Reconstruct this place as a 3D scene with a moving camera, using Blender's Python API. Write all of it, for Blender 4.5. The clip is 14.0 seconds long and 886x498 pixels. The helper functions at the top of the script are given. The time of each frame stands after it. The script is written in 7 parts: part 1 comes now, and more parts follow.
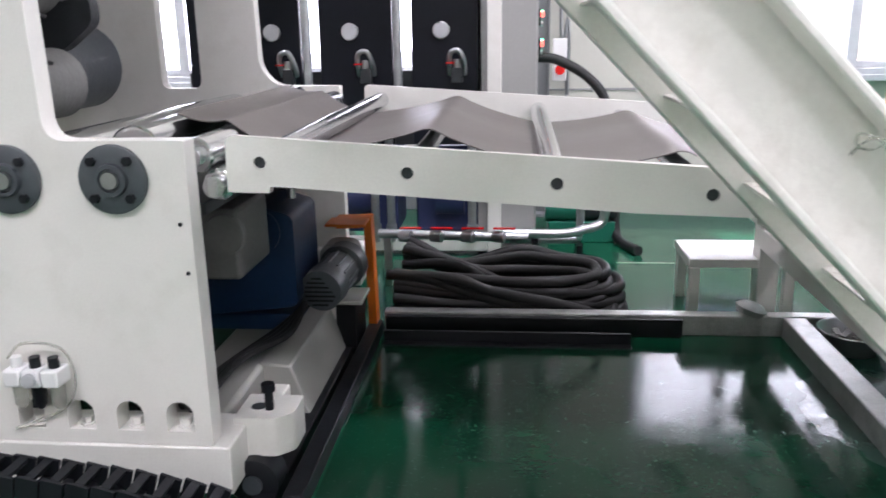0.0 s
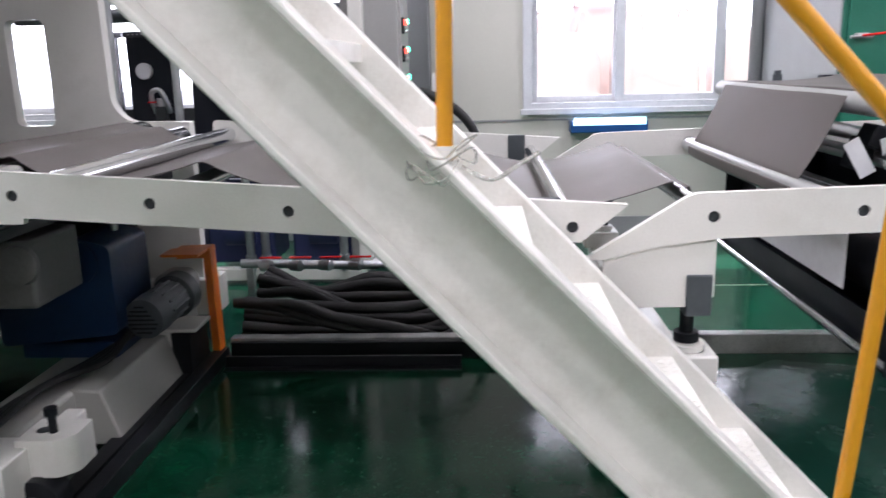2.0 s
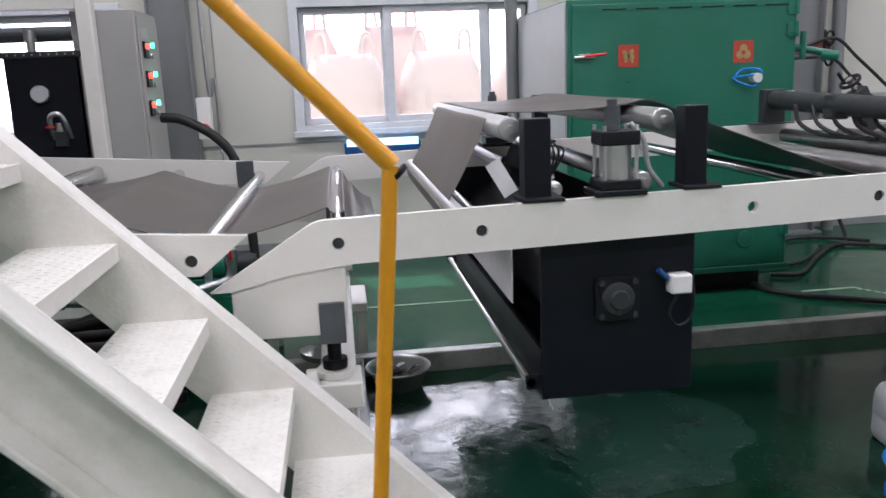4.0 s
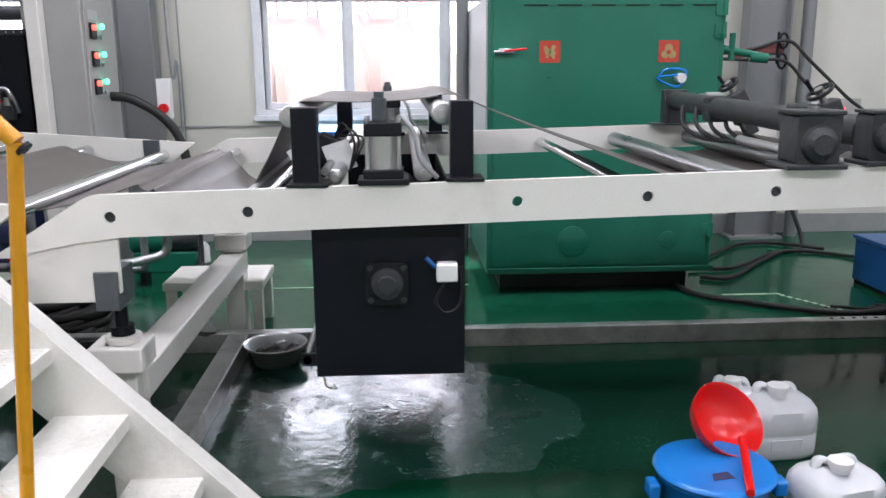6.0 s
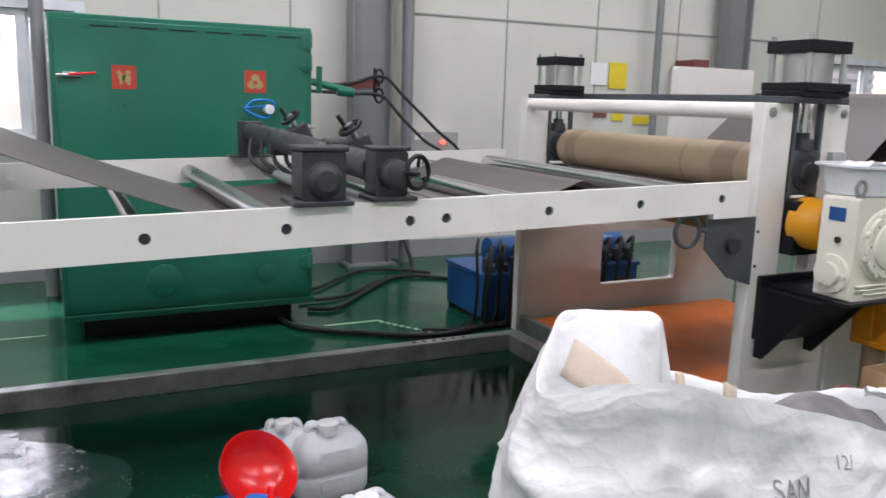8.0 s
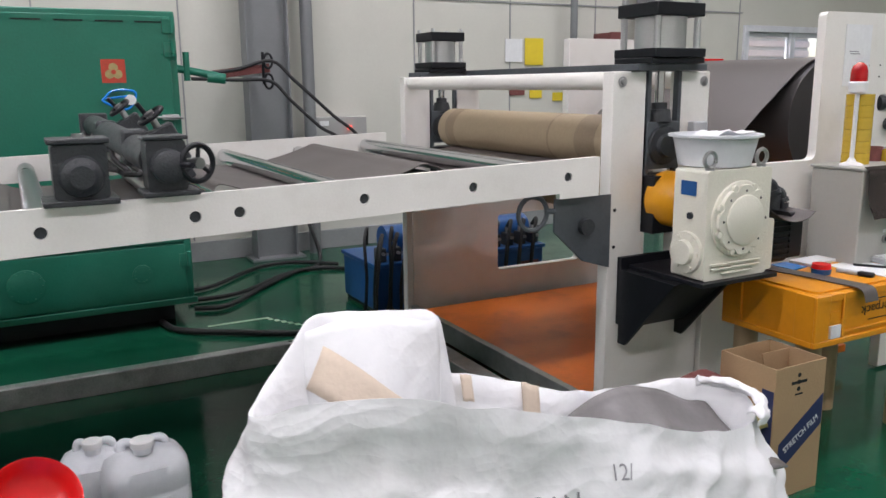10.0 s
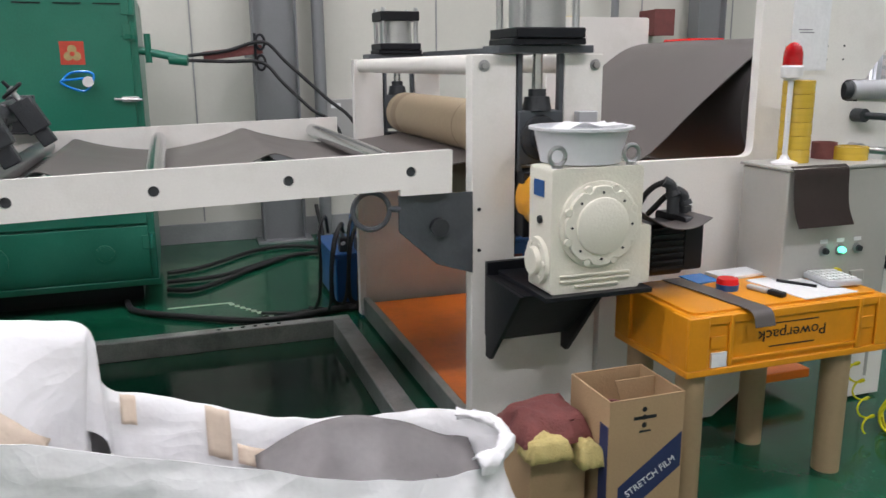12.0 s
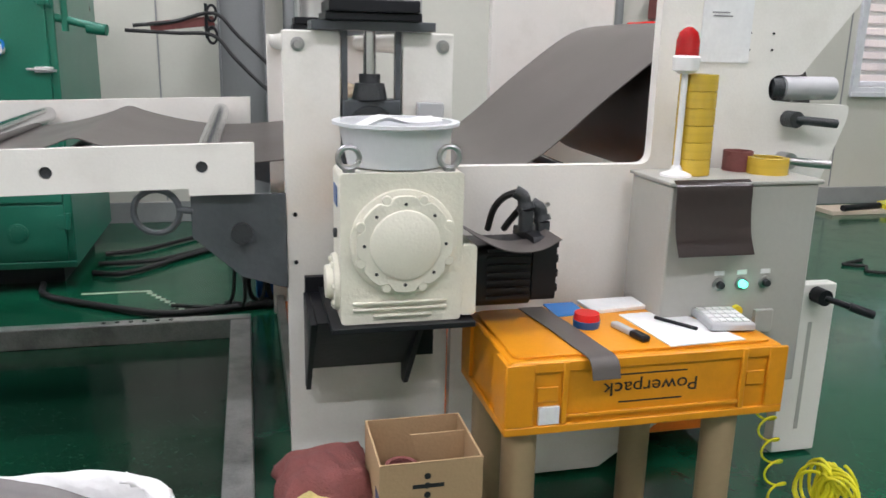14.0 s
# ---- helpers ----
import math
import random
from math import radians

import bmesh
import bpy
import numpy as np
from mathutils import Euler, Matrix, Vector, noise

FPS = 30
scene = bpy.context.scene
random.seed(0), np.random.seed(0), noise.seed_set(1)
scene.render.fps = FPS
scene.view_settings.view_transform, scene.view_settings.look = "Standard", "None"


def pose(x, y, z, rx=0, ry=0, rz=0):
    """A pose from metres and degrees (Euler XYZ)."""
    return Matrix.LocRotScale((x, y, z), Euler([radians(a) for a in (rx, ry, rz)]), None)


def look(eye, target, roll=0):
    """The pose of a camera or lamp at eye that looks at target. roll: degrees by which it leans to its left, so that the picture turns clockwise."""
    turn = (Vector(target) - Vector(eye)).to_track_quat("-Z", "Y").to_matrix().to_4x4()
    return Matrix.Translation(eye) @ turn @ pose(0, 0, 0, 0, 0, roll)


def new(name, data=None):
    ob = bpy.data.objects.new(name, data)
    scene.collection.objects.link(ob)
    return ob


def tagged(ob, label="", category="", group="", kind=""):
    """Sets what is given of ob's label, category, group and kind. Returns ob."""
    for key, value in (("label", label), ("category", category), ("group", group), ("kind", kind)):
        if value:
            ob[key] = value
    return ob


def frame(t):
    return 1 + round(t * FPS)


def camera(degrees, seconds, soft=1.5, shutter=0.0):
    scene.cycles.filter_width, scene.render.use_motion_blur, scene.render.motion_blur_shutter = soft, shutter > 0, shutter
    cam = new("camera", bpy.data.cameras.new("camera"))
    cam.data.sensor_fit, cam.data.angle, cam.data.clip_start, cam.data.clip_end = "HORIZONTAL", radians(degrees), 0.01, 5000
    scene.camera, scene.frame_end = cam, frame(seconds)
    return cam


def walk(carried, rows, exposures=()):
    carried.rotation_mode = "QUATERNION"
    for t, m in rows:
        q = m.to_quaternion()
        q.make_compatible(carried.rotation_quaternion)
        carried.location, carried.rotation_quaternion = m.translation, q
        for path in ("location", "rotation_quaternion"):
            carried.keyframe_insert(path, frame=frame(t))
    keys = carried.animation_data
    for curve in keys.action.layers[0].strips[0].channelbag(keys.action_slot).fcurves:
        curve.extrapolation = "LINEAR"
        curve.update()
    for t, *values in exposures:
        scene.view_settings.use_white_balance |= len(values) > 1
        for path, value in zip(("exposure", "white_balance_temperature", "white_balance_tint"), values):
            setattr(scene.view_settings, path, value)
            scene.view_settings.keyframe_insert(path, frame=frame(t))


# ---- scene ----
cam = camera(58.0, 14.0, shutter=0.25)
PATH = [
    (0, (-2.818, -2.032, 1.387), (-2.999, -0.111, 0.86), -1.0),
    (0.5, (-2.662, -2.099, 1.407), (-2.736, -0.155, 0.943), -2.5),
    (0.7, (-2.614, -2.104, 1.435), (-2.728, -0.166, 0.956), -2.4),
    (1, (-2.439, -2.133, 1.403), (-2.643, -0.203, 0.922), -1.1),
    (1.5, (-2.294, -2.161, 1.399), (-2.569, -0.238, 0.926), -2.2),
    (2, (-2.183, -2.141, 1.39), (-2.288, -0.196, 0.938), -1.5),
    (2.5, (-2.026, -2.068, 1.401), (-1.964, -0.107, 1.013), -1.1),
    (3, (-1.908, -2.043, 1.408), (-1.674, -0.094, 1.026), -1.4),
    (3.5, (-1.757, -2.073, 1.4), (-1.501, -0.123, 1.039), -2.3),
    (4, (-1.546, -2.122, 1.396), (-1.307, -0.182, 0.976), -2.3),
    (4.2, (-1.475, -2.146, 1.397), (-1.212, -0.21, 0.969), -2.4),
    (6.3, (-0.618, -2.333, 1.382), (-0.525, -0.386, 0.935), -0.2),
    (6.5, (-0.55, -2.35, 1.386), (-0.391, -0.408, 0.934), 0.7),
    (7, (-0.403, -2.364, 1.391), (0.034, -0.459, 0.965), -0.2),
    (7.5, (-0.305, -2.313, 1.393), (0.389, -0.478, 1.002), 1.6),
    (8, (-0.208, -2.251, 1.398), (0.656, -0.485, 1.033), 1.6),
    (8.5, (-0.13, -2.23, 1.394), (0.855, -0.534, 1.005), 0.3),
    (9, (-0.001, -2.25, 1.392), (0.97, -0.544, 1.008), -0.0),
    (11.3, (1.028, -2.361, 1.374), (1.727, -0.539, 0.936), 0.2),
    (11.5, (1.152, -2.401, 1.389), (1.785, -0.554, 0.955), 0.7),
    (12, (1.35, -2.438, 1.389), (1.972, -0.59, 0.942), -0.5),
    (12.5, (1.616, -2.415, 1.37), (2.267, -0.591, 0.87), 1.7),
    (13, (1.812, -2.371, 1.382), (2.46, -0.532, 0.936), 1.4),
    (13.5, (2.028, -2.309, 1.398), (2.471, -0.408, 0.965), 0.5),
    (14, (2.194, -2.228, 1.394), (2.655, -0.346, 0.899), 1.3),
]
EXPOSURES = [(0, 1.70, 6080, 24), (0.7, 1.58, 6080, 24), (1.5, 1.32, 6080, 24), (2.5, 0.95, 6080, 24), (3, 0.80, 6080, 23), (4, 0.77, 6080, 22), (6.5, 1.20, 6050, 20), (9, 0.96, 6220, 21), (11.5, 0.96, 6270, 20), (14, 1.20, 6250, 18)]
walk(cam, [(t, look(e, g, r)) for t, e, g, r in PATH], EXPOSURES)

# ---- world and light ----
world = bpy.data.worlds.new("world")
scene.world = world
world.use_nodes = True
wn = world.node_tree
sky = wn.nodes.new("ShaderNodeTexSky")
sky.sky_type, sky.sun_disc, sky.sun_elevation, sky.sun_rotation = "NISHITA", False, radians(48), radians(-20)
wn.links.new(sky.outputs[0], wn.nodes["Background"].inputs[0])
wn.nodes["Background"].inputs[1].default_value = 0.14

sun = new("sun", bpy.data.lights.new("sun", "SUN"))
sun.data.energy, sun.data.angle, sun.data.color = 3.5, radians(0.6), (1.0, 0.95, 0.88)
sun.matrix_world = look((-3, 14, 14), (0, 5, 0))

CEIL = 5.2
TUBES = [(x, y) for x in (-5.6, -2.6, 0.4, 3.4, 6.4) for y in (-3.6, -0.6, 2.4)]
for x, y in TUBES:
    lamp = new("tube_light", bpy.data.lights.new("tube_light", "AREA"))
    lamp.data.shape, lamp.data.size, lamp.data.size_y = "RECTANGLE", 1.2, 0.22
    lamp.data.energy, lamp.data.color = 31 if y < -3 else 24, (1.0, 0.99, 0.965)
    lamp.matrix_world = pose(x, y, CEIL - 0.47)

# ---- materials ----
def mat(name, color, rough=0.5, metal=0.0, vary=0.08, scale=6.0, fine=60.0, bump=0.02, dirt=None, dirt_amount=0.0, dirt_scale=2.0,
        spec=0.5, rough_vary=0.1, random_tint=0.0, stretch=(1, 1, 1), coat=0.0, trans=0.0, emit=None, power=0.0, alpha=1.0):
    m = bpy.data.materials.new(name)
    m.use_nodes = True
    t = m.node_tree
    b = t.nodes["Principled BSDF"]
    N, L = t.nodes.new, t.links.new
    co = N("ShaderNodeTexCoord")
    mp = N("ShaderNodeMapping")
    mp.inputs["Scale"].default_value = stretch
    L(co.outputs["Object"], mp.inputs[0])
    n1, n2 = N("ShaderNodeTexNoise"), N("ShaderNodeTexNoise")
    for n, s, d in ((n1, scale, 4), (n2, fine, 3)):
        n.inputs["Scale"].default_value, n.inputs["Detail"].default_value = s, d
        L(mp.outputs[0], n.inputs["Vector"])
    mix = N("ShaderNodeMath")
    mix.operation = "MULTIPLY_ADD"
    L(n1.outputs[0], mix.inputs[0])
    mix.inputs[1].default_value = 0.65
    sc = N("ShaderNodeMath")
    sc.operation = "MULTIPLY"
    L(n2.outputs[0], sc.inputs[0])
    sc.inputs[1].default_value = 0.35
    L(sc.outputs[0], mix.inputs[2])
    ramp = N("ShaderNodeMapRange")
    L(mix.outputs[0], ramp.inputs[0])
    ramp.inputs[1].default_value, ramp.inputs[2].default_value = 0.3, 0.7
    ramp.inputs[3].default_value, ramp.inputs[4].default_value = 1 - vary, 1 + vary
    hsv = N("ShaderNodeHueSaturation")
    hsv.inputs["Color"].default_value = (*color, 1)
    L(ramp.outputs[0], hsv.inputs["Value"])
    out = hsv.outputs[0]
    if random_tint:
        oi, mr = N("ShaderNodeObjectInfo"), N("ShaderNodeMapRange")
        L(oi.outputs["Random"], mr.inputs[0])
        mr.inputs[3].default_value, mr.inputs[4].default_value = 1 - random_tint, 1 + random_tint
        h2 = N("ShaderNodeHueSaturation")
        L(out, h2.inputs["Color"]), L(mr.outputs[0], h2.inputs["Value"])
        out = h2.outputs[0]
    if dirt:
        n3 = N("ShaderNodeTexNoise")
        n3.inputs["Scale"].default_value, n3.inputs["Detail"].default_value, n3.inputs["Roughness"].default_value = dirt_scale, 8, 0.65
        L(mp.outputs[0], n3.inputs["Vector"])
        r3 = N("ShaderNodeMapRange")
        L(n3.outputs[0], r3.inputs[0])
        r3.inputs[1].default_value, r3.inputs[2].default_value = 0.5, 0.72
        r3.inputs[3].default_value, r3.inputs[4].default_value = 0, dirt_amount
        mx = N("ShaderNodeMix")
        mx.data_type = "RGBA"
        L(r3.outputs[0], mx.inputs["Factor"]), L(out, mx.inputs["A"])
        mx.inputs["B"].default_value = (*dirt, 1)
        out = mx.outputs["Result"]
    L(out, b.inputs["Base Color"])
    rr = N("ShaderNodeMapRange")
    L(n1.outputs[0], rr.inputs[0])
    rr.inputs[1].default_value, rr.inputs[2].default_value = 0.3, 0.7
    rr.inputs[3].default_value, rr.inputs[4].default_value = max(0.02, rough - rough_vary * rough), min(1, rough + rough_vary * rough)
    L(rr.outputs[0], b.inputs["Roughness"])
    if bump:
        bp = N("ShaderNodeBump")
        bp.inputs["Strength"].default_value, bp.inputs["Distance"].default_value = 1.0, bump * 0.05
        L(mix.outputs[0], bp.inputs["Height"])
        L(bp.outputs[0], b.inputs["Normal"])
    b.inputs["Metallic"].default_value = metal
    b.inputs["Specular IOR Level"].default_value = spec
    b.inputs["Coat Weight"].default_value = coat
    b.inputs["Transmission Weight"].default_value = trans
    b.inputs["Alpha"].default_value = alpha
    if emit:
        b.inputs["Emission Color"].default_value, b.inputs["Emission Strength"].default_value = (*emit, 1), power
    return m


WHITE = mat("white_machine_paint", (0.80, 0.785, 0.745), 0.34, vary=0.05, scale=3, fine=140, bump=0.03, dirt=(0.42, 0.38, 0.3), dirt_amount=0.16, dirt_scale=5)
STAIR = mat("white_stair_paint", (0.81, 0.795, 0.75), 0.4, vary=0.06, scale=4, fine=90, bump=0.06, dirt=(0.4, 0.36, 0.28), dirt_amount=0.3, dirt_scale=7)
CREAM = mat("cream_gearbox_paint", (0.74, 0.72, 0.62), 0.38, vary=0.04, scale=8, fine=120, bump=0.08)
WALL = mat("wall_panel_paint", (0.61, 0.605, 0.545), 0.5, vary=0.04, scale=1.2, fine=40, bump=0.02, dirt=(0.45, 0.45, 0.4), dirt_amount=0.2, dirt_scale=1.5)
SKIRT = mat("grey_skirting", (0.30, 0.31, 0.31), 0.5, vary=0.1)
STEELGREY = mat("grey_column_paint", (0.20, 0.208, 0.215), 0.5, vary=0.08, scale=3)
LIGHTGREY = mat("light_grey_enamel", (0.36, 0.36, 0.35), 0.4, vary=0.05, scale=4, bump=0.03)
PANELGREY = mat("panel_grey_enamel", (0.40, 0.40, 0.37), 0.42, vary=0.05, scale=4, bump=0.03)
GREEN = mat("green_cabinet_paint", (0.012, 0.165, 0.105), 0.3, vary=0.12, scale=2.5, fine=80, bump=0.05, dirt=(0.06, 0.27, 0.2), dirt_amount=0.35, dirt_scale=1.3)
PALESIDE = mat("pale_cabinet_side", (0.42, 0.45, 0.46), 0.45, vary=0.08)
BLACK = mat("black_satin_paint", (0.008, 0.009, 0.012), 0.42, vary=0.2, scale=5, bump=0.03, spec=0.3)
BLACKPANEL = mat("blue_black_panel", (0.006, 0.007, 0.012), 0.42, vary=0.25, scale=3, bump=0.03, spec=0.25)
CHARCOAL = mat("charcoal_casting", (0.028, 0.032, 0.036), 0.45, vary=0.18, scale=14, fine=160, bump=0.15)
GREYMETAL = mat("grey_hub_paint", (0.07, 0.08, 0.09), 0.4, vary=0.15, scale=12, bump=0.08)
STEEL = mat("bare_steel", (0.45, 0.45, 0.46), 0.3, 1.0, vary=0.1, scale=8, fine=200, bump=0.04, stretch=(1, 1, 1))
CHROME = mat("chromed_roller", (0.62, 0.63, 0.64), 0.16, 1.0, vary=0.06, scale=5, fine=120, bump=0.015)
GALV = mat("galvanised_pipe", (0.5, 0.52, 0.54), 0.36, 1.0, vary=0.14, scale=20, bump=0.03)
ALU = mat("brushed_aluminium", (0.6, 0.61, 0.62), 0.32, 0.9, vary=0.1, scale=6, fine=180, bump=0.03)
RAIL = mat("worn_floor_channel", (0.42, 0.43, 0.42), 0.34, 0.6, vary=0.25, scale=9, fine=120, bump=0.1, dirt=(0.08, 0.08, 0.075), dirt_amount=0.5, dirt_scale=6)
SHEET = mat("grey_plastic_sheet", (0.095, 0.083, 0.078), 0.42, vary=0.06, scale=2, fine=220, bump=0.02)
# the grey sheet again, coloured darker for the shaded face of the reel
SHEETDARK = mat("wound_sheet_reel", (0.045, 0.042, 0.042), 0.45, vary=0.08, scale=3, fine=200, bump=0.03)
BROWN = mat("brown_film_sheet", (0.035, 0.026, 0.024), 0.14, vary=0.1, scale=4, bump=0.02)
RUBBER = mat("black_rubber_hose", (0.012, 0.012, 0.013), 0.55, vary=0.25, scale=20, fine=200, bump=0.12)
TANROLL = mat("tan_rubber_roll", (0.36, 0.28, 0.18), 0.5, vary=0.12, scale=1.6, fine=60, bump=0.03, dirt=(0.2, 0.15, 0.09), dirt_amount=0.5, dirt_scale=1.2)
ORANGE = mat("orange_enamel", (0.84, 0.195, 0.015), 0.32, vary=0.07, scale=4, bump=0.03, dirt=(0.3, 0.08, 0.03), dirt_amount=0.4, dirt_scale=4)
YELLOWRAIL = mat("yellow_handrail_paint", (0.74, 0.33, 0.012), 0.3, vary=0.06, scale=9, bump=0.06)
CRATE = mat("yellow_crate_plastic", (0.76, 0.30, 0.008), 0.38, vary=0.06, scale=8, fine=100, bump=0.03, dirt=(0.4, 0.16, 0.02), dirt_amount=0.3, dirt_scale=5)
BLUE = mat("blue_enamel", (0.012, 0.085, 0.27), 0.34, vary=0.12, scale=6, bump=0.05)
DEEPBLUE = mat("oily_dark_blue_enamel", (0.006, 0.03, 0.09), 0.38, vary=0.2, scale=6, bump=0.06)
CASTGREY = mat("oily_grey_casting", (0.15, 0.15, 0.145), 0.5, vary=0.15, scale=7, bump=0.1)
BLUEPL = mat("blue_bucket_plastic", (0.012, 0.20, 0.62), 0.25, vary=0.05, scale=6, bump=0.02)
RED = mat("red_plastic", (0.70, 0.012, 0.010), 0.22, vary=0.05, scale=6, bump=0.02)
REDSIGN = mat("red_paper", (0.52, 0.06, 0.03), 0.55, vary=0.12, scale=30, bump=0.02)
GOLD = mat("gold_print", (0.42, 0.33, 0.14), 0.55, vary=0.2, scale=40)
JUG = mat("translucent_white_plastic", (0.74, 0.76, 0.79), 0.38, vary=0.05, scale=5, bump=0.04, trans=0.15)
WHITEPL = mat("white_plastic", (0.80, 0.80, 0.80), 0.3, vary=0.03, scale=6, bump=0.02)
PAPER = mat("white_paper", (0.78, 0.79, 0.80), 0.7, vary=0.05, scale=15, bump=0.05)
YELLOWPAPER = mat("yellow_paper", (0.78, 0.60, 0.03), 0.6, vary=0.06, scale=12)
TAPE = mat("yellow_tape_roll", (0.62, 0.42, 0.04), 0.2, vary=0.1, scale=2, stretch=(1, 1, 30), bump=0.06)
CARD = mat("brown_cardboard", (0.40, 0.27, 0.15), 0.75, vary=0.08, scale=5, fine=120, bump=0.06)
CARDTUBE = mat("cardboard_tube", (0.36, 0.26, 0.15), 0.6, vary=0.08, scale=3, bump=0.04)
NAVY = mat("navy_print", (0.02, 0.03, 0.10), 0.6, vary=0.1)
BLACKINK = mat("black_ink", (0.015, 0.015, 0.017), 0.6, vary=0.1)
GREYINK = mat("pencil_grey_ink", (0.27, 0.27, 0.29), 0.7, vary=0.2)
CLOTH = mat("maroon_cloth", (0.20, 0.065, 0.06), 0.85, vary=0.2, scale=18, fine=200, bump=0.3)
YCLOTH = mat("pale_yellow_cloth", (0.55, 0.45, 0.18), 0.85, vary=0.15, scale=18, fine=200, bump=0.3)
SACK = mat("woven_white_sack", (0.78, 0.785, 0.80), 0.45, vary=0.04, scale=6, fine=22, bump=0.16, dirt=(0.48, 0.46, 0.43), dirt_amount=0.3, dirt_scale=4)
KRAFT = mat("kraft_liner", (0.66, 0.55, 0.44), 0.65, vary=0.08, scale=8, bump=0.1)
SCRAP = mat("grey_scrap_sheet", (0.16, 0.15, 0.15), 0.4, vary=0.15, scale=6)
WINFRAME = mat("white_window_frame", (0.68, 0.70, 0.74), 0.4, vary=0.08, scale=6, fine=70, bump=0.04, dirt=(0.4, 0.42, 0.48), dirt_amount=0.35, dirt_scale=14)
GLASS = mat("window_glass", (0.95, 0.97, 0.97), 0.03, vary=0.0, bump=0, trans=1.0)
BULKBAG = mat("bulk_bag_fabric", (0.72, 0.62, 0.575), 0.7, vary=0.05, scale=3, fine=150, bump=0.1)
REDBEAM = mat("red_oxide_beam", (0.52, 0.12, 0.09), 0.6, vary=0.1)
CEILING = mat("ceiling_sheet", (0.62, 0.63, 0.62), 0.6, vary=0.05, scale=1)
SKYGLOW = mat("hazy_white_sky", (0.9, 0.95, 1.0), 0.9, emit=(1.0, 1.0, 1.0), power=3.4)
TANWORN = mat("worn_tan_rubber", (0.27, 0.205, 0.135), 0.55, vary=0.15, scale=3, fine=70, bump=0.04)
TUBEGLOW = mat("tube_glow", (0.9, 0.9, 0.9), 0.5, emit=(1, 0.99, 0.96), power=3.0)
BLUEGLOW = mat("blue_light_glow", (0.6, 0.85, 1.0), 0.4, emit=(0.45, 0.8, 1.0), power=1.1)
GREENGLOW = mat("green_pilot_glow", (0.1, 0.9, 0.5), 0.3, emit=(0.05, 1.0, 0.5), power=3.0)
REDGLOW = mat("red_pilot_glow", (0.9, 0.1, 0.08), 0.3, emit=(1.0, 0.1, 0.06), power=1.2)
REDLENS = mat("red_beacon_lens", (0.55, 0.01, 0.012), 0.1, vary=0.05, trans=0.3, bump=0)
CLEARWRAP = mat("clear_plastic_wrap", (0.85, 0.85, 0.8), 0.12, vary=0.05, scale=20, bump=0.4, trans=0.75)
PALELINE = mat("worn_pale_line", (0.30, 0.38, 0.28), 0.3, vary=0.3, scale=14, bump=0.02)
YCOIL = mat("yellow_air_hose", (0.72, 0.66, 0.02), 0.25, vary=0.06)
CONCRETE = mat("outside_concrete", (0.5, 0.48, 0.45), 0.8, vary=0.1, scale=2)
SCREEN = mat("calculator_screen", (0.10, 0.12, 0.10), 0.25, vary=0.05)
GREYPL = mat("grey_plastic", (0.45, 0.46, 0.48), 0.4, vary=0.04)


def floor_material(name="green_epoxy_floor", low=(0.003, 0.066, 0.032), high=(0.006, 0.088, 0.046), rough=(0.09, 0.26), spec=0.48, relief=0.002):
    m = bpy.data.materials.new(name)
    m.use_nodes = True
    t = m.node_tree
    b = t.nodes["Principled BSDF"]
    N, L = t.nodes.new, t.links.new
    co = N("ShaderNodeTexCoord")

    def nz(scale, detail, rough=0.55):
        n = N("ShaderNodeTexNoise")
        n.inputs["Scale"].default_value, n.inputs["Detail"].default_value, n.inputs["Roughness"].default_value = scale, detail, rough
        L(co.outputs["Object"], n.inputs["Vector"])
        return n.outputs[0]

    def rng(v, a, z, lo, hi):
        r = N("ShaderNodeMapRange")
        L(v, r.inputs[0])
        for i, q in zip((1, 2, 3, 4), (a, z, lo, hi)):
            r.inputs[i].default_value = q
        return r.outputs[0]

    def mixc(f, a, c):
        x = N("ShaderNodeMix")
        x.data_type = "RGBA"
        L(f, x.inputs["Factor"])
        if isinstance(a, tuple):
            x.inputs["A"].default_value = (*a, 1)
        else:
            L(a, x.inputs["A"])
        x.inputs["B"].default_value = (*c, 1)
        return x.outputs["Result"]

    big, mid, fine = nz(0.9, 5), nz(5.0, 8, 0.7), nz(70, 3)
    c = mixc(rng(big, 0.35, 0.65, 0, 1), low, high)
    c = mixc(rng(mid, 0.56, 0.74, 0, 0.4), c, (0.006, 0.028, 0.018))
    c = mixc(rng(fine, 0.62, 0.78, 0, 0.25), c, (0.10, 0.20, 0.15))
    L(c, b.inputs["Base Color"])
    L(rng(mid, 0.40, 0.66, *rough), b.inputs["Roughness"])
    b.inputs["Specular IOR Level"].default_value = spec
    bp = N("ShaderNodeBump")
    bp.inputs["Strength"].default_value, bp.inputs["Distance"].default_value = 0.25, relief
    L(nz(14, 4), bp.inputs["Height"])
    L(bp.outputs[0], b.inputs["Normal"])
    return m


FLOOR = floor_material()
# floor green with the shade under the roller tables put into its colour
DARKFLOOR = floor_material("shade_darkened_floor", (0.0012, 0.023, 0.011), (0.002, 0.042, 0.020), (0.07, 0.20), 0.15)
WETFLOOR = floor_material("oily_wet_floor", (0.004, 0.030, 0.020), (0.008, 0.045, 0.030), (0.06, 0.36), 0.85, 0.010)


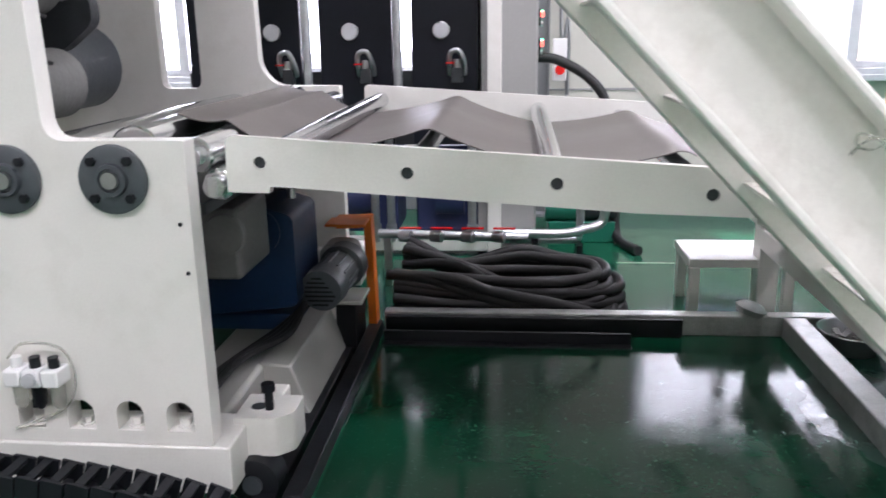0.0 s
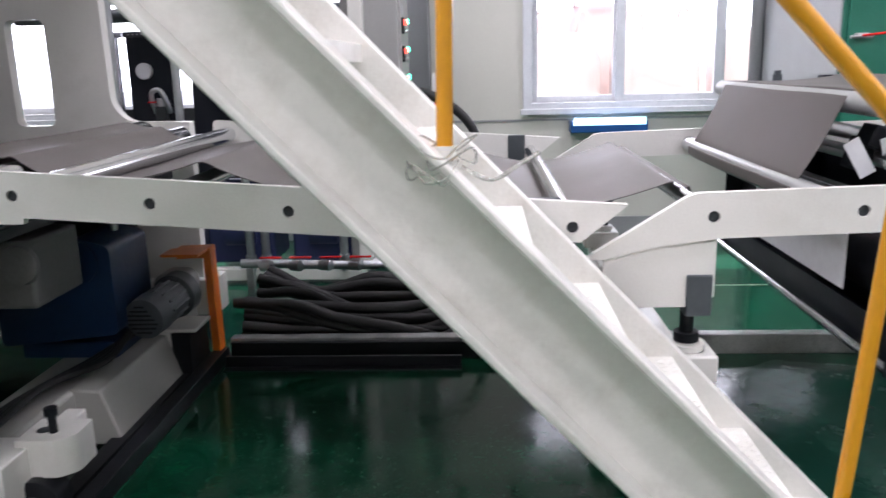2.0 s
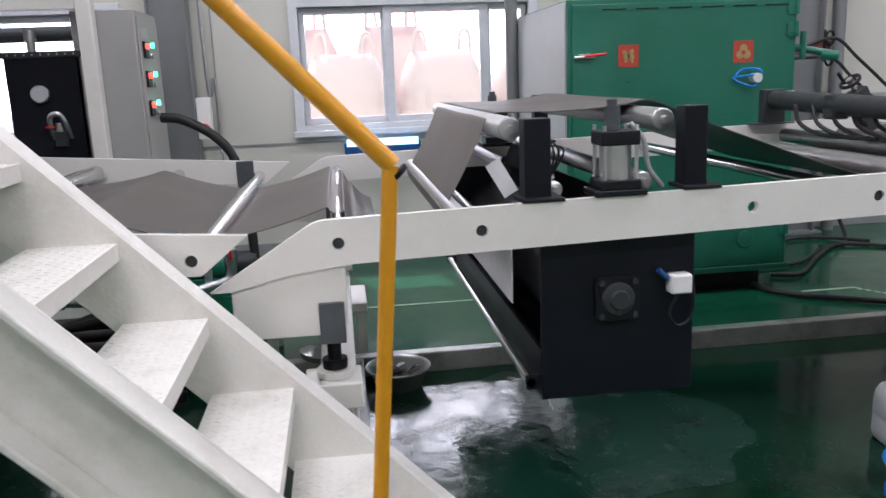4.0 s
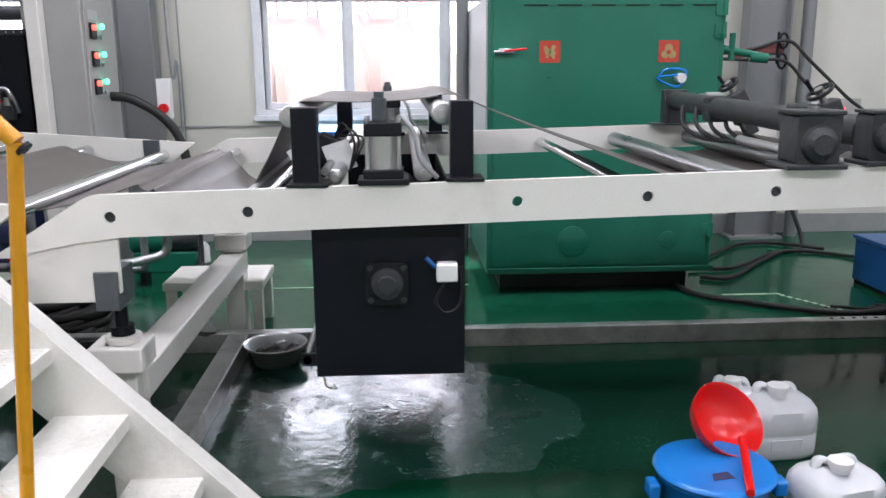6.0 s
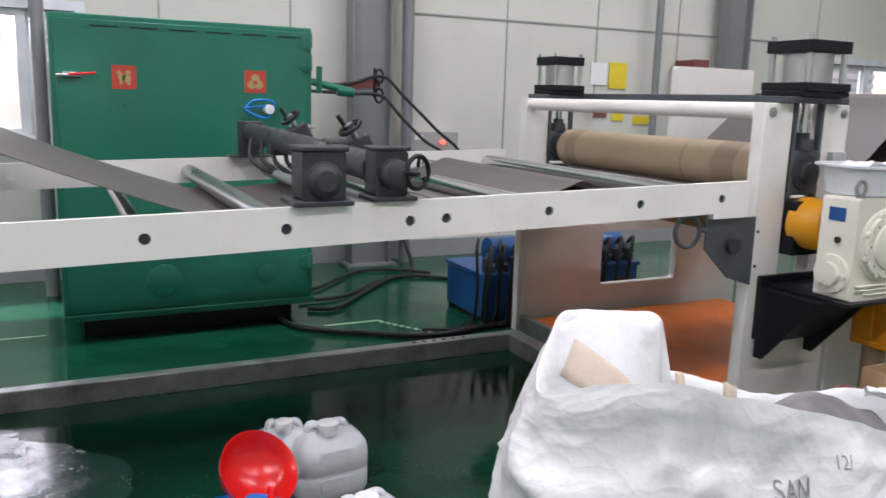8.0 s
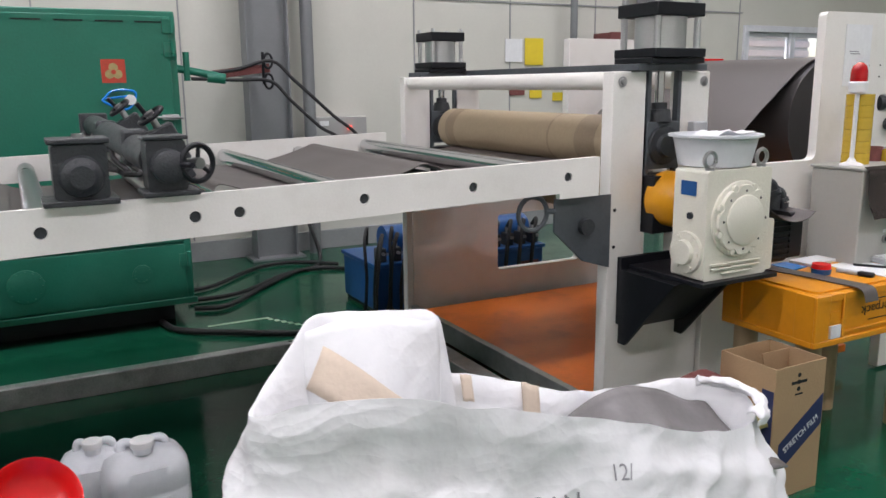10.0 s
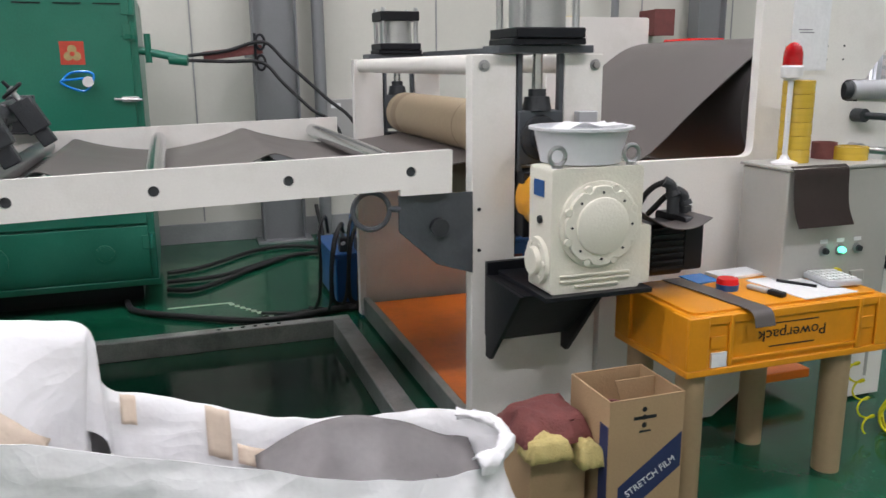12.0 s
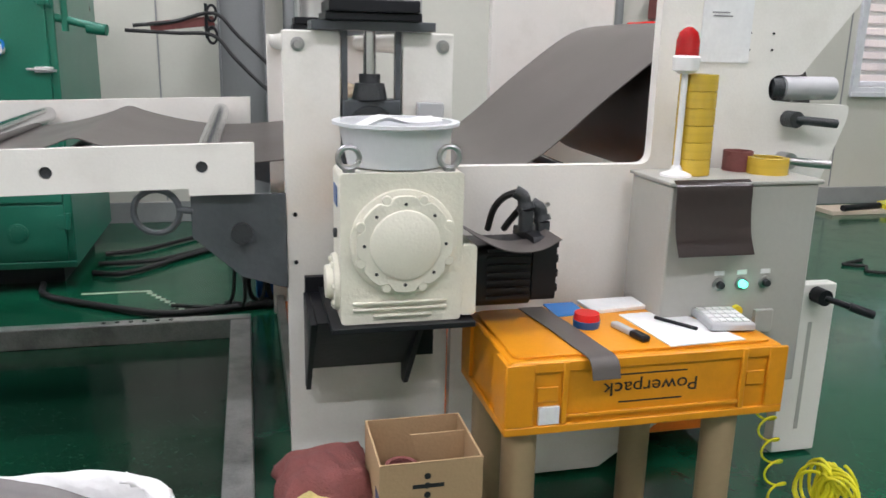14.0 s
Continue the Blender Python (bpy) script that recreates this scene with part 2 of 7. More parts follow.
def crease(m, scale, depth):
    """Crumpled facets with sharp folds of a stiff woven film, at two sizes, on top of the material's own grain."""
    t = m.node_tree
    b = t.nodes["Principled BSDF"]
    N, L = t.nodes.new, t.links.new
    co, n, bp, mx = N("ShaderNodeTexCoord"), N("ShaderNodeTexNoise"), N("ShaderNodeBump"), N("ShaderNodeVectorMath")
    n.inputs["Scale"].default_value, n.inputs["Detail"].default_value = 3.0, 2
    mx.operation = "MULTIPLY_ADD"
    L(co.outputs["Object"], n.inputs["Vector"])
    L(n.outputs["Color"], mx.inputs[0])
    mx.inputs[1].default_value = (0.35, 0.35, 0.22)
    L(co.outputs["Object"], mx.inputs[2])
    total = None
    for k, w in ((1.0, 1.0), (2.7, 0.35)):
        mp, vo, mu = N("ShaderNodeMapping"), N("ShaderNodeTexVoronoi"), N("ShaderNodeMath")
        mp.inputs["Scale"].default_value = (0.7, 1.0, 1.5)
        mp.inputs["Rotation"].default_value = (0.2, 0.35 * k, 0.4)
        L(mx.outputs[0], mp.inputs[0])
        L(mp.outputs[0], vo.inputs["Vector"])
        vo.inputs["Scale"].default_value = scale * k
        mu.operation = "MULTIPLY_ADD"
        L(vo.outputs["Distance"], mu.inputs[0])
        mu.inputs[1].default_value = w
        if total is not None:
            L(total, mu.inputs[2])
        else:
            mu.inputs[2].default_value = 0.0
        total = mu.outputs[0]
    L(total, bp.inputs["Height"])
    bp.inputs["Distance"].default_value = depth
    L(b.inputs["Normal"].links[0].from_socket, bp.inputs["Normal"])
    L(bp.outputs[0], b.inputs["Normal"])


crease(SACK, 9.0, 0.0065)

# ---- mesh tools ----
ORIGIN = {}


def thing(name, at, label, category, group="", kind=""):
    """An Empty at the base of a thing, to which its parts are bound."""
    ob = new(name)
    ob.empty_display_size = 0.1
    ob.location = at
    ORIGIN[ob] = Vector(at)
    return tagged(ob, label, category, group, kind)


def finish(name, bm, material, smooth=40):
    bmesh.ops.recalc_face_normals(bm, faces=bm.faces[:])
    me = bpy.data.meshes.new(name)
    bm.to_mesh(me)
    bm.free()
    me.materials.append(material)
    if smooth:
        me.polygons.foreach_set("use_smooth", [True] * len(me.polygons))
        me.set_sharp_from_angle(angle=radians(smooth))
    return me


def part(name, bm, material, parent, label="", bevel=0.0, smooth=40):
    """One mesh, given in world metres, bound under a thing or a part."""
    o = ORIGIN[parent]
    bmesh.ops.translate(bm, vec=-o, verts=bm.verts[:])
    ob = new(name, finish(name, bm, material, smooth))
    ob.parent = parent
    ORIGIN[ob] = o
    if bevel:
        md = ob.modifiers.new("edge", "BEVEL")
        md.width, md.segments, md.limit_method, md.angle_limit = bevel, 2, "ANGLE", radians(40)
    return tagged(ob, label)


def solo(name, bm, material, label, category, kind="", group="", bevel=0.0, smooth=40):
    """A thing made of one mesh, given in world metres."""
    vs = [v.co for v in bm.verts]
    o = Vector(((min(v.x for v in vs) + max(v.x for v in vs)) / 2, (min(v.y for v in vs) + max(v.y for v in vs)) / 2, min(v.z for v in vs)))
    bmesh.ops.translate(bm, vec=-o, verts=bm.verts[:])
    ob = new(name, finish(name, bm, material, smooth))
    ob.location = o
    ORIGIN[ob] = o
    if bevel:
        md = ob.modifiers.new("edge", "BEVEL")
        md.width, md.segments, md.limit_method, md.angle_limit = bevel, 2, "ANGLE", radians(40)
    return tagged(ob, label, category, group, kind)


def B(*boxes):
    """A bmesh of boxes (x0, x1, y0, y1, z0, z1)."""
    bm = bmesh.new()
    for b in boxes:
        box(bm, *b)
    return bm


def box(bm, x0, x1, y0, y1, z0, z1):
    v = [bm.verts.new((x, y, z)) for z in (z0, z1) for x, y in ((x0, y0), (x1, y0), (x1, y1), (x0, y1))]
    for f in ((3, 2, 1, 0), (4, 5, 6, 7), (0, 1, 5, 4), (1, 2, 6, 5), (2, 3, 7, 6), (3, 0, 4, 7)):
        bm.faces.new([v[i] for i in f])
    return v


def basis(d):
    d = Vector(d).normalized()
    a = Vector((0, 0, 1)) if abs(d.z) < 0.9 else Vector((1, 0, 0))
    u = d.cross(a).normalized()
    return u, d.cross(u).normalized()


def cyl(bm, p, q, r, seg=24, r2=None):
    p, q = Vector(p), Vector(q)
    u, w = basis(q - p)
    r2 = r if r2 is None else r2
    rings = [[bm.verts.new(c + (u * math.cos(2 * math.pi * i / seg) + w * math.sin(2 * math.pi * i / seg)) * k) for i in range(seg)] for c, k in ((p, r), (q, r2))]
    for i in range(seg):
        j = (i + 1) % seg
        bm.faces.new((rings[0][i], rings[0][j], rings[1][j], rings[1][i]))
    bm.faces.new(rings[0][::-1])
    bm.faces.new(rings[1])


def C(*cyls, seg=24):
    bm = bmesh.new()
    for c in cyls:
        cyl(bm, c[0], c[1], c[2], seg, c[3] if len(c) > 3 else None)
    return bm


def lathe(bm, base, axis, profile, seg=28):
    """Turns (distance along axis, radius) pairs about an axis."""
    base, d = Vector(base), Vector(axis).normalized()
    u, w = basis(d)
    rings = []
    for a, r in profile:
        c = base + d * a
        rings.append([bm.verts.new(c + (u * math.cos(2 * math.pi * i / seg) + w * math.sin(2 * math.pi * i / seg)) * max(r, 0.0004)) for i in range(seg)])
    for ra, rb in zip(rings, rings[1:]):
        for i in range(seg):
            j = (i + 1) % seg
            bm.faces.new((ra[i], ra[j], rb[j], rb[i]))
    bm.faces.new(rings[0][::-1])
    bm.faces.new(rings[-1])
    return bm


def smooth_path(pts, n=6):
    pts = [Vector(p) for p in pts]
    P = [pts[0] * 2 - pts[1]] + pts + [pts[-1] * 2 - pts[-2]]
    out = []
    for i in range(1, len(P) - 2):
        a, b, c, d = P[i - 1:i + 3]
        for k in range(n):
            t = k / n
            out.append(0.5 * (2 * b + (c - a) * t + (2 * a - 5 * b + 4 * c - d) * t * t + (3 * b - a - 3 * c + d) * t ** 3))
    return out + [pts[-1]]


def tube(bm, pts, r, seg=10, closed=False):
    pts = [Vector(p) for p in pts]
    n = len(pts)
    prev, rings = None, []
    for i, p in enumerate(pts):
        d = (pts[(i + 1) % n] - pts[i - 1]) if closed else (pts[min(i + 1, n - 1)] - pts[max(i - 1, 0)])
        d.normalize()
        if prev is None:
            u, _ = basis(d)
        else:
            u = (prev - d * prev.dot(d)).normalized()
        w = d.cross(u)
        prev = u
        rings.append([bm.verts.new(p + (u * math.cos(2 * math.pi * k / seg) + w * math.sin(2 * math.pi * k / seg)) * r) for k in range(seg)])
    for a in range(n if closed else n - 1):
        ra, rb = rings[a], rings[(a + 1) % n]
        for k in range(seg):
            j = (k + 1) % seg
            bm.faces.new((ra[k], ra[j], rb[j], rb[k]))
    if not closed:
        bm.faces.new(rings[0][::-1])
        bm.faces.new(rings[-1])
    return bm


def T(pts, r, seg=10, n=6):
    return tube(bmesh.new(), smooth_path(pts, n) if n else pts, r, seg)


def circle(cx, cz, r, n=20):
    return [(cx + r * math.cos(2 * math.pi * i / n), cz + r * math.sin(2 * math.pi * i / n)) for i in range(n)]


def rounded(pts, r, n=5):
    """A polygon with rounded corners; r: one radius, or one for each corner."""
    out = []
    m = len(pts)
    for i in range(m):
        p, a, c = Vector(pts[i]), Vector(pts[i - 1]), Vector(pts[(i + 1) % m])
        k = r[i] if isinstance(r, (list, tuple)) else r
        if k <= 0:
            out.append(tuple(p))
            continue
        da, dc = (a - p).normalized(), (c - p).normalized()
        k = min(k, (a - p).length * 0.49, (c - p).length * 0.49)
        s, e = p + da * k, p + dc * k
        for j in range(n + 1):
            t = j / n
            out.append(tuple((s * (1 - t) + p * t) * (1 - t) + (p * (1 - t) + e * t) * t))
    return out


def prism(outer, lo, hi, holes=(), axis="y", bm=None):
    """A plate: an outline with holes, in the plane across the axis, from lo to hi along it."""
    bm = bm or bmesh.new()
    at = {"y": lambda a, b, h: (a, h, b), "x": lambda a, b, h: (h, a, b), "z": lambda a, b, h: (a, b, h)}[axis]
    old = set(bm.faces)
    edges = []
    for loop in (outer, *holes):
        vs = [bm.verts.new(at(a, b, lo)) for a, b in loop]
        edges += [bm.edges.new((vs[i], vs[(i + 1) % len(vs)])) for i in range(len(vs))]
    bmesh.ops.triangle_fill(bm, edges=edges, use_beauty=True, use_dissolve=False)
    faces = [f for f in bm.faces if f not in old]
    ex = bmesh.ops.extrude_face_region(bm, geom=faces)
    vs = [g for g in ex["geom"] if isinstance(g, bmesh.types.BMVert)]
    bmesh.ops.translate(bm, vec=Vector(at(0, 0, hi - lo)), verts=vs)
    return bm


def bolts(bm, places, axis, r, h, seg=6):
    for p in places:
        p = Vector(p)
        cyl(bm, p, p + Vector(axis) * h, r, seg)
    return bm


def letters(name, text, size, m, material, parent, thick=0.0006, squeeze=1.0):
    """Words in the built-in font, as a thin mesh."""
    cu = bpy.data.curves.new(name, "FONT")
    cu.body, cu.size, cu.extrude = text, size, thick
    cu.align_x, cu.align_y = "CENTER", "CENTER"
    tmp = bpy.data.objects.new(name, cu)
    scene.collection.objects.link(tmp)
    bpy.context.view_layer.update()
    me = bpy.data.meshes.new_from_object(tmp.evaluated_get(bpy.context.evaluated_depsgraph_get()))
    bpy.data.objects.remove(tmp)
    me.transform(m @ Matrix.Diagonal((squeeze, 1, 1, 1)))
    me.transform(Matrix.Translation(-ORIGIN[parent]))
    me.materials.clear()
    me.materials.append(material)
    ob = new(name, me)
    ob.parent = parent
    ORIGIN[ob] = ORIGIN[parent]
    return ob


def at_pose(bm, m):
    bmesh.ops.transform(bm, matrix=m, verts=bm.verts[:])
    return bm

# ---- the hall ----
WX0, WX1, WY0, WY1 = -8.0, 10.5, -6.0, 4.25
solo("floor", B((WX0 - 0.2, WX1 + 0.2, WY0 - 0.2, WY1 + 0.2, -0.2, 0.0)), FLOOR, "glossy green epoxy factory floor with dark stains", "floor", "structure", smooth=0)
solo("ceiling", B((WX0 - 0.2, WX1 + 0.2, WY0 - 0.2, WY1 + 0.2, CEIL, CEIL + 0.1)), CEILING, "pale sheet metal factory ceiling", "ceiling", "structure", smooth=0)
rect = lambda a, b, c, d: [(a, c), (b, c), (b, d), (a, d)]
WIN1, WIN2, WIN3 = (-1.80, -0.02, 1.07, 1.95), (7.7, 10.0, 1.10, 1.93), (-6.6, -3.15, 1.07, 1.95)
wall_north = solo("wall_north", prism(rect(WX0 - 0.2, WX1 + 0.2, 0, CEIL), WY1, WY1 + 0.15, [rect(*WIN1), rect(*WIN2), rect(*WIN3)]), WALL,
                  "pale grey-green sandwich panel wall", "wall", "structure", smooth=0)
solo("wall_south", B((WX0, WX1, WY0 - 0.15, WY0, 0, CEIL)), WALL, "pale grey-green sandwich panel wall", "wall", "structure", smooth=0)
solo("wall_west", B((WX0 - 0.15, WX0, WY0, WY1, 0, CEIL)), WALL, "pale grey-green sandwich panel wall", "wall", "structure", smooth=0)
solo("wall_east", B((WX1, WX1 + 0.15, WY0, WY1, 0, CEIL)), WALL, "pale grey-green sandwich panel wall", "wall", "structure", smooth=0)
solo("baseboard", B((WX0, WX1, WY1 - 0.03, WY1 - 0.004, 0, 0.16)), SKIRT, "dark grey wall base strip", "baseboard", "structure", bevel=0.003)
seams = bmesh.new()
for i in range(18):
    x = WX0 + 0.55 + i * 1.0
    if not (WIN1[0] < x < WIN1[1] or WIN2[0] < x < WIN2[1] or WIN3[0] < x < WIN3[1]):
        box(seams, x, x + 0.012, WY1 - 0.007, WY1 - 0.001, 0.17, CEIL)
box(seams, WX0, -1.95, WY1 - 0.009, WY1 - 0.002, 0.93, 0.945)
box(seams, -1.95, -0.25, WY1 - 0.009, WY1 - 0.002, 0.93, 0.945)
box(seams, 2.6, 7.6, WY1 - 0.009, WY1 - 0.002, 2.12, 2.135)
solo("trim", seams, SKIRT, "thin dark joints between wall panels", "trim", "structure", smooth=0)


def tube_fixture(x, y):
    f = thing("ceiling_light", (x, y, CEIL - 0.45), "white batten ceiling light with two tubes, hung under the ceiling", "ceiling light", "ceiling lights")
    part("housing", B((x - 0.62, x + 0.62, y - 0.13, y + 0.13, CEIL - 0.42, CEIL - 0.36)), WHITEPL, f, bevel=0.01)
    for dy in (-0.06, 0.06):
        part("tube", C(((x - 0.6, y + dy, CEIL - 0.445), (x + 0.6, y + dy, CEIL - 0.445), 0.016), seg=10), TUBEGLOW, f)
    for dx in (-0.5, 0.5):
        part("hanger", C(((x + dx, y, CEIL - 0.36), (x + dx, y, CEIL), 0.006), seg=8), STEEL, f)


for x, y in TUBES:
    tube_fixture(x, y)


def window(name, w, label, mull):
    x0, x1, z0, z1 = w
    f = thing(name, ((x0 + x1) / 2, WY1, z0), label, "window", kind="structure")
    fr = prism(rect(x0 - 0.07, x1 + 0.07, z0 - 0.07, z1 + 0.07), WY1 - 0.035, WY1 + 0.10, [rect(x0 + 0.0, x1, z0, z1)])
    part("window_frame", fr, WINFRAME, f, "white frame with printed protective film", bevel=0.004)
    part("window_sill", B((x0 - 0.09, x1 + 0.09, WY1 - 0.06, WY1 - 0.03, z0 - 0.09, z0 - 0.045)), WINFRAME, f, bevel=0.004)
    xs = [x0] + mull + [x1]
    for i, (a, b) in enumerate(zip(xs, xs[1:])):
        y = WY1 + (0.0 if i % 2 else 0.035)
        s = part("sash", prism(rect(a - 0.025 * (i > 0), b + 0.025 * (i < len(xs) - 2), z0, z1), y, y + 0.035, [rect(a + 0.045, b - 0.045, z0 + 0.05, z1 - 0.05)]), WINFRAME, f, bevel=0.003)
        g = part("pane", B((a + 0.046, b - 0.046, y + 0.015, y + 0.019, z0 + 0.051, z1 - 0.051)), GLASS, s, smooth=0)
        g.visible_shadow = False
    return f


window("window_1", WIN1, "white sliding window with film on the frame and daylight behind", [-1.13, -0.36])
window("window_2", WIN2, "white framed window high on the far wall", [8.45, 9.25])

# outside
solo("ground", B((-60, 60, WY1 + 0.2, 120, -0.25, -0.12)), CONCRETE, "sunlit concrete yard outside", "ground", "structure", smooth=0)

solo("backdrop", B((-70, 70, 62, 62.2, -0.12, 45)), SKYGLOW, "bright hazy white sky beyond the yard", "sky", "structure", smooth=0)


def bulk_bag(x, y, z0=0.2):
    b = thing("bulk_bag", (x, y, z0), "pale pink-white bulk bag with lifting loops, standing outside", "bulk bag", "bulk bags outside")
    bm = bmesh.new()
    n, rows = 32, 14
    rings = []
    for j in range(rows + 1):
        t = j / rows
        r = 0.40 * (1 - 0.25 * max(0, t - 0.85) / 0.15) * (1 + 0.05 * math.sin(math.pi * t))
        rings.append([bm.verts.new((x + r * (abs(math.cos(a)) ** 0.6) * math.copysign(1, math.cos(a)) * (1 + 0.02 * noise.noise((a, t * 4, x))),
                                    y + r * (abs(math.sin(a)) ** 0.6) * math.copysign(1, math.sin(a)), z0 + 1.75 * t + 0.02 * noise.noise((3 * a, t, x))))
                      for a in (2 * math.pi * i / n for i in range(n))])
    for ra, rb in zip(rings, rings[1:]):
        for i in range(n):
            bm.faces.new((ra[i], ra[(i + 1) % n], rb[(i + 1) % n], rb[i]))
    bm.faces.new(rings[-1]), bm.faces.new(rings[0][::-1])
    part("bag", bm, BULKBAG, b, smooth=70)
    for dx in (-0.22, 0.22):
        part("lifting_loop", T([(x + dx - 0.06, y - 0.2, z0 + 1.68), (x + dx - 0.04, y - 0.2, z0 + 1.92), (x + dx + 0.04, y - 0.2, z0 + 1.92), (x + dx + 0.06, y - 0.2, z0 + 1.68)], 0.018, 8), BULKBAG, b)


for x in (-2.4, -1.45, -0.5, 0.45, 1.4):
    bulk_bag(x, 6.0, -0.11)
for x in (-1.9, -0.9):
    bulk_bag(x, 7.2, 0.21)
for x in (-1.9, -0.9):
    solo("pallet", B((x - 0.45, x + 0.45, 6.95, 7.65, -0.12, 0.205)), REDBEAM, "red steel pallet under a bulk bag", "pallet", group="pallets", bevel=0.01)
shed = thing("storage_rack", (-1, 6.9, -0.12), "red oxide steel rack behind the bulk bags", "rack")
for x in (-3.2, 1.8):
    part("upright", B((x, x + 0.1, 6.75, 6.85, -0.12, 2.6)), REDBEAM, shed, bevel=0.004)
for z in (0.75, 2.08):
    part("beam", B((-3.2, 1.9, 6.6, 6.7, z, z + 0.12)), REDBEAM, shed, bevel=0.004)

shed_wall = thing("outside_building", (8.6, 6.4, -0.12), "pale brown corrugated shed wall across the yard", "building")
part("wall", B((6.2, 11.5, 6.42, 6.6, -0.12, 3.6)), CONCRETE, shed_wall)
for k in range(22):
    part("cladding_rib", B((6.2, 11.5, 6.385, 6.4195, 0.5 + k * 0.14, 0.59 + k * 0.14)), BULKBAG, shed_wall, bevel=0.01)
part("roof_edge", B((6.1, 11.6, 6.2, 6.7, 3.6005, 3.7)), REDBEAM, shed_wall)

# columns and wall pipes
def column(x0, x1, y, label):
    c = thing("steel_column", ((x0 + x1) / 2, y, 0), label, "column", kind="structure")
    part("web", B((x0 + 0.012, x1 - 0.012, y + 0.07, y + 0.085, 0.02, CEIL)), STEELGREY, c)
    for x in (x0, x1 - 0.014):
        part("flange", B((x, x + 0.014, y, y + 0.16, 0.02, CEIL)), STEELGREY, c, bevel=0.002)
    part("base_plate", B((x0 - 0.05, x1 + 0.05, y - 0.04, y + 0.2, 0, 0.02)), STEELGREY, c, bevel=0.002)


column(2.0, 2.34, 4.0, "grey painted steel H column against the wall")
column(-2.86, -2.58, 4.02, "grey painted steel H column against the wall")
column(6.0, 6.3, 4.0, "grey painted steel H column against the wall")
solo("downpipe", C(((-0.26, 3.75, 0), (-0.26, 3.75, CEIL), 0.045)), STEELGREY, "round grey steel post before the window", "post")
solo("downpipe", C(((2.52, 4.1, 0), (2.52, 4.1, CEIL), 0.05)), STEELGREY, "round grey pipe beside the wall column", "pipe")
solo("downpipe", C(((5.2, 4.12, 0.9), (5.2, 4.12, CEIL), 0.035)), STEELGREY, "thin dark conduit up the wall", "pipe")
solo("conduit", T([(-2.5, 4.15, CEIL), (-2.5, 4.15, 1.6), (-2.44, 4.15, 1.45), (-2.44, 4.15, 0.9)], 0.012, 8), GALV, "thin galvanised conduit down the wall", "conduit")

# thin floor sheet inside the channel; the tables' shade is put into its dark colour
shade_panel = solo("floor_panel", B((-3.43, 2.074, -0.55, 1.529, -0.02, 0.004)), DARKFLOOR, "green floor inside the channel, coloured darker for the tables' shade", "floor", kind="structure")

def stain_outline(cx, cy, rx, ry, seed):
    """An uneven closed outline of a wet stain."""
    out = []
    for i in range(90):
        a = 2 * math.pi * i / 90
        c, d = math.cos(a), math.sin(a)
        k = 1 + 0.16 * noise.noise((c * 1.4, d * 1.4, seed)) + 0.10 * noise.noise((c * 5, d * 5, seed)) + 0.04 * noise.noise((c * 14, d * 14, seed))
        out.append((cx + rx * k * c, cy + ry * k * d))
    return out


solo("oil_stain", prism(stain_outline(-0.93, 0.74, 0.84, 0.66, 4.0), 0.0042, 0.0052, axis="z"), WETFLOOR, "shiny oily wet stain on the dark green floor", "stain", smooth=0)

# ---- floor channel ----
channel = thing("floor_channel", (-0.7, 1.56, 0), "worn steel channel frame laid on the green floor", "floor rail")
part("long_rail", B((-3.44, 2.17, 1.53, 1.60, 0.0, 0.10)), RAIL, channel, bevel=0.006)
part("dark_rail", B((-3.43, -2.05, 1.497, 1.527, 0.0, 0.088)), BLACK, channel, "black rail in front of the channel", bevel=0.003)
part("side_rail", B((2.075, 2.17, -0.55, 1.526, 0.0, 0.098)), RAIL, channel, bevel=0.006)
part("left_rail", B((-1.60, -1.50, 0.25, 1.526, 0.0, 0.098)), RAIL, channel, bevel=0.006)
for i in range(6):
    part("rail_hole", C(((1.50 + i * 0.06, 1.565, 0.098), (1.50 + i * 0.06, 1.565, 0.103), 0.011), seg=12), BLACK, channel)
solo("floor_bar", B((-3.42, -2.30, 1.38, 1.40, 0.0, 0.06), (-3.42, -2.30, 1.33, 1.38, 0.0, 0.012)), BLACK, "black steel angle bar lying on the floor", "bar", bevel=0.003)
ln = bmesh.new()
box(ln, -1.6, 1.55, 1.24, 1.262, 0.0012, 0.0022)
box(ln, 1.25, 1.62, 2.36, 2.39, 0.0012, 0.0022)
for k in range(10):
    x = 1.60 + 0.028 * k
    box(ln, x, x + 0.03, 2.36 - 0.045 * (k + 1), 2.36 - 0.045 * k, 0.0012, 0.0022)
box(ln, -2.2, -0.3, 2.72, 2.745, 0.0012, 0.0022)
solo("floor_marking", ln, PALELINE, "worn pale guide lines on the green floor", "floor marking", "structure", smooth=0)

# ---- stairs ----
SLOPE = -1.035
top_z = lambda x: 1.238 + SLOPE * (x + 2.2565)
stairs = thing("steel_stairs", (-1.5, -0.48, 0), "white painted steel stairs with treads of checker plate", "stairs")


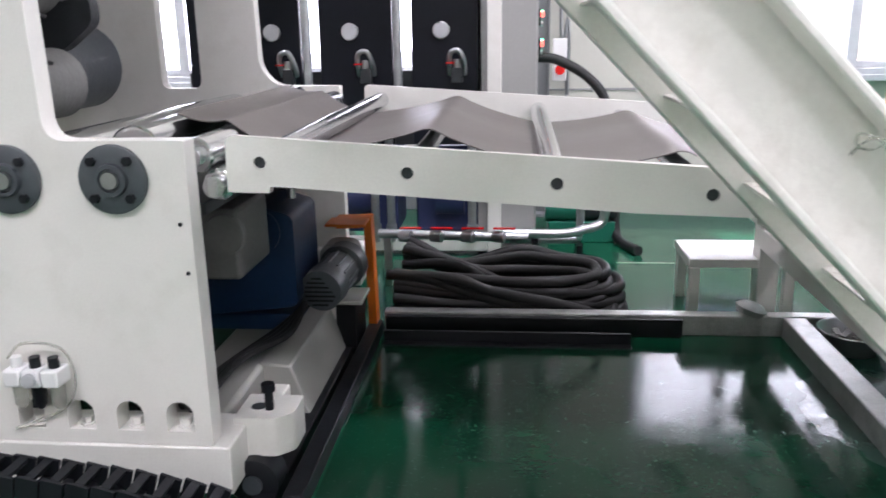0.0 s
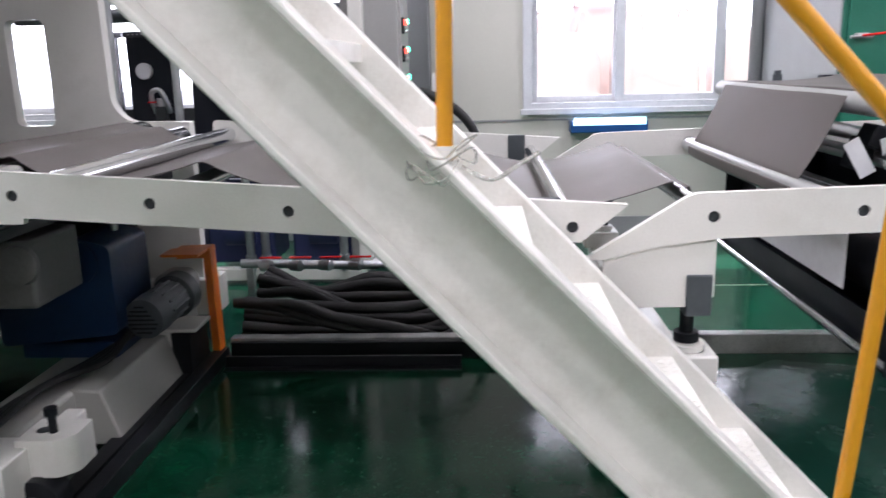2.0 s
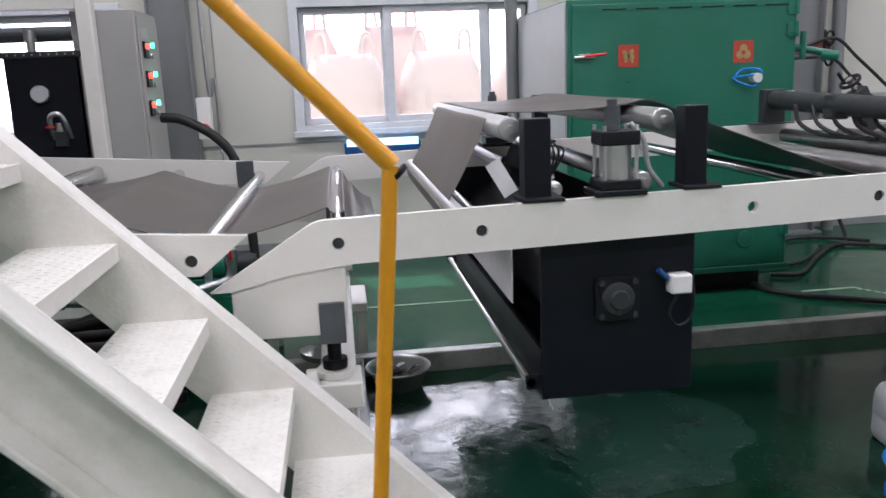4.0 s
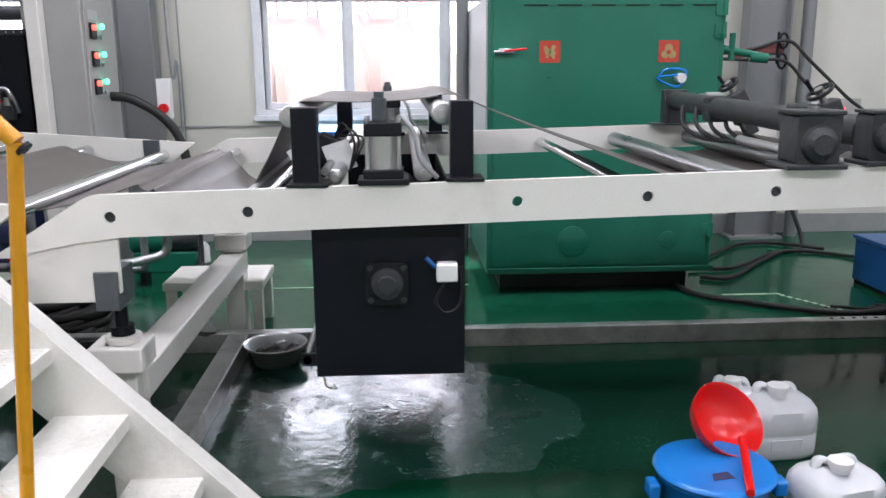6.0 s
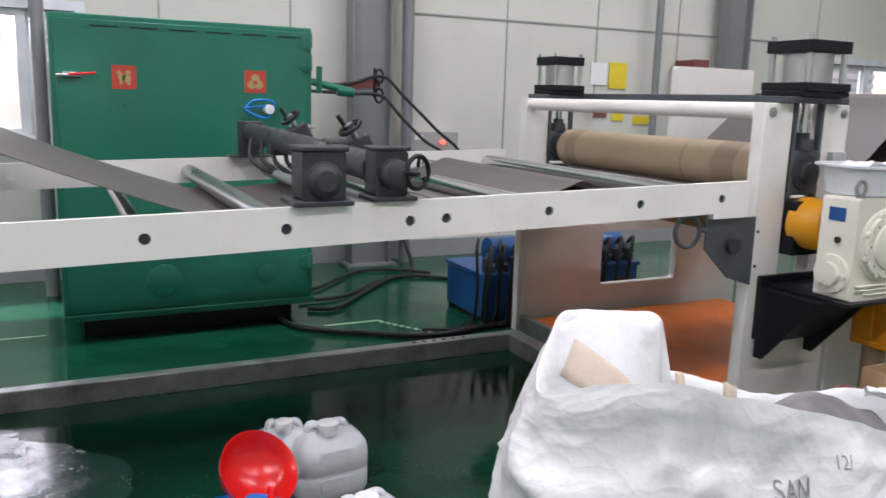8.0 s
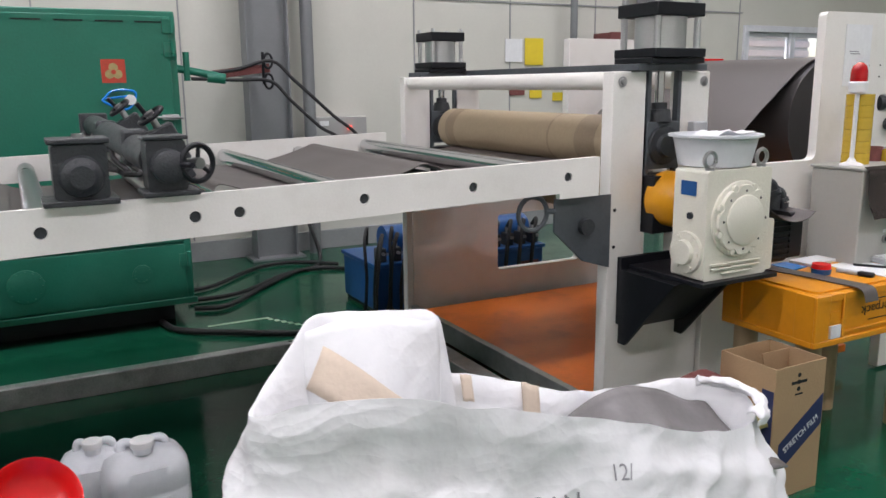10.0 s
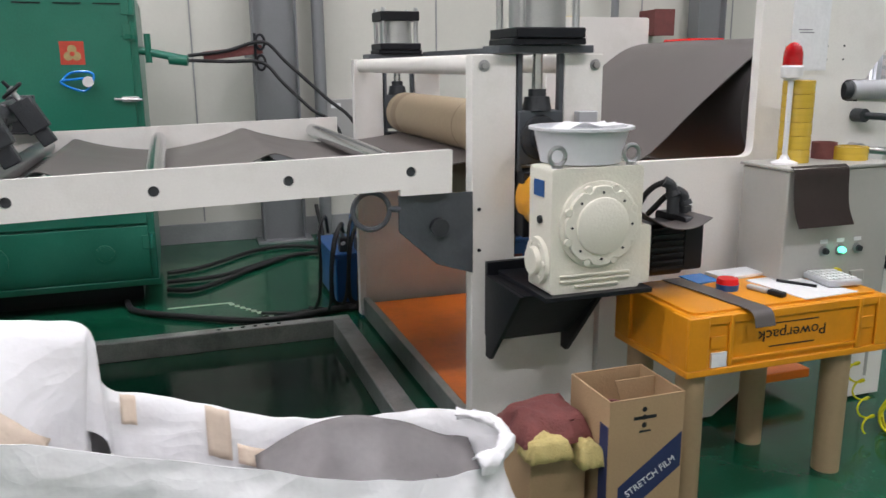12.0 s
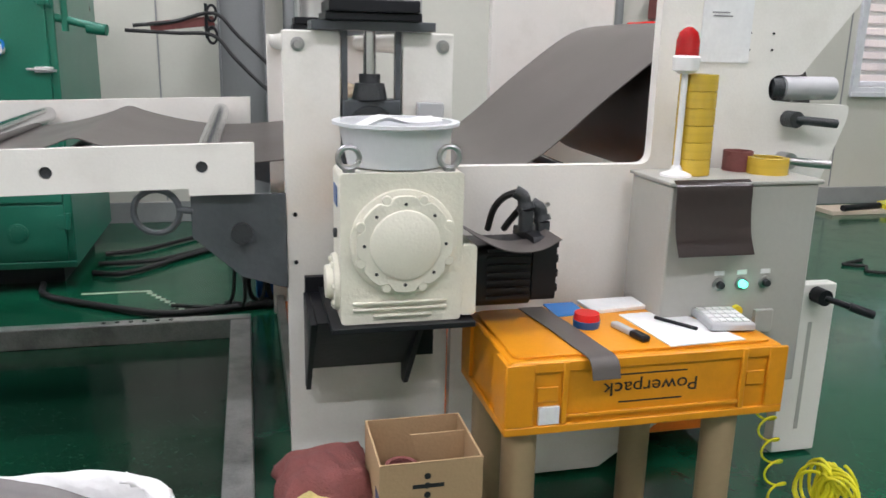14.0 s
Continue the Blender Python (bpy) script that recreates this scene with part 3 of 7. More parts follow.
def stringer(web0, web1, fl0, fl1):
    xa, xb = -3.6, -1.165
    vert = 0.282

    def run(hi, lo, cut=0.02):
        poly = [(xa, top_z(xa) - hi), (xb, top_z(xb) - hi), (xb, top_z(xb) - lo), (xa, top_z(xa) - lo)]
        out = []
        for p, q in zip(poly, poly[1:] + poly[:1]):
            if p[1] >= cut:
                out.append(p)
            if (p[1] - cut) * (q[1] - cut) < 0:
                t = (cut - p[1]) / (q[1] - p[1])
                out.append((p[0] + (q[0] - p[0]) * t, cut))
        return out

    s = part("stringer", prism(run(0.002, vert - 0.002), web0, web1), STAIR, stairs, bevel=0.002)
    part("top_flange", prism(run(0, 0.024), fl0, fl1), STAIR, s, bevel=0.005)
    part("bottom_flange", prism(run(vert - 0.024, vert), fl0, fl1), STAIR, s, bevel=0.005)


stringer(-0.752, -0.742, -0.83, -0.7525)
stringer(-0.16, -0.15, -0.1495, -0.075)


def tread(i):
    xr = -2.282 + 0.193 * i
    z = 1.239 - 0.2015 * i
    x0 = xr - 0.205
    t = part("tread", B((x0, xr, -0.7415, -0.1605, z - 0.006, z)), STAIR, stairs)
    part("nosing", B((xr - 0.006, xr, -0.7415, -0.1605, z - 0.042, z - 0.0062)), STAIR, t)
    lug = bmesh.new()
    for a in range(8):
        for b in range(22):
            cx, cy = x0 + 0.016 + a * 0.025, -0.728 + b * 0.026
            s = 1 if (a + b) % 2 else -1
            d = Vector((0.009, 0.006 * s, 0))
            w = Vector((-0.0018 * s, 0.0028, 0))
            c = Vector((cx, cy, z))
            lo = [c - d - w, c + d - w, c + d + w, c - d + w]
            v = [lug.verts.new(p) for p in lo] + [lug.verts.new(c + (p - c) * 0.6 + Vector((0, 0, 0.0018))) for p in lo]
            for f in ((4, 5, 6, 7), (0, 1, 5, 4), (1, 2, 6, 5), (2, 3, 7, 6), (3, 0, 4, 7)):
                lug.faces.new([v[k] for k in f])
    part("checker_pattern", lug, STAIR, t, smooth=0)


for i in range(-5, 6):
    tread(i)
rail = part("handrail", T([(-1.458, -0.74, 1.250), (-1.75, -0.744, 1.556), (-3.5, -0.775, 3.37)], 0.0175, 16, 0), YELLOWRAIL, stairs, "yellow painted handrail tube")
part("rail_post", T([(-1.462, -0.74, 1.250), (-1.525, -0.745, 0.48)], 0.0145, 16, 0), YELLOWRAIL, stairs, "yellow painted post")
part("rail_post", T([(-2.250, -0.76, 1.25), (-2.235, -0.755, 2.05)], 0.0145, 16, 0), YELLOWRAIL, stairs, "yellow painted post")
part("rail_cap", C(((-1.449, -0.74, 1.241), (-1.443, -0.74, 1.235), 0.017)), BLACK, rail)
wrap = bmesh.new()
rw = random.Random(4)
for k in range(4):
    base = Vector((-2.26 + rw.uniform(-0.03, 0.03), -0.80, 1.235 + rw.uniform(-0.03, 0.03)))
    pts = [base + Vector((0.045 * math.cos(a) + rw.uniform(-0.008, 0.008), 0.05 * math.sin(a), 0.018 * math.sin(2 * a + k))) for a in (i * math.pi / 4 for i in range(9))]
    tube(wrap, smooth_path(pts, 3), 0.0022, 5)
tube(wrap, smooth_path([(-2.22, -0.80, 1.22), (-2.17, -0.82, 1.2), (-2.12, -0.8, 1.225), (-2.09, -0.79, 1.24)], 5), 0.004, 6)
part("plastic_wrap", wrap, CLEARWRAP, stairs, "crumpled clear plastic wrap round the post foot")
part("post_foot", C(((-2.250, -0.76, 1.215), (-2.250, -0.76, 1.252), 0.018)), STAIR, stairs)

pf = thing("work_platform", (-5.0, 0.85, 2.6), "white steel work platform over the calender at the stair head", "platform")
part("deck", B((-6.6, -3.59, -0.86, 2.55, 2.62, 2.64)), STAIR, pf)
for y in (-0.86, 0.25, 1.35, 2.45):
    part("joist", B((-6.6, -3.59, y, y + 0.1, 2.601, 2.6195)), STAIR, pf, bevel=0.003)
for y in (-0.86, 2.535):
    part("toe_board", B((-6.6, -3.59, y, y + 0.012, 2.6405, 2.76)), STAIR, pf)
for x, y in ((-6.5, -0.8), (-6.5, 2.5)):
    part("leg", B((x - 0.05, x + 0.05, y - 0.05, y + 0.05, 0, 2.6005)), STAIR, pf, bevel=0.004)

# ---- roller table beams ----
bz = lambda x: 1.009 + 0.0247 * x
HOLES2 = (-1.567, -1.175, -0.388, 0.0, 0.388, 0.778, 0.903, 1.289, 1.678, 2.066)
HOLES1 = (-3.48, -3.096, -2.715, -2.33, -1.948)
b1z = lambda x: 1.065 - 0.073 * (x + 3.48)


def side_beam2(y0, y1, table):
    out = [(-1.915, 0.855), (-1.625, bz(-1.625) + 0.066), (2.206, bz(2.206) + 0.062), (2.203, 0.985), (2.03, 0.983), (2.03, bz(2.03) - 0.056), (-1.54, bz(-1.54) - 0.060), (-1.70, bz(-1.7) - 0.075), (-1.86, 0.855)]
    part("side_beam", prism(rounded(out, [0.005, 0.03, 0.006, 0.006, 0.004, 0.004, 0.02, 0.05, 0.004]), y0, y1, [circle(x, bz(x), 0.0165) for x in HOLES2]), WHITE, table, bevel=0.002)
    pl = [(-1.86, 0.855), (-1.72, 0.893), (-1.553, 0.905), (-1.555, 0.745), (-1.60, 0.715), (-1.86, 0.715)]
    part("leg_plate", prism(pl, y0 + 0.008, y1 - 0.004), WHITE, table, bevel=0.002)


table2 = thing("roller_table", (0.3, 0.9, 0), "white steel roller table with holes along its beams and chromed rollers", "roller table")
side_beam2(0.0, 0.024, table2)
side_beam2(1.876, 1.90, table2)
table1 = thing("roller_table", (-2.7, 0.9, 0), "white inclined roller table with round holes along its beams", "roller table")
for y0, y1 in ((-0.03, -0.006), (1.93, 1.954)):
    o1 = [(-3.567, b1z(-3.567) + 0.066), (-1.80, 1.013), (-1.925, 0.912), (-2.507, b1z(-2.507) - 0.060), (-3.455, b1z(-3.455) - 0.060), (-3.457, b1z(-3.455) - 0.078), (-3.571, b1z(-3.571) - 0.084)]
    part("side_beam", prism(rounded(o1, [0.025, 0.004, 0.004, 0.004, 0.004, 0.004, 0.006]), y0, y1, [circle(x, b1z(x), 0.0165) for x in HOLES1]), WHITE, table1, bevel=0.002)
    part("pivot_block", B((-2.06, -1.975, y0 - 0.01 if y0 > 1 else y1, y0 if y0 > 1 else y1 + 0.02, 0.90, 1.03)), GREYMETAL, table1, bevel=0.004)


def roller(table, x, z, r, ya, yb, m):
    s = part("roller", lathe(bmesh.new(), (x, ya + 0.03, z), (0, 1, 0), [(0, r - 0.004), (0.004, r), (yb - ya - 0.064, r), (yb - ya - 0.06, r - 0.004)]), m, table)
    part("shaft", C(((x, ya - 0.016, z), (x, yb + 0.016, z), 0.0155), seg=16), CHARCOAL, s)


for i, x in enumerate(HOLES2):
    if i == 2:
        continue
    roller(table2, x, bz(x), 0.024 if i in (0, 3, 6, 8) else 0.036, 0.024, 1.876, STEEL if i in (4, 5) else CHROME)
for i, x in enumerate(HOLES1):
    roller(table1, x, b1z(x), 0.038 if i in (0, 2) else 0.028, -0.006, 1.93, CHROME)


def strip(points, y0, y1, thick=0.003, wob=0.0):
    pts = smooth_path([(x, 0, z) for x, z in points], 4)
    bm = bmesh.new()
    rows = []
    for p in pts:
        rows.append([bm.verts.new((p.x, y0 + (y1 - y0) * k / 8, p.z + wob * noise.noise((p.x * 3, k * 0.4, 1)))) for k in range(9)])
    low = [[bm.verts.new((v.co.x, v.co.y, v.co.z - thick)) for v in r] for r in rows]
    for a in range(len(rows) - 1):
        for k in range(8):
            bm.faces.new((rows[a][k], rows[a + 1][k], rows[a + 1][k + 1], rows[a][k + 1]))
            bm.faces.new((low[a][k], low[a][k + 1], low[a + 1][k + 1], low[a + 1][k]))
        bm.faces.new((rows[a][0], low[a][0], low[a + 1][0], rows[a + 1][0]))
        bm.faces.new((rows[a][8], rows[a + 1][8], low[a + 1][8], low[a][8]))
    return bm


def poly_strip(points, y0, y1, steps=6, wob=0.004):
    fine = []
    for (xa, za), (xb, zb) in zip(points, points[1:]):
        for k in range(steps):
            t = k / steps
            fine.append((xa + (xb - xa) * t, za + (zb - za) * t - 0.012 * math.sin(math.pi * t)))
    return strip(fine + [points[-1]], y0, y1, wob=wob)


web_in = [(-3.86, 1.16), (-3.70, 1.135), (-3.5, 1.03), (-3.08, 1.105), (-2.72, 0.985), (-2.33, 1.035), (-1.96, 0.93), (-1.60, 1.015), (-1.545, 1.0), (-1.50, 0.93), (-1.42, 0.86)]
solo("plastic_sheet", poly_strip(web_in, 0.36, 1.60), SHEET, "long grey-brown plastic sheet threaded over the first rollers", "plastic sheet", smooth=60)
web_out = [(-1.03, 0.86), (-1.16, 0.935), (-1.238, 0.955), (-1.243, 0.99), (-1.21, 1.025), (-1.09, 1.262), (-1.05, 1.283), (-0.55, 1.30), (0.30, 0.985), (0.40, 0.975),
           (0.78, 0.985), (0.93, 1.075), (1.29, 1.01), (1.68, 1.1), (2.05, 1.02), (2.52, 1.06)]
solo("plastic_sheet", poly_strip(web_out, 0.36, 1.60), SHEET, "long grey-brown plastic sheet rising over the guide rollers", "plastic sheet", smooth=60)

# trestle under the second table
trestle = thing("table_trestle", (-1.6, 0.95, 0), "white welded trestle carrying the roller table", "trestle")
part("cross_tube", B((-1.66, -1.54, 0.12, 1.83, 0.36, 0.46)), WHITE, trestle, "scuffed white cross tube", bevel=0.006)
for y in (0.06, 1.77):
    part("leg", B((-1.655, -1.555, y, y + 0.11, 0.0, 0.56)), WHITE, trestle, bevel=0.005)
    part("jack_pad", C(((-1.60, y + 0.05, 0.56), (-1.60, y + 0.05, 0.582), 0.055)), WHITE, trestle, bevel=0.003)
    part("pad_block", B((-1.69, -1.525, y - 0.03, y + 0.12, 0.48, 0.56)), WHITE, trestle, bevel=0.006)
    j = part("jack_screw", C(((-1.60, y + 0.05, 0.582), (-1.60, y + 0.05, 0.70), 0.02), ((-1.60, y + 0.05, 0.585), (-1.60, y + 0.05, 0.612), 0.036)), BLACK, trestle)
    part("jack_block", B((-1.632, -1.562, y - 0.062, y + 0.08, 0.69, 0.808)), GREYMETAL, j, bevel=0.004)

# ---- black knife box on the table ----
kb = thing("knife_box", (-0.78, 0.9, 0.44), "black steel box hung between the table beams with a flanged bearing", "machine box")
part("end_plate", B((-1.0, -0.54, 0.045, 0.06, 0.45, 0.955)), BLACKPANEL, kb, bevel=0.002)
part("end_plate", B((-1.0, -0.54, 1.80, 1.815, 0.45, 0.955)), BLACKPANEL, kb, bevel=0.002)
part("back_plate", B((-0.552, -0.542, 0.061, 1.799, 0.45, 0.95)), BLACKPANEL, kb)
part("bottom_plate", B((-0.998, -0.554, 0.061, 1.799, 0.45, 0.46)), BLACKPANEL, kb)
part("inner_drum", C(((-0.77, 0.062, 0.72), (-0.77, 1.798, 0.72), 0.16), seg=32), BLACK, kb)
be = part("bearing", prism(rounded(rect(-0.842, -0.712, 0.685, 0.815), 0.02), 0.025, 0.0445), BLACK, kb, "square flanged bearing", bevel=0.003)
part("bearing_hub", lathe(bmesh.new(), (-0.777, 0.024, 0.75), (0, -1, 0), [(0, 0.05), (0.012, 0.045), (0.014, 0.03), (0.024, 0.026)]), CHARCOAL, be)
for a in (-1, 1):
    for b in (-1, 1):
        part("bolt_head", bolts(bmesh.new(), [(-0.777 + a * 0.05, 0.0245, 0.75 + b * 0.05)], (0, -1, 0), 0.009, 0.008), CHARCOAL, be)
sw = part("limit_switch", B((-0.628, -0.565, -0.005, 0.0445, 0.758, 0.815)), WHITEPL, kb, "white plastic junction box", bevel=0.006)
part("cable", T([(-0.60, 0.015, 0.757), (-0.63, 0.01, 0.70), (-0.60, 0.01, 0.66), (-0.555, 0.02, 0.69), (-0.55, 0.03, 0.8)], 0.005, 6), BLACK, sw)
part("cable_gland", C(((-0.63, 0.02, 0.80), (-0.66, 0.02, 0.83), 0.008), seg=10), BLUE, sw)
part("tape_scrap", T([(-0.98, 0.05, 0.45), (-0.97, 0.04, 0.42), (-0.94, 0.05, 0.41), (-0.95, 0.03, 0.43)], 0.004, 5), CLEARWRAP, kb)
part("edge_rod", C(((-1.03, 0.061, 0.50), (-1.03, 1.799, 0.50), 0.014)), CHROME, kb)
for ya in (0.061, 1.785):
    part("rod_lug", B((-1.045, -1.0005, ya, ya + 0.014, 0.48, 0.52)), BLACKPANEL, kb)
part("front_lip", B((-0.998, -0.988, 0.061, 1.799, 0.461, 0.60)), BLACKPANEL, kb)
part("white_liner", B((-0.99, -0.985, 0.5, 1.4, 0.62, 0.84)), PAPER, kb)


def cylinder_unit(at, label, s=1.0, h=None, foot=0.075):
    """A pneumatic cylinder, upright, with square caps and tie rods; its base at `at`."""
    x, y, z = at
    h = h or s
    u = thing("air_cylinder", at, label, "air cylinder", "air cylinders")
    part("foot", B((x - foot * s, x + foot * s, y - 0.8 * foot * s, y + 0.8 * foot * s, z, z + 0.018 * h)), BLACK, u, bevel=0.004)
    part("lower_cap", B((x - 0.058 * s, x + 0.058 * s, y - 0.055 * s, y + 0.055 * s, z + 0.018 * h, z + 0.045 * h)), BLACK, u, bevel=0.004)
    part("barrel", C(((x, y, z + 0.045 * h), (x, y, z + 0.14 * h), 0.045 * s)), ALU, u, "bright aluminium barrel")
    part("upper_cap", B((x - 0.055 * s, x + 0.055 * s, y - 0.052 * s, y + 0.052 * s, z + 0.14 * h, z + 0.18 * h)), BLACK, u, bevel=0.004)
    for dx in (-1, 1):
        for dy in (-1, 1):
            part("tie_rod", C(((x + dx * 0.046 * s, y + dy * 0.043 * s, z + 0.03 * h), (x + dx * 0.046 * s, y + dy * 0.043 * s, z + 0.195 * h), 0.006 * s), seg=8), ALU, u)
    return u


for y in (0.05, 1.80):
    u = cylinder_unit((-0.78, y, bz(-0.78) + 0.0635), "small air cylinder with aluminium barrel on the roller table")
    part("rod_sleeve", C(((-0.79, y, 1.235), (-0.79, y, 1.30), 0.022), ((-0.79, y, 1.30), (-0.79, y, 1.318), 0.015)), GREYMETAL, u)
    part("air_hose", T([(-0.73, y + 0.02, 1.25), (-0.69, y + 0.02, 1.2), (-0.67, y + 0.03, 1.12), (-0.62, y + 0.05, 1.06)], 0.008, 8), GREYPL, u)
    for xa, xb, zt in ((-1.045, -0.97, 1.275), (-0.583, -0.516, 1.292)):
        p = thing("roller_upright", ((xa + xb) / 2, y, bz(xa) + 0.0635), "black steel upright bolted on the table beam", "bracket", "roller uprights")
        part("post", B((xa, xb, y - 0.02, y + 0.05, bz(xa) + 0.068, zt)), BLACKPANEL, p, bevel=0.003)
        part("foot_plate", B((xa - 0.015, xb + 0.03, y - 0.055, y + 0.06, bz(xa) + 0.0655, bz(xa) + 0.076)), BLACK, p, bevel=0.002)
for x, z, r in ((-1.06, 1.243, 0.034), (-0.60, 1.25, 0.034), (-1.205, 0.985, 0.03), (-0.93, 1.06, 0.025), (-0.66, 1.07, 0.03)):
    solo("guide_roller", lathe(bmesh.new(), (x, 0.115, z), (0, 1, 0), [(0, 0.012), (0.03, 0.012), (0.031, r - 0.004), (0.035, r), (1.63, r), (1.634, r - 0.004), (1.635, 0.012), (1.66, 0.012)]), ALU,
         "aluminium guide roller between black uprights", "roller", group="guide rollers")
es = thing("edge_sensor", (-0.95, 0.45, 1.03), "black web edge sensor with white plates and thin cables", "sensor")
part("sensor_body", at_pose(B((-0.04, 0.04, -0.05, 0.05, -0.035, 0.035)), pose(-0.97, 0.40, 1.13, 0, 25, 0)), BLACK, es, bevel=0.005)
part("sensor_head", at_pose(B((-0.025, 0.025, -0.04, 0.04, -0.05, 0.05)), pose(-1.0, 0.44, 1.08, 0, 20, 15)), CHARCOAL, es, bevel=0.004)
part("white_plate", at_pose(B((-0.045, 0.045, -0.002, 0.002, -0.05, 0.05)), pose(-0.93, 0.35, 1.10, 10, -18, 0)), PAPER, es)
part("white_plate", at_pose(B((-0.025, 0.025, -0.002, 0.002, -0.06, 0.06)), pose(-1.05, 0.33, 1.08, 0, -30, 0)), PAPER, es)
part("sensor_rail", C(((-0.96, 0.12, 1.08), (-0.96, 1.75, 1.08), 0.012)), STEEL, es)
for k in range(3):
    part("cable", T([(-0.95, 0.41, 1.16), (-0.92 + 0.02 * k, 0.36, 1.21 - 0.02 * k), (-0.88 + 0.015 * k, 0.33, 1.15), (-0.90, 0.36, 1.05)], 0.0035, 6), RUBBER, es)

# ---- green cabinet ----
gc = thing("green_cabinet", (0.5, 3.0, 0), "large green steel machine cabinet with red paper charms on its doors", "cabinet")
GX0, GX1, GY = -0.205, 1.215, 2.5
part("body", B((GX0, GX1, GY + 0.02, 3.75, 0.12, 1.80)), GREEN, gc, bevel=0.008)
part("side_sheet", B((GX0 - 0.012, GX0 - 0.001, GY + 0.02, 3.74, 0.9, 1.79)), PALESIDE, gc, "pale grey side sheet", bevel=0.003)
part("plinth", B((GX0 + 0.1, GX1 - 0.1, GY + 0.15, 3.6, 0.0, 0.12)), BLACK, gc)
dr = part("door", B((GX0 + 0.03, GX1 - 0.04, GY, GY + 0.019, 0.50, 1.77)), GREEN, gc, bevel=0.004)
lo = part("lower_door", B((GX0 + 0.03, GX1 - 0.04, GY, GY + 0.019, 0.17, 0.485)), GREEN, gc, bevel=0.004)
for cx, r in ((0.33, 0.095), (0.93, 0.055)):
    port = part("port_cover", lathe(bmesh.new(), (cx, GY - 0.0005, 0.33), (0, -1, 0), [(0, r), (0.008, r), (0.010, r - 0.006), (0.010, 0)]), GREEN, lo)
    part("bolts", bolts(bmesh.new(), [(cx + (r - 0.013) * math.cos(a), GY - 0.0105, 0.33 + (r - 0.013) * math.sin(a)) for a in (i * math.pi / 6 for i in range(12))], (0, -1, 0), 0.005, 0.004), GREEN, port)
part("lower_ledge", B((GX0 + 0.0, GX1 + 0.01, GY - 0.02, GY - 0.0005, 0.13, 0.165)), GREEN, gc, bevel=0.004)
for hz in (0.35, 0.75, 1.55, 1.68):
    part("hinge", C(((GX1 - 0.02, GY - 0.012, hz), (GX1 - 0.02, GY - 0.012, hz + 0.09), 0.014)), GREEN, gc)
    part("hinge_leaf", B((GX1 - 0.075, GX1 - 0.03, GY - 0.01, GY - 0.0005, hz, hz + 0.08)), GREEN, gc, bevel=0.002)
for i in range(6):
    part("top_clip", B((0.0 + i * 0.2, 0.14 + i * 0.2, GY - 0.006, GY - 0.0005, 1.735, 1.742)), BLACK, gc)
hd = part("latch", B((GX0 + 0.06, GX0 + 0.13, GY - 0.03, GY - 0.0005, 1.465, 1.495)), ALU, gc, "bright toggle latch", bevel=0.004)
part("latch_lever", C(((GX0 + 0.09, GY - 0.035, 1.48), (GX0 + 0.22, GY - 0.04, 1.492), 0.007)), RED, hd)
part("latch_bar", C(((GX0 + 0.03, GY - 0.03, 1.475), (GX0 + 0.15, GY - 0.03, 1.472), 0.009)), STEEL, hd)
la = part("side_arm", C(((GX1 + 0.0, GY + 0.05, 1.49), (GX1 + 0.24, GY + 0.0, 1.44), 0.022)), GREEN, gc)
part("arm_lug", C(((GX1 + 0.05, GY + 0.03, 1.42), (GX1 + 0.05, GY + 0.03, 1.58), 0.018)), GREEN, gc)
part("arm_lug", C(((GX1 + 0.16, GY + 0.02, 1.44), (GX1 + 0.26, GY + 0.0, 1.43), 0.03)), GREEN, gc)
lt2 = part("latch", B((GX1 - 0.11, GX1 - 0.02, GY - 0.03, GY - 0.0005, 1.205, 1.235)), ALU, gc, bevel=0.003)
part("latch_lever", C(((GX1 - 0.15, GY - 0.02, 1.222), (GX1 - 0.0, GY - 0.035, 1.215), 0.007)), STEEL, lt2)
hw = part("turn_handle", C(((0.94, GY - 0.0005, 1.32), (0.94, GY - 0.06, 1.32), 0.028)), WHITEPL, gc, "white round knob")
part("handle_wire", T([(0.93, GY - 0.04, 1.34), (0.80, GY - 0.03, 1.32), (0.92, GY - 0.05, 1.27), (0.97, GY - 0.04, 1.36), (0.86, GY - 0.02, 1.37), (0.80, GY - 0.03, 1.32)], 0.007, 6), BLUEPL, hw)


def charm(cx, kind):
    s = part("paper_charm", B((cx - 0.062, cx + 0.062, GY - 0.003, GY - 0.0005, 1.412, 1.538)), REDSIGN, gc, "red paper charm with a gold print")
    bm = bmesh.new()
    if kind:
        for k in range(3):
            a = math.radians(90 + 120 * k)
            lathe(bm, (cx + 0.024 * math.cos(a), GY - 0.0032, 1.470 + 0.024 * math.sin(a)), (0, -1, 0), [(0, 0.024), (0.0008, 0.024)], 16)
    else:
        for dx, dz, r in ((-0.012, 0.0, 0.02), (0.012, -0.006, 0.022), (0.02, 0.026, 0.013), (-0.026, 0.022, 0.012), (-0.016, -0.03, 0.009), (0.022, -0.032, 0.009)):
            lathe(bm, (cx + dx, GY - 0.0032, 1.475 + dz), (0, -1, 0), [(0, r), (0.0008, r)], 14)
    part("gold_print", bm, GOLD, s)
    if kind:
        part("print_centre", lathe(bmesh.new(), (cx, GY - 0.0042, 1.47), (0, -1, 0), [(0, 0.013), (0.0006, 0.013)], 14), REDSIGN, s)


charm(0.16, 0)
charm(0.871, 1)

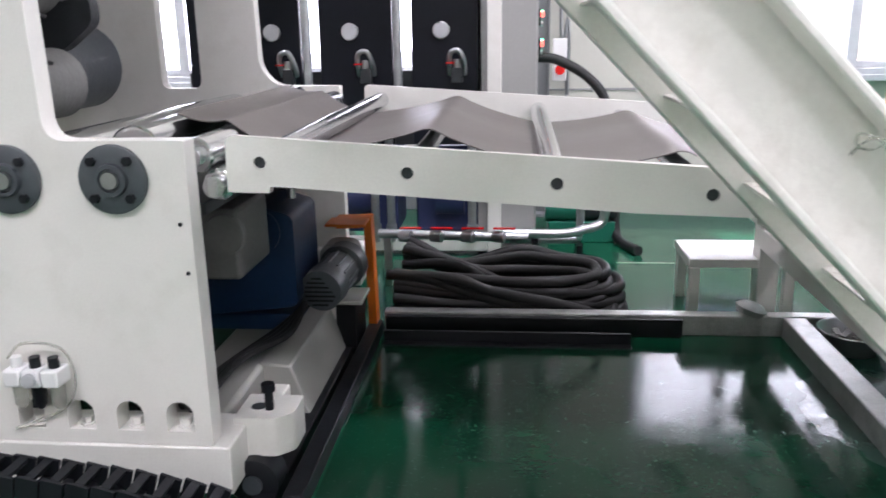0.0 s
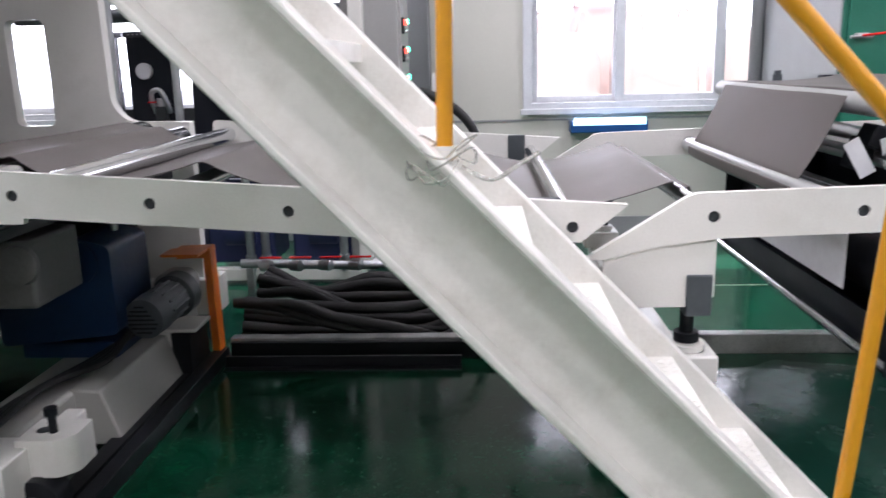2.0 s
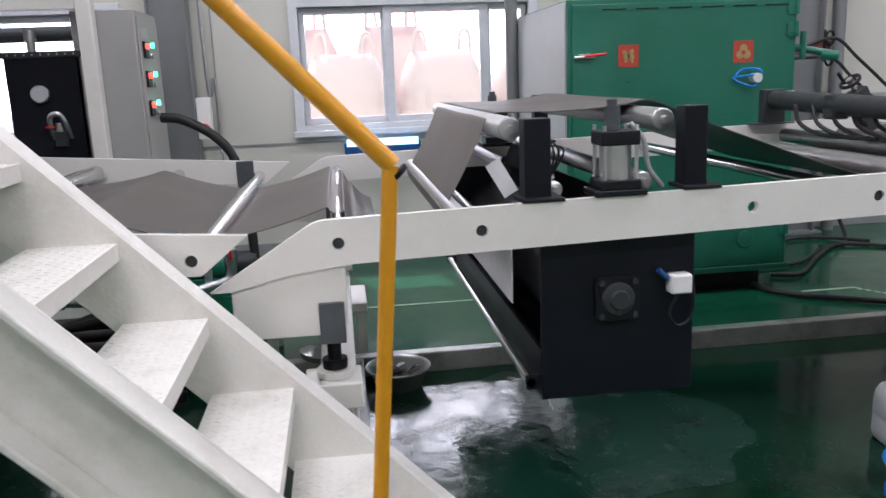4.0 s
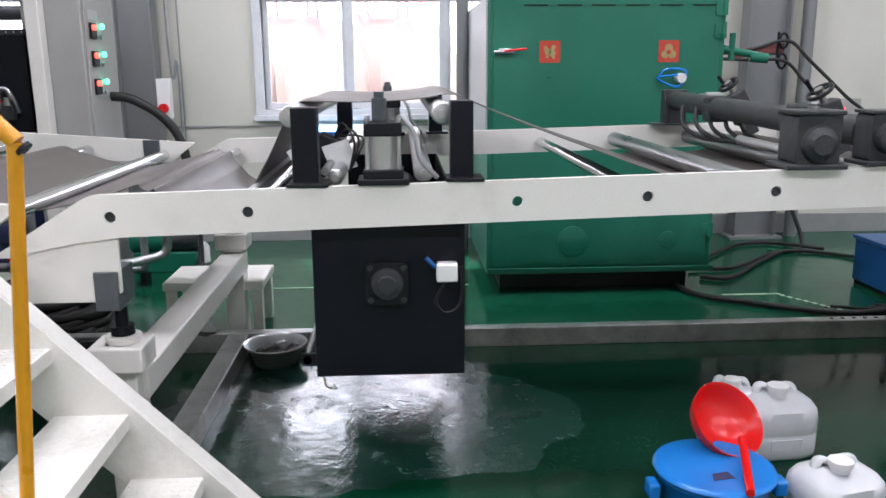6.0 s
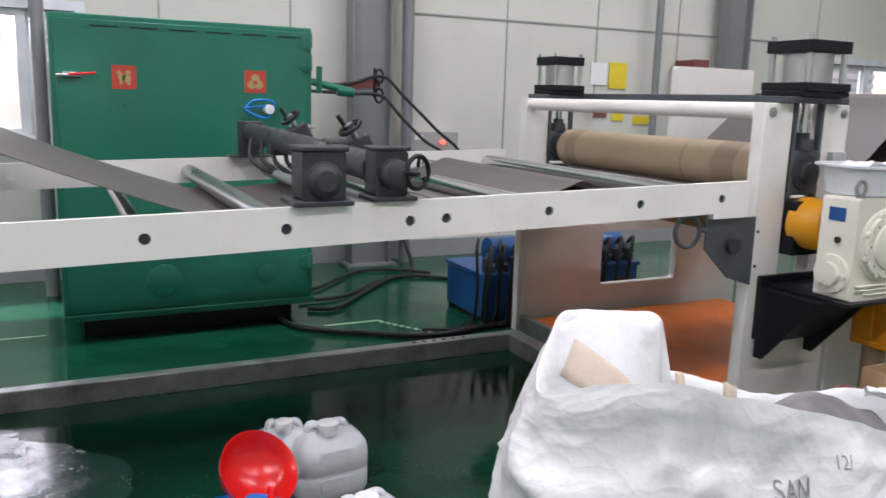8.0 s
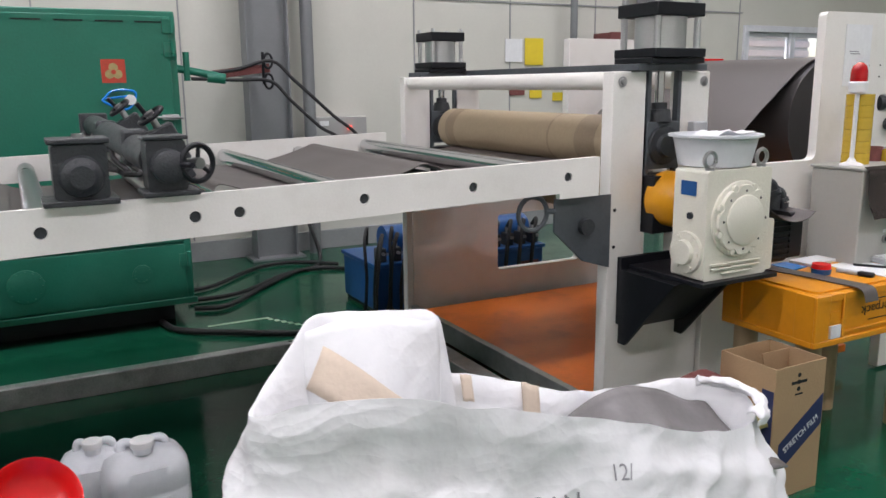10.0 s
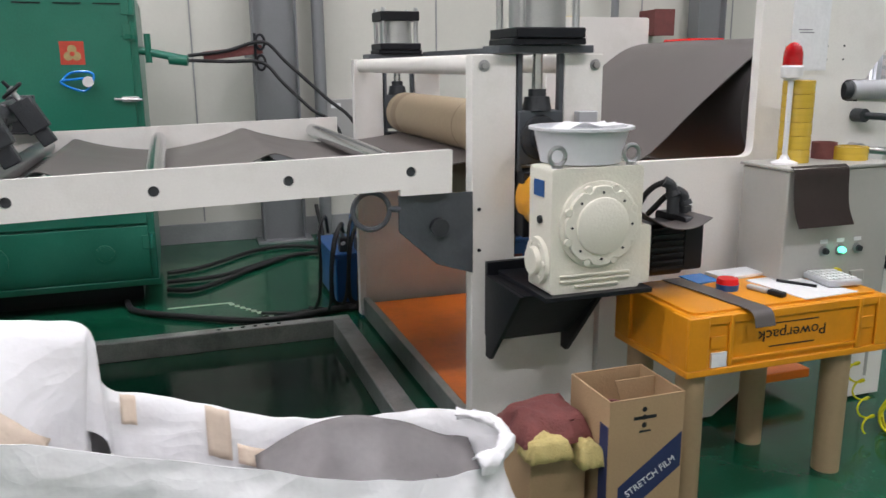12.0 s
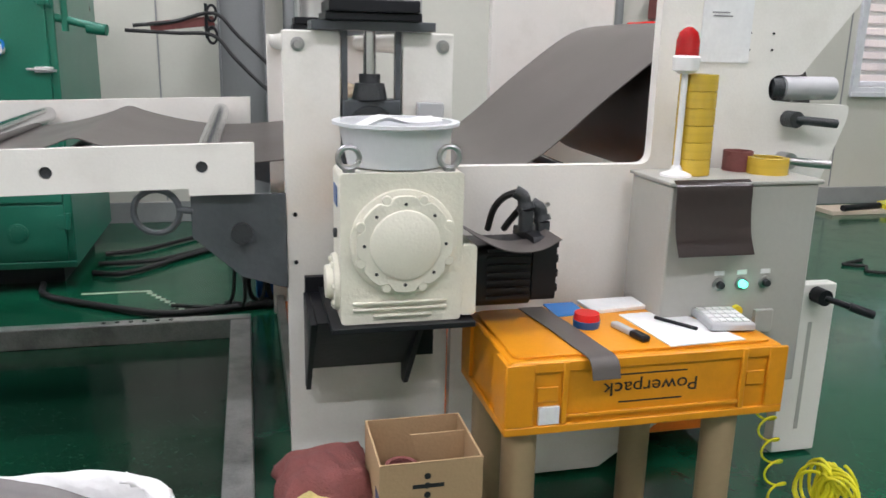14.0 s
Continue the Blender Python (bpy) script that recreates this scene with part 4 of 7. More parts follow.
# ---- calender stand ----
cs = thing("calender_stand", (-4.4, 0.95, 0), "white steel calender stand with bolted bearing hubs and chromed rolls", "calender")
po = [(-3.67, 0.255), (-3.67, 1.126), (-4.045, 1.126), (-4.06, 2.6), (-5.6, 2.6), (-5.6, 0.255)]


def arch(cx, z0, w, h):
    return [(cx - w, z0), (cx + w, z0)] + [(cx + w * math.cos(a), z0 + h + w * math.sin(a)) for a in (i * math.pi / 10 for i in range(11))]


part("near_side_plate", prism(rounded(po, [0.004, 0.006, 0.06, 0, 0, 0]), -0.05, 0.02, [arch(x, 0.298, 0.040, 0.052) for x in (-4.205, -4.055, -3.908, -3.761)]), WHITE, cs, bevel=0.004)
fo = [(-3.70, 0.3), (-3.70, 1.13), (-4.02, 1.135), (-4.10, 1.22), (-4.12, 2.6), (-5.9, 2.6), (-5.9, 0.3)]
part("far_side_plate", prism(rounded(fo, [0, 0.01, 0.05, 0.12, 0, 0, 0]), 1.96, 2.03, [rounded(rect(-4.61, -4.405, 1.125, 1.66), 0.045)]), WHITE, cs, bevel=0.004)
part("base_rail", B((-5.6, -3.622, -0.058, 0.16, 0.105, 0.2535)), WHITE, cs, bevel=0.005)
part("base_rail", B((-5.6, -3.622, 1.90, 2.1, 0.105, 0.2985)), WHITE, cs, bevel=0.005)
for x in (-4.205, -4.055, -3.908, -3.761):
    part("foot_bolt", C(((x, -0.015, 0.2536), (x, -0.015, 0.305), 0.024), ((x, -0.015, 0.305), (x, -0.015, 0.325), 0.016), seg=6), WHITE, cs)
for x in (-4.205, -4.055, -3.908, -3.761):
    part("inner_bolt", B((x - 0.01, x + 0.032, 0.03, 0.06, 0.315, 0.365)), BLACK, cs, bevel=0.004)
lug_outline = [(-3.66, 0.085), (-3.535, 0.085), (-3.485, 0.13), (-3.485, 0.25), (-3.66, 0.25)]
bb = part("levelling_block", prism(rounded(lug_outline, [0, 0.012, 0.02, 0.012, 0]), 0.15, 0.275, axis="z"), WHITE, cs, bevel=0.006)
part("block_body", B((-3.6215, -3.555, 0.2505, 0.34, 0.12, 0.272)), WHITE, bb, bevel=0.006)
part("block_hole", C(((-3.605, 0.165, 0.2752), (-3.605, 0.165, 0.2762), 0.024), seg=20), GREYMETAL, bb)
part("levelling_bolt", C(((-3.567, 0.15, 0.275), (-3.567, 0.15, 0.335), 0.013), ((-3.567, 0.15, 0.335), (-3.567, 0.15, 0.36), 0.021), seg=14), BLACK, cs)
part("stand_wheel", lathe(bmesh.new(), (-3.60, 0.04, 0.078), (0, 1, 0), [(0, 0.06), (0.008, 0.076), (0.10, 0.076), (0.108, 0.06)], 32), BLACK, cs)
part("wheel_axle", C(((-3.60, 0.03, 0.078), (-3.60, 0.16, 0.078), 0.03)), GREYMETAL, cs)


def hub(x, z, r):
    h = part("bearing_hub", lathe(bmesh.new(), (x, -0.0505, z), (0, -1, 0), [(0, r), (0.014, r), (0.017, r - 0.004), (0.017, 0.045), (0.03, 0.042), (0.03, 0.032), (0.022, 0.03), (0.022, 0)], 40), GREYMETAL, cs, "round dark bearing hub")
    for a in (math.pi / 4 + i * math.pi / 2 for i in range(4)):
        part("hub_bolt", bolts(bmesh.new(), [(x + r * 0.75 * math.cos(a), -0.0675, z + r * 0.75 * math.sin(a))], (0, -1, 0), 0.013, 0.012), BLACK, h)
    part("shaft_end", C(((x, -0.07, z), (x, -0.085, z), 0.022)), STEEL, h)


hub(-3.865, 1.027, 0.092)
hub(-4.158, 1.027, 0.092)
hub(-4.7, 1.3, 0.12)
part("plate_pins", bolts(bmesh.new(), [(-3.70, -0.0505, 0.905), (-3.692, -0.0505, 0.77)], (0, -1, 0), 0.006, 0.002, 10), BLACK, cs)


def roll(x, z, r, m, ya=0.10, yb=1.88):
    part("roll", lathe(bmesh.new(), (x, ya, z), (0, 1, 0), [(0, 0.03), (0.04, 0.03), (0.041, r - 0.006), (0.047, r), (yb - ya - 0.047, r), (yb - ya - 0.041, r - 0.006), (yb - ya - 0.04, 0.03), (yb - ya, 0.03)], 48), m, cs)


roll(-4.36, 1.24, 0.115, CASTGREY, 0.30, 0.62)
roll(-4.42, 1.60, 0.15, CASTGREY, 0.30, 0.62)
roll(-4.95, 1.25, 0.2, GREYMETAL, 0.22)
roll(-5.0, 1.7, 0.2, GREYMETAL, 0.22)
roll(-4.195, 1.022, 0.085, CHROME)
roll(-3.897, 1.07, 0.075, CHROME)
roll(-3.70, 1.065, 0.05, CHROME, 0.05)
roll(-3.64, 0.985, 0.045, CHROME, 0.05)
part("roll_arm", prism(rounded([(-4.62, 1.05), (-4.36, 1.05), (-4.33, 1.30), (-4.45, 1.46), (-4.50, 1.75), (-4.62, 1.75)], 0.03), 0.20, 0.26), CHARCOAL, cs, bevel=0.008)
part("roll_arm", prism(rounded([(-4.66, 1.30), (-4.36, 1.34), (-4.24, 1.43), (-4.24, 1.52), (-4.36, 1.50), (-4.66, 2.1)], 0.03), 0.64, 0.70), CHARCOAL, cs, bevel=0.008)
for z, r in ((1.24, 0.06), (1.60, 0.07)):
    part("arm_boss", lathe(bmesh.new(), (-4.36 if z < 1.5 else -4.42, 0.2995, z), (0, -1, 0), [(0, r), (0.03, r * 0.95), (0.032, r * 0.6), (0.05, r * 0.55), (0.05, 0)]), CHARCOAL, cs)
# added dark plate that stands in for the shadow between the rolls
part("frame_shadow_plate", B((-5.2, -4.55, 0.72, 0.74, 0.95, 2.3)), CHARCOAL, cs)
for z in (1.12, 1.36, 1.50):
    part("air_line", T([(-4.60, 0.24, z), (-4.45, 0.19, z + 0.03), (-4.30, 0.22, z - 0.02), (-4.26, 0.4, z - 0.05)], 0.007, 6), RUBBER, cs)
part("cross_member", B((-3.95, -3.72, 0.16, 1.89, 0.02, 0.24)), PANELGREY, cs, "grey cast base beam", bevel=0.02)
part("cross_slope", prism([(-3.74, 0.02), (-3.55, 0.02), (-3.62, 0.235), (-3.74, 0.245)], 0.565, 1.35), PANELGREY, cs, "dirty pale cast base", bevel=0.008)
part("guide_rail", B((-3.50, -3.44, 0.0, 1.50, 0.0, 0.07)), BLACK, cs, bevel=0.004)
part("guide_rail", B((-3.60, -3.53, 0.0, 1.50, 0.0, 0.05)), BLACK, cs, bevel=0.004)
part("under_tray", B((-5.2, -3.75, 0.25, 1.8, 0.86, 0.90)), CHARCOAL, cs, bevel=0.004)
part("grey_gearbox", B((-4.25, -3.72, 0.42, 0.75, 0.60, 0.84)), CASTGREY, cs, "grey gearbox", bevel=0.015)
part("gearbox_cap", lathe(bmesh.new(), (-3.76, 0.4195, 0.76), (0, -1, 0), [(0, 0.07), (0.02, 0.066), (0.02, 0)]), CASTGREY, cs)
# added dark plate for the shade at the back, below the tray
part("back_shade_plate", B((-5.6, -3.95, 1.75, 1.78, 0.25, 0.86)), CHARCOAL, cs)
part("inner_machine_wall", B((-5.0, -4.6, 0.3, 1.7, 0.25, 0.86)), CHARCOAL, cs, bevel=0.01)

bg = thing("blue_gear_motor", (-3.85, 0.95, 0.24), "dark blue gear motor inside the calender stand", "gear motor")
part("gear_case", prism(rounded([(-4.15, 0.31), (-3.66, 0.36), (-3.66, 0.72), (-3.80, 0.76), (-3.95, 0.60), (-4.15, 0.52)], 0.03), 0.85, 1.2), DEEPBLUE, bg, bevel=0.012)
part("flange", C(((-3.80, 0.84, 0.66), (-3.80, 1.21, 0.66), 0.09)), DEEPBLUE, bg)
part("mount_foot", B((-4.1, -3.7, 0.9, 1.15, 0.241, 0.309)), DEEPBLUE, bg, bevel=0.005)
part("breather", C(((-3.70, 1.0, 0.76), (-3.70, 1.0, 0.81), 0.016)), STEEL, bg)
cb = thing("cable_bundle", (-3.8, 0.6, 0.24), "black cable bundle across the machine base", "cable")
for k in range(4):
    part("cable", T([(-3.86 + 0.02 * k, 0.18, 0.262), (-3.82 + 0.02 * k, 0.45, 0.275 + 0.01 * k), (-3.73 + 0.02 * k, 0.75, 0.29), (-3.66, 1.0, 0.32 + 0.01 * k), (-3.62, 1.12, 0.36)], 0.014, 8), RUBBER, cb)

og = thing("orange_chain_guard", (-3.57, 1.45, 0), "orange chain guard with a small grey geared motor", "chain guard")
part("guard_plate", prism([(-3.635, 0.575), (-3.47, 0.58), (-3.46, 0.06), (-3.50, 0.06), (-3.505, 0.53), (-3.635, 0.525)], 1.44, 1.52), ORANGE, og, bevel=0.004)
part("guard_top", B((-3.65, -3.475, 1.30, 1.439, 0.568, 0.58)), ORANGE, og, bevel=0.003)
maxis = Vector((0.12, 1, 0.09)).normalized()
mface = Vector((-3.59, 0.93, 0.395))
part("motor_barrel", lathe(bmesh.new(), mface, maxis, [(0, 0.062), (0.004, 0.086), (0.09, 0.09), (0.10, 0.078), (0.25, 0.078), (0.26, 0.098), (0.33, 0.098), (0.335, 0.06)], 32), GREYMETAL, og, "grey finned motor")
for k in range(7):
    zz = -0.055 + k * 0.0183
    w = math.sqrt(max(0.0, 0.064 ** 2 - zz ** 2))
    part("grille_slot", B((mface.x - w, mface.x + w, 0.924, 0.9295, mface.z + zz - 0.004, mface.z + zz + 0.004)), BLACK, og)
for k in range(12):
    a = 2 * math.pi * k / 12
    u, w = basis(maxis)
    q = mface + (u * math.cos(a) + w * math.sin(a)) * 0.08
    part("motor_fin", C((tuple(q + maxis * 0.105), tuple(q + maxis * 0.245), 0.006), seg=6), GREYMETAL, og)
part("gear_head", prism(rounded(rect(-3.66, -3.50, 0.31, 0.51), 0.06), 1.22, 1.36), LIGHTGREY, og, bevel=0.01)
part("bracket", B((-3.68, -3.48, 1.20, 1.40, 0.245, 0.262), (-3.68, -3.60, 1.2, 1.4, 0.0, 0.245)), WHITE, og, bevel=0.003)
part("dark_foot", B((-3.595, -3.51, 1.2, 1.43, 0.0, 0.24)), BLACK, og)

fr = thing("air_regulator", (-4.15, -0.1, 0.44), "white air filter regulator with gauges on the stand", "regulator")
for i, x in enumerate((-4.20, -4.145, -4.09)):
    part("block", B((x - 0.025, x + 0.025, -0.12, -0.051, 0.455, 0.505)), WHITEPL, fr, bevel=0.006)
    part("knob" if i != 1 else "bowl", C(((x, -0.085, 0.505), (x, -0.085, 0.535), 0.015)), BLACK if i else WHITEPL, fr)
    part("bowl", lathe(bmesh.new(), (x, -0.085, 0.4545), (0, 0, -1), [(0, 0.02), (0.06, 0.019), (0.075, 0.008)]), BLACK if i == 1 else CLEARWRAP, fr)
part("gauge", lathe(bmesh.new(), (-4.145, -0.1205, 0.48), (0, -1, 0), [(0, 0.02), (0.012, 0.02), (0.013, 0.016)]), GREYPL, fr)
part("air_line", T([(-4.22, -0.09, 0.53), (-4.17, -0.09, 0.575), (-4.07, -0.08, 0.56), (-4.05, -0.06, 0.47), (-4.09, -0.06, 0.37), (-4.25, -0.06, 0.30)], 0.004, 6), CLEARWRAP, fr)

dc = thing("cable_chain", (-4.2, -0.25, 0.1), "black plastic cable drag chain along the floor", "cable chain")
for i in range(26):
    x = -5.25 + i * 0.066
    z = 0.285 - 0.02 * max(0, (x + 4.4)) ** 1 - 0.11 * max(0, x + 4.3) ** 2 * 1.2
    m = pose(x, -0.27, z, 0, 6 + 22 * max(0, x + 4.3), 0)
    l = part("link", at_pose(B((-0.03, 0.03, -0.055, -0.045, -0.03, 0.03), (-0.03, 0.03, 0.045, 0.055, -0.03, 0.03), (-0.012, 0.012, -0.044, 0.044, 0.018, 0.03), (-0.012, 0.012, -0.044, 0.044, -0.03, -0.02)), m), BLACK, dc)
part("support_tray", B((-5.4, -3.62, -0.34, -0.20, 0.0, 0.10)), CHARCOAL, dc, bevel=0.003)

# ---- wall of black water panels ----
rk = thing("water_unit_rack", (-3.7, 3.0, 0), "white frame with black temperature control panels, gauges and pipes", "water unit")
for xa, xb in ((-2.995, -2.91), (-5.3, -5.22)):
    part("frame_post", B((xa, xb, 2.86, 2.95, 0, 1.93)), WHITE, rk, bevel=0.005)
part("frame_top", B((-5.219, -2.996, 2.87, 2.95, 1.86, 1.93)), WHITE, rk, bevel=0.005)
part("frame_sill", B((-5.219, -2.996, 2.87, 2.95, 0.03, 0.11)), WHITE, rk, bevel=0.005)
for xa, xb in ((-4.86, -4.50), (-4.43, -4.15), (-4.03, -3.58), (-3.46, -3.03)):
    cx = (xa + xb) / 2
    p = part("panel", B((xa, xb, 2.96, 3.02, 0.70, 1.62)), BLACKPANEL, rk, bevel=0.004)
    part("panel_rim", B((xa - 0.015, xb + 0.015, 2.95, 3.04, 1.60, 1.635)), CHARCOAL, p, bevel=0.003)
    part("rim_bolts", bolts(bmesh.new(), [(xa + 0.03 + k * (xb - xa - 0.06) / 8, 2.9495, 1.617) for k in range(9)], (0, -1, 0), 0.006, 0.006), STEEL, p)
    g = part("gauge", lathe(bmesh.new(), (cx - 0.03, 2.9595, 1.39), (0, -1, 0), [(0, 0.05), (0.03, 0.052), (0.034, 0.046)], 28), STEEL, p, "round steel pressure gauge")
    part("dial", lathe(bmesh.new(), (cx - 0.03, 2.925, 1.39), (0, -1, 0), [(0, 0.045), (0.001, 0.045)], 24), GREYPL, g)
    v = part("pipe_bend", T([(cx + 0.02, 2.95, 1.13), (cx + 0.02, 2.90, 1.20), (cx + 0.03, 2.88, 1.26), (cx + 0.08, 2.88, 1.27), (cx + 0.11, 2.90, 1.2), (cx + 0.11, 2.95, 1.13)], 0.016, 10), GALV, p)
    part("actuator", B((cx + 0.03, cx + 0.10, 2.90, 2.955, 1.08, 1.17)), CHARCOAL, p, bevel=0.004)
    part("actuator_cap", C(((cx + 0.065, 2.92, 1.17), (cx + 0.065, 2.92, 1.22), 0.026)), STEEL, p)
    part("lever", B((cx + 0.0, cx + 0.05, 2.87, 2.878, 1.195, 1.203)), RED, p)
    part("lower_tank", B((xa, xb, 3.0, 3.4, 0.12, 0.68)), NAVY, rk, "dark blue lower tank", bevel=0.02)
    part("pump", C(((cx - 0.08, 2.97, 0.35), (cx + 0.1, 2.97, 0.35), 0.10)), NAVY, rk)
for x, z0, z1 in ((-4.47, 0.8, 2.1), (-4.08, 0.8, 2.1), (-3.53, 0.8, 2.1), (-3.70, 0.1, 0.9), (-3.60, 0.1, 0.9), (-3.09, 0.1, 0.9)):
    pp = part("riser_pipe", C(((x, 2.84, z0), (x, 2.84, z1), 0.026)), GALV, rk)
    part("pipe_union", C(((x, 2.84, z0 + 0.07), (x, 2.84, z0 + 0.11), 0.034)), GALV, pp)
# added blocker: keeps window light between the panels from streaking the floor
part("back_plate", B((-4.9, -3.02, 3.03, 3.045, 0.69, 1.15)), CHARCOAL, rk)
part("back_header", C(((-5.2, 3.1, 1.74), (-3.05, 3.1, 1.74), 0.045)), GREYMETAL, rk)
for x in (-4.7, -4.3, -3.85, -3.3):
    part("relief_valve", C(((x, 2.98, 1.635), (x, 2.98, 1.70), 0.025), ((x, 2.98, 1.70), (x, 2.98, 1.76), 0.035)), STEEL, rk)
window("window_3", (-6.6, -3.15, 1.07, 1.95), "white framed window behind the water units", [-5.45, -4.3])
mf = thing("pipe_manifold", (-2.6, 2.85, 0), "galvanised pipe manifold with red ball valves on the floor", "pipe manifold")
part("pipe", T([(-2.90, 2.82, 0.16), (-2.55, 2.82, 0.16), (-2.40, 2.85, 0.18), (-2.28, 2.9, 0.22), (-2.26, 2.9, 0.40)], 0.03, 12, 5), GALV, mf)
part("pipe", T([(-2.90, 2.90, 0.10), (-2.5, 2.9, 0.10), (-2.42, 2.9, 0.14), (-2.42, 2.9, 0.42)], 0.026, 12, 5), GALV, mf)
for x, y, z in ((-2.42, 2.9, 0.36), (-2.26, 2.9, 0.36)):
    part("ball_valve", C(((x, y, z - 0.03), (x, y, z + 0.03), 0.035)), STEEL, mf)
    part("valve_lever", B((x - 0.008, x + 0.008, y - 0.06, y - 0.045, z - 0.02, z + 0.1)), RED, mf)
part("support", B((-2.72, -2.68, 2.80, 2.92, 0, 0.13)), BLACK, mf)
part("support", B((-2.44, -2.40, 2.84, 2.94, 0, 0.075)), BLACK, mf)
fm = thing("floor_manifold", (-3.2, 2.35, 0), "row of brass ball valves with red levers above the hoses", "valve row")
part("header", C(((-3.58, 2.25, 0.30), (-2.75, 2.25, 0.28), 0.026)), GALV, fm)
for i in range(4):
    x = -3.45 + i * 0.17
    part("valve_body", C(((x, 2.20, 0.30), (x + 0.06, 2.18, 0.30), 0.032)), STEEL, fm)
    part("valve_lever", B((x, x + 0.12, 2.17, 2.19, 0.345, 0.353)), RED, fm)
for x, h in ((-3.55, 0.275), (-2.85, 0.26)):
    part("stand", B((x, x + 0.04, 2.23, 2.27, 0, h)), GALV, fm)
pj = thing("pump_unit", (-2.25, 3.2, 0), "green pump with white cap near the wall", "pump")
part("pump_body", C(((-2.62, 3.3, 0.22), (-2.36, 3.3, 0.22), 0.09)), GREEN, pj)
part("motor", C(((-2.355, 3.3, 0.22), (-2.15, 3.3, 0.22), 0.08)), CHARCOAL, pj)
part("foot", B((-2.6, -2.16, 3.22, 3.38, 0.0, 0.14)), GREEN, pj, bevel=0.006)
solo("white_canister", lathe(bmesh.new(), (-2.197, 3.49, 0), (0, 0, 1), [(0, 0.05), (0.008, 0.06), (0.12, 0.06), (0.15, 0.04), (0.155, 0.022)]), WHITEPL, "white plastic canister standing on the floor", "canister")

hc = thing("hose_coil", (-2.95, 1.85, 0), "long coil of thick black hoses lying on the floor", "hose coil")
rh = random.Random(3)
for k in range(11):
    lay, off = k % 4, k // 4
    j = lambda d: rh.uniform(-d, d)
    z = 0.030 + 0.052 * lay
    xe = -2.27 - 0.05 * off - 0.025 * lay + j(0.03)
    yb, w = 1.655 + 0.03 * lay + j(0.015), 0.30 - 0.07 * off
    rise = 0.03 + 0.02 * off
    pts = [(-3.42, yb + 0.03 + j(0.03), z + 0.02 + j(0.02)), (-3.10, yb + j(0.03), z + j(0.012)), (-2.75, yb + j(0.025), max(0.029, z + j(0.015))), (xe - 0.16, yb + 0.02, z), (xe - 0.03, yb + w * 0.22, z + rise * 0.3),
           (xe, yb + w * 0.5, z + rise * 0.6), (xe - 0.04, yb + w * 0.8, z + rise), (xe - 0.22, yb + w + 0.02, z + rise + j(0.015)), (-2.80, yb + w + 0.05 + j(0.03), z + 0.05 + j(0.02)), (-3.12, yb + w + 0.06, 0.16 + 0.03 * off + j(0.03)), (-3.40, yb + w + 0.12, 0.25 + j(0.04))]
    part("hose", T(pts, 0.0285, 12, 5), RUBBER, hc)
for x0, x1 in ((-3.44, -2.85), (-3.40, -2.62)):
    part("hose", T([(x0, 1.64, 0.25), ((x0 + x1) / 2 - 0.1, 1.63, 0.235), ((x0 + x1) / 2 + 0.08, 1.635, 0.17), (x1, 1.64, 0.11), (x1 + 0.2, 1.66, 0.05)], 0.027, 12, 5), RUBBER, hc)

ec = thing("control_cabinet", (-2.87, 3.2, 0), "grey steel control cabinet with illuminated buttons", "control cabinet")
part("body", B((-3.06, -2.70, 2.96, 3.55, 0.0, 1.86)), LIGHTGREY, ec, bevel=0.006)
part("side_door", B((-2.6995, -2.69, 3.0, 3.52, 0.1, 1.82)), LIGHTGREY, ec, bevel=0.003)
part("name_plate", B((-2.6895, -2.687, 3.05, 3.22, 1.70, 1.76)), GREYPL, ec)
for z in (1.63, 1.455, 1.28):
    bx = part("button_box", B((-2.6895, -2.675, 3.06, 3.16, z - 0.05, z + 0.05)), BLACK, ec, bevel=0.003)
    part("red_button", C(((-2.6745, 3.085, z + 0.02), (-2.655, 3.085, z + 0.02), 0.018)), REDGLOW, bx)
    part("green_button", C(((-2.6745, 3.22, z + 0.03), (-2.655, 3.22, z + 0.03), 0.016)), GREENGLOW, ec)
    part("silver_button", C(((-2.6745, 3.20, z - 0.035), (-2.66, 3.20, z - 0.035), 0.016)), STEEL, ec)
wb = thing("wall_switch", (-2.5, 3.9, 1.1), "white wall switch box with a red stop button", "switch box")
part("box", B((-2.56, -2.46, 3.94, 4.018, 1.02, 1.32)), WHITEPL, wb, bevel=0.006)
part("stop_button", C(((-2.51, 3.939, 1.10), (-2.51, 3.90, 1.10), 0.035)), RED, wb)
solo("cabinet_hose", T([(-2.69, 3.35, 1.21), (-2.55, 3.33, 1.19), (-2.36, 3.31, 1.08), (-2.24, 3.3, 0.92), (-2.18, 3.3, 0.6), (-2.16, 3.28, 0.2), (-2.14, 3.2, 0.03), (-2.05, 2.9, 0.03)], 0.032, 12), RUBBER, "thick black corrugated hose from the control cabinet", "hose")
st = thing("white_bench", (-1.72, 1.97, 0), "small white steel bench standing on the floor", "bench")
part("bench_top", B((-1.98, -1.46, 1.78, 2.16, 0.255, 0.30)), WHITE, st, bevel=0.006)
for x in (-1.97, -1.52):
    for y in (1.79, 2.10):
        part("leg", B((x, x + 0.05, y, y + 0.05, 0, 0.2545)), WHITE, st, bevel=0.004)
bs = thing("metal_basin", (-1.36, 1.42, 0), "round aluminium basin holding grey scrap", "basin")
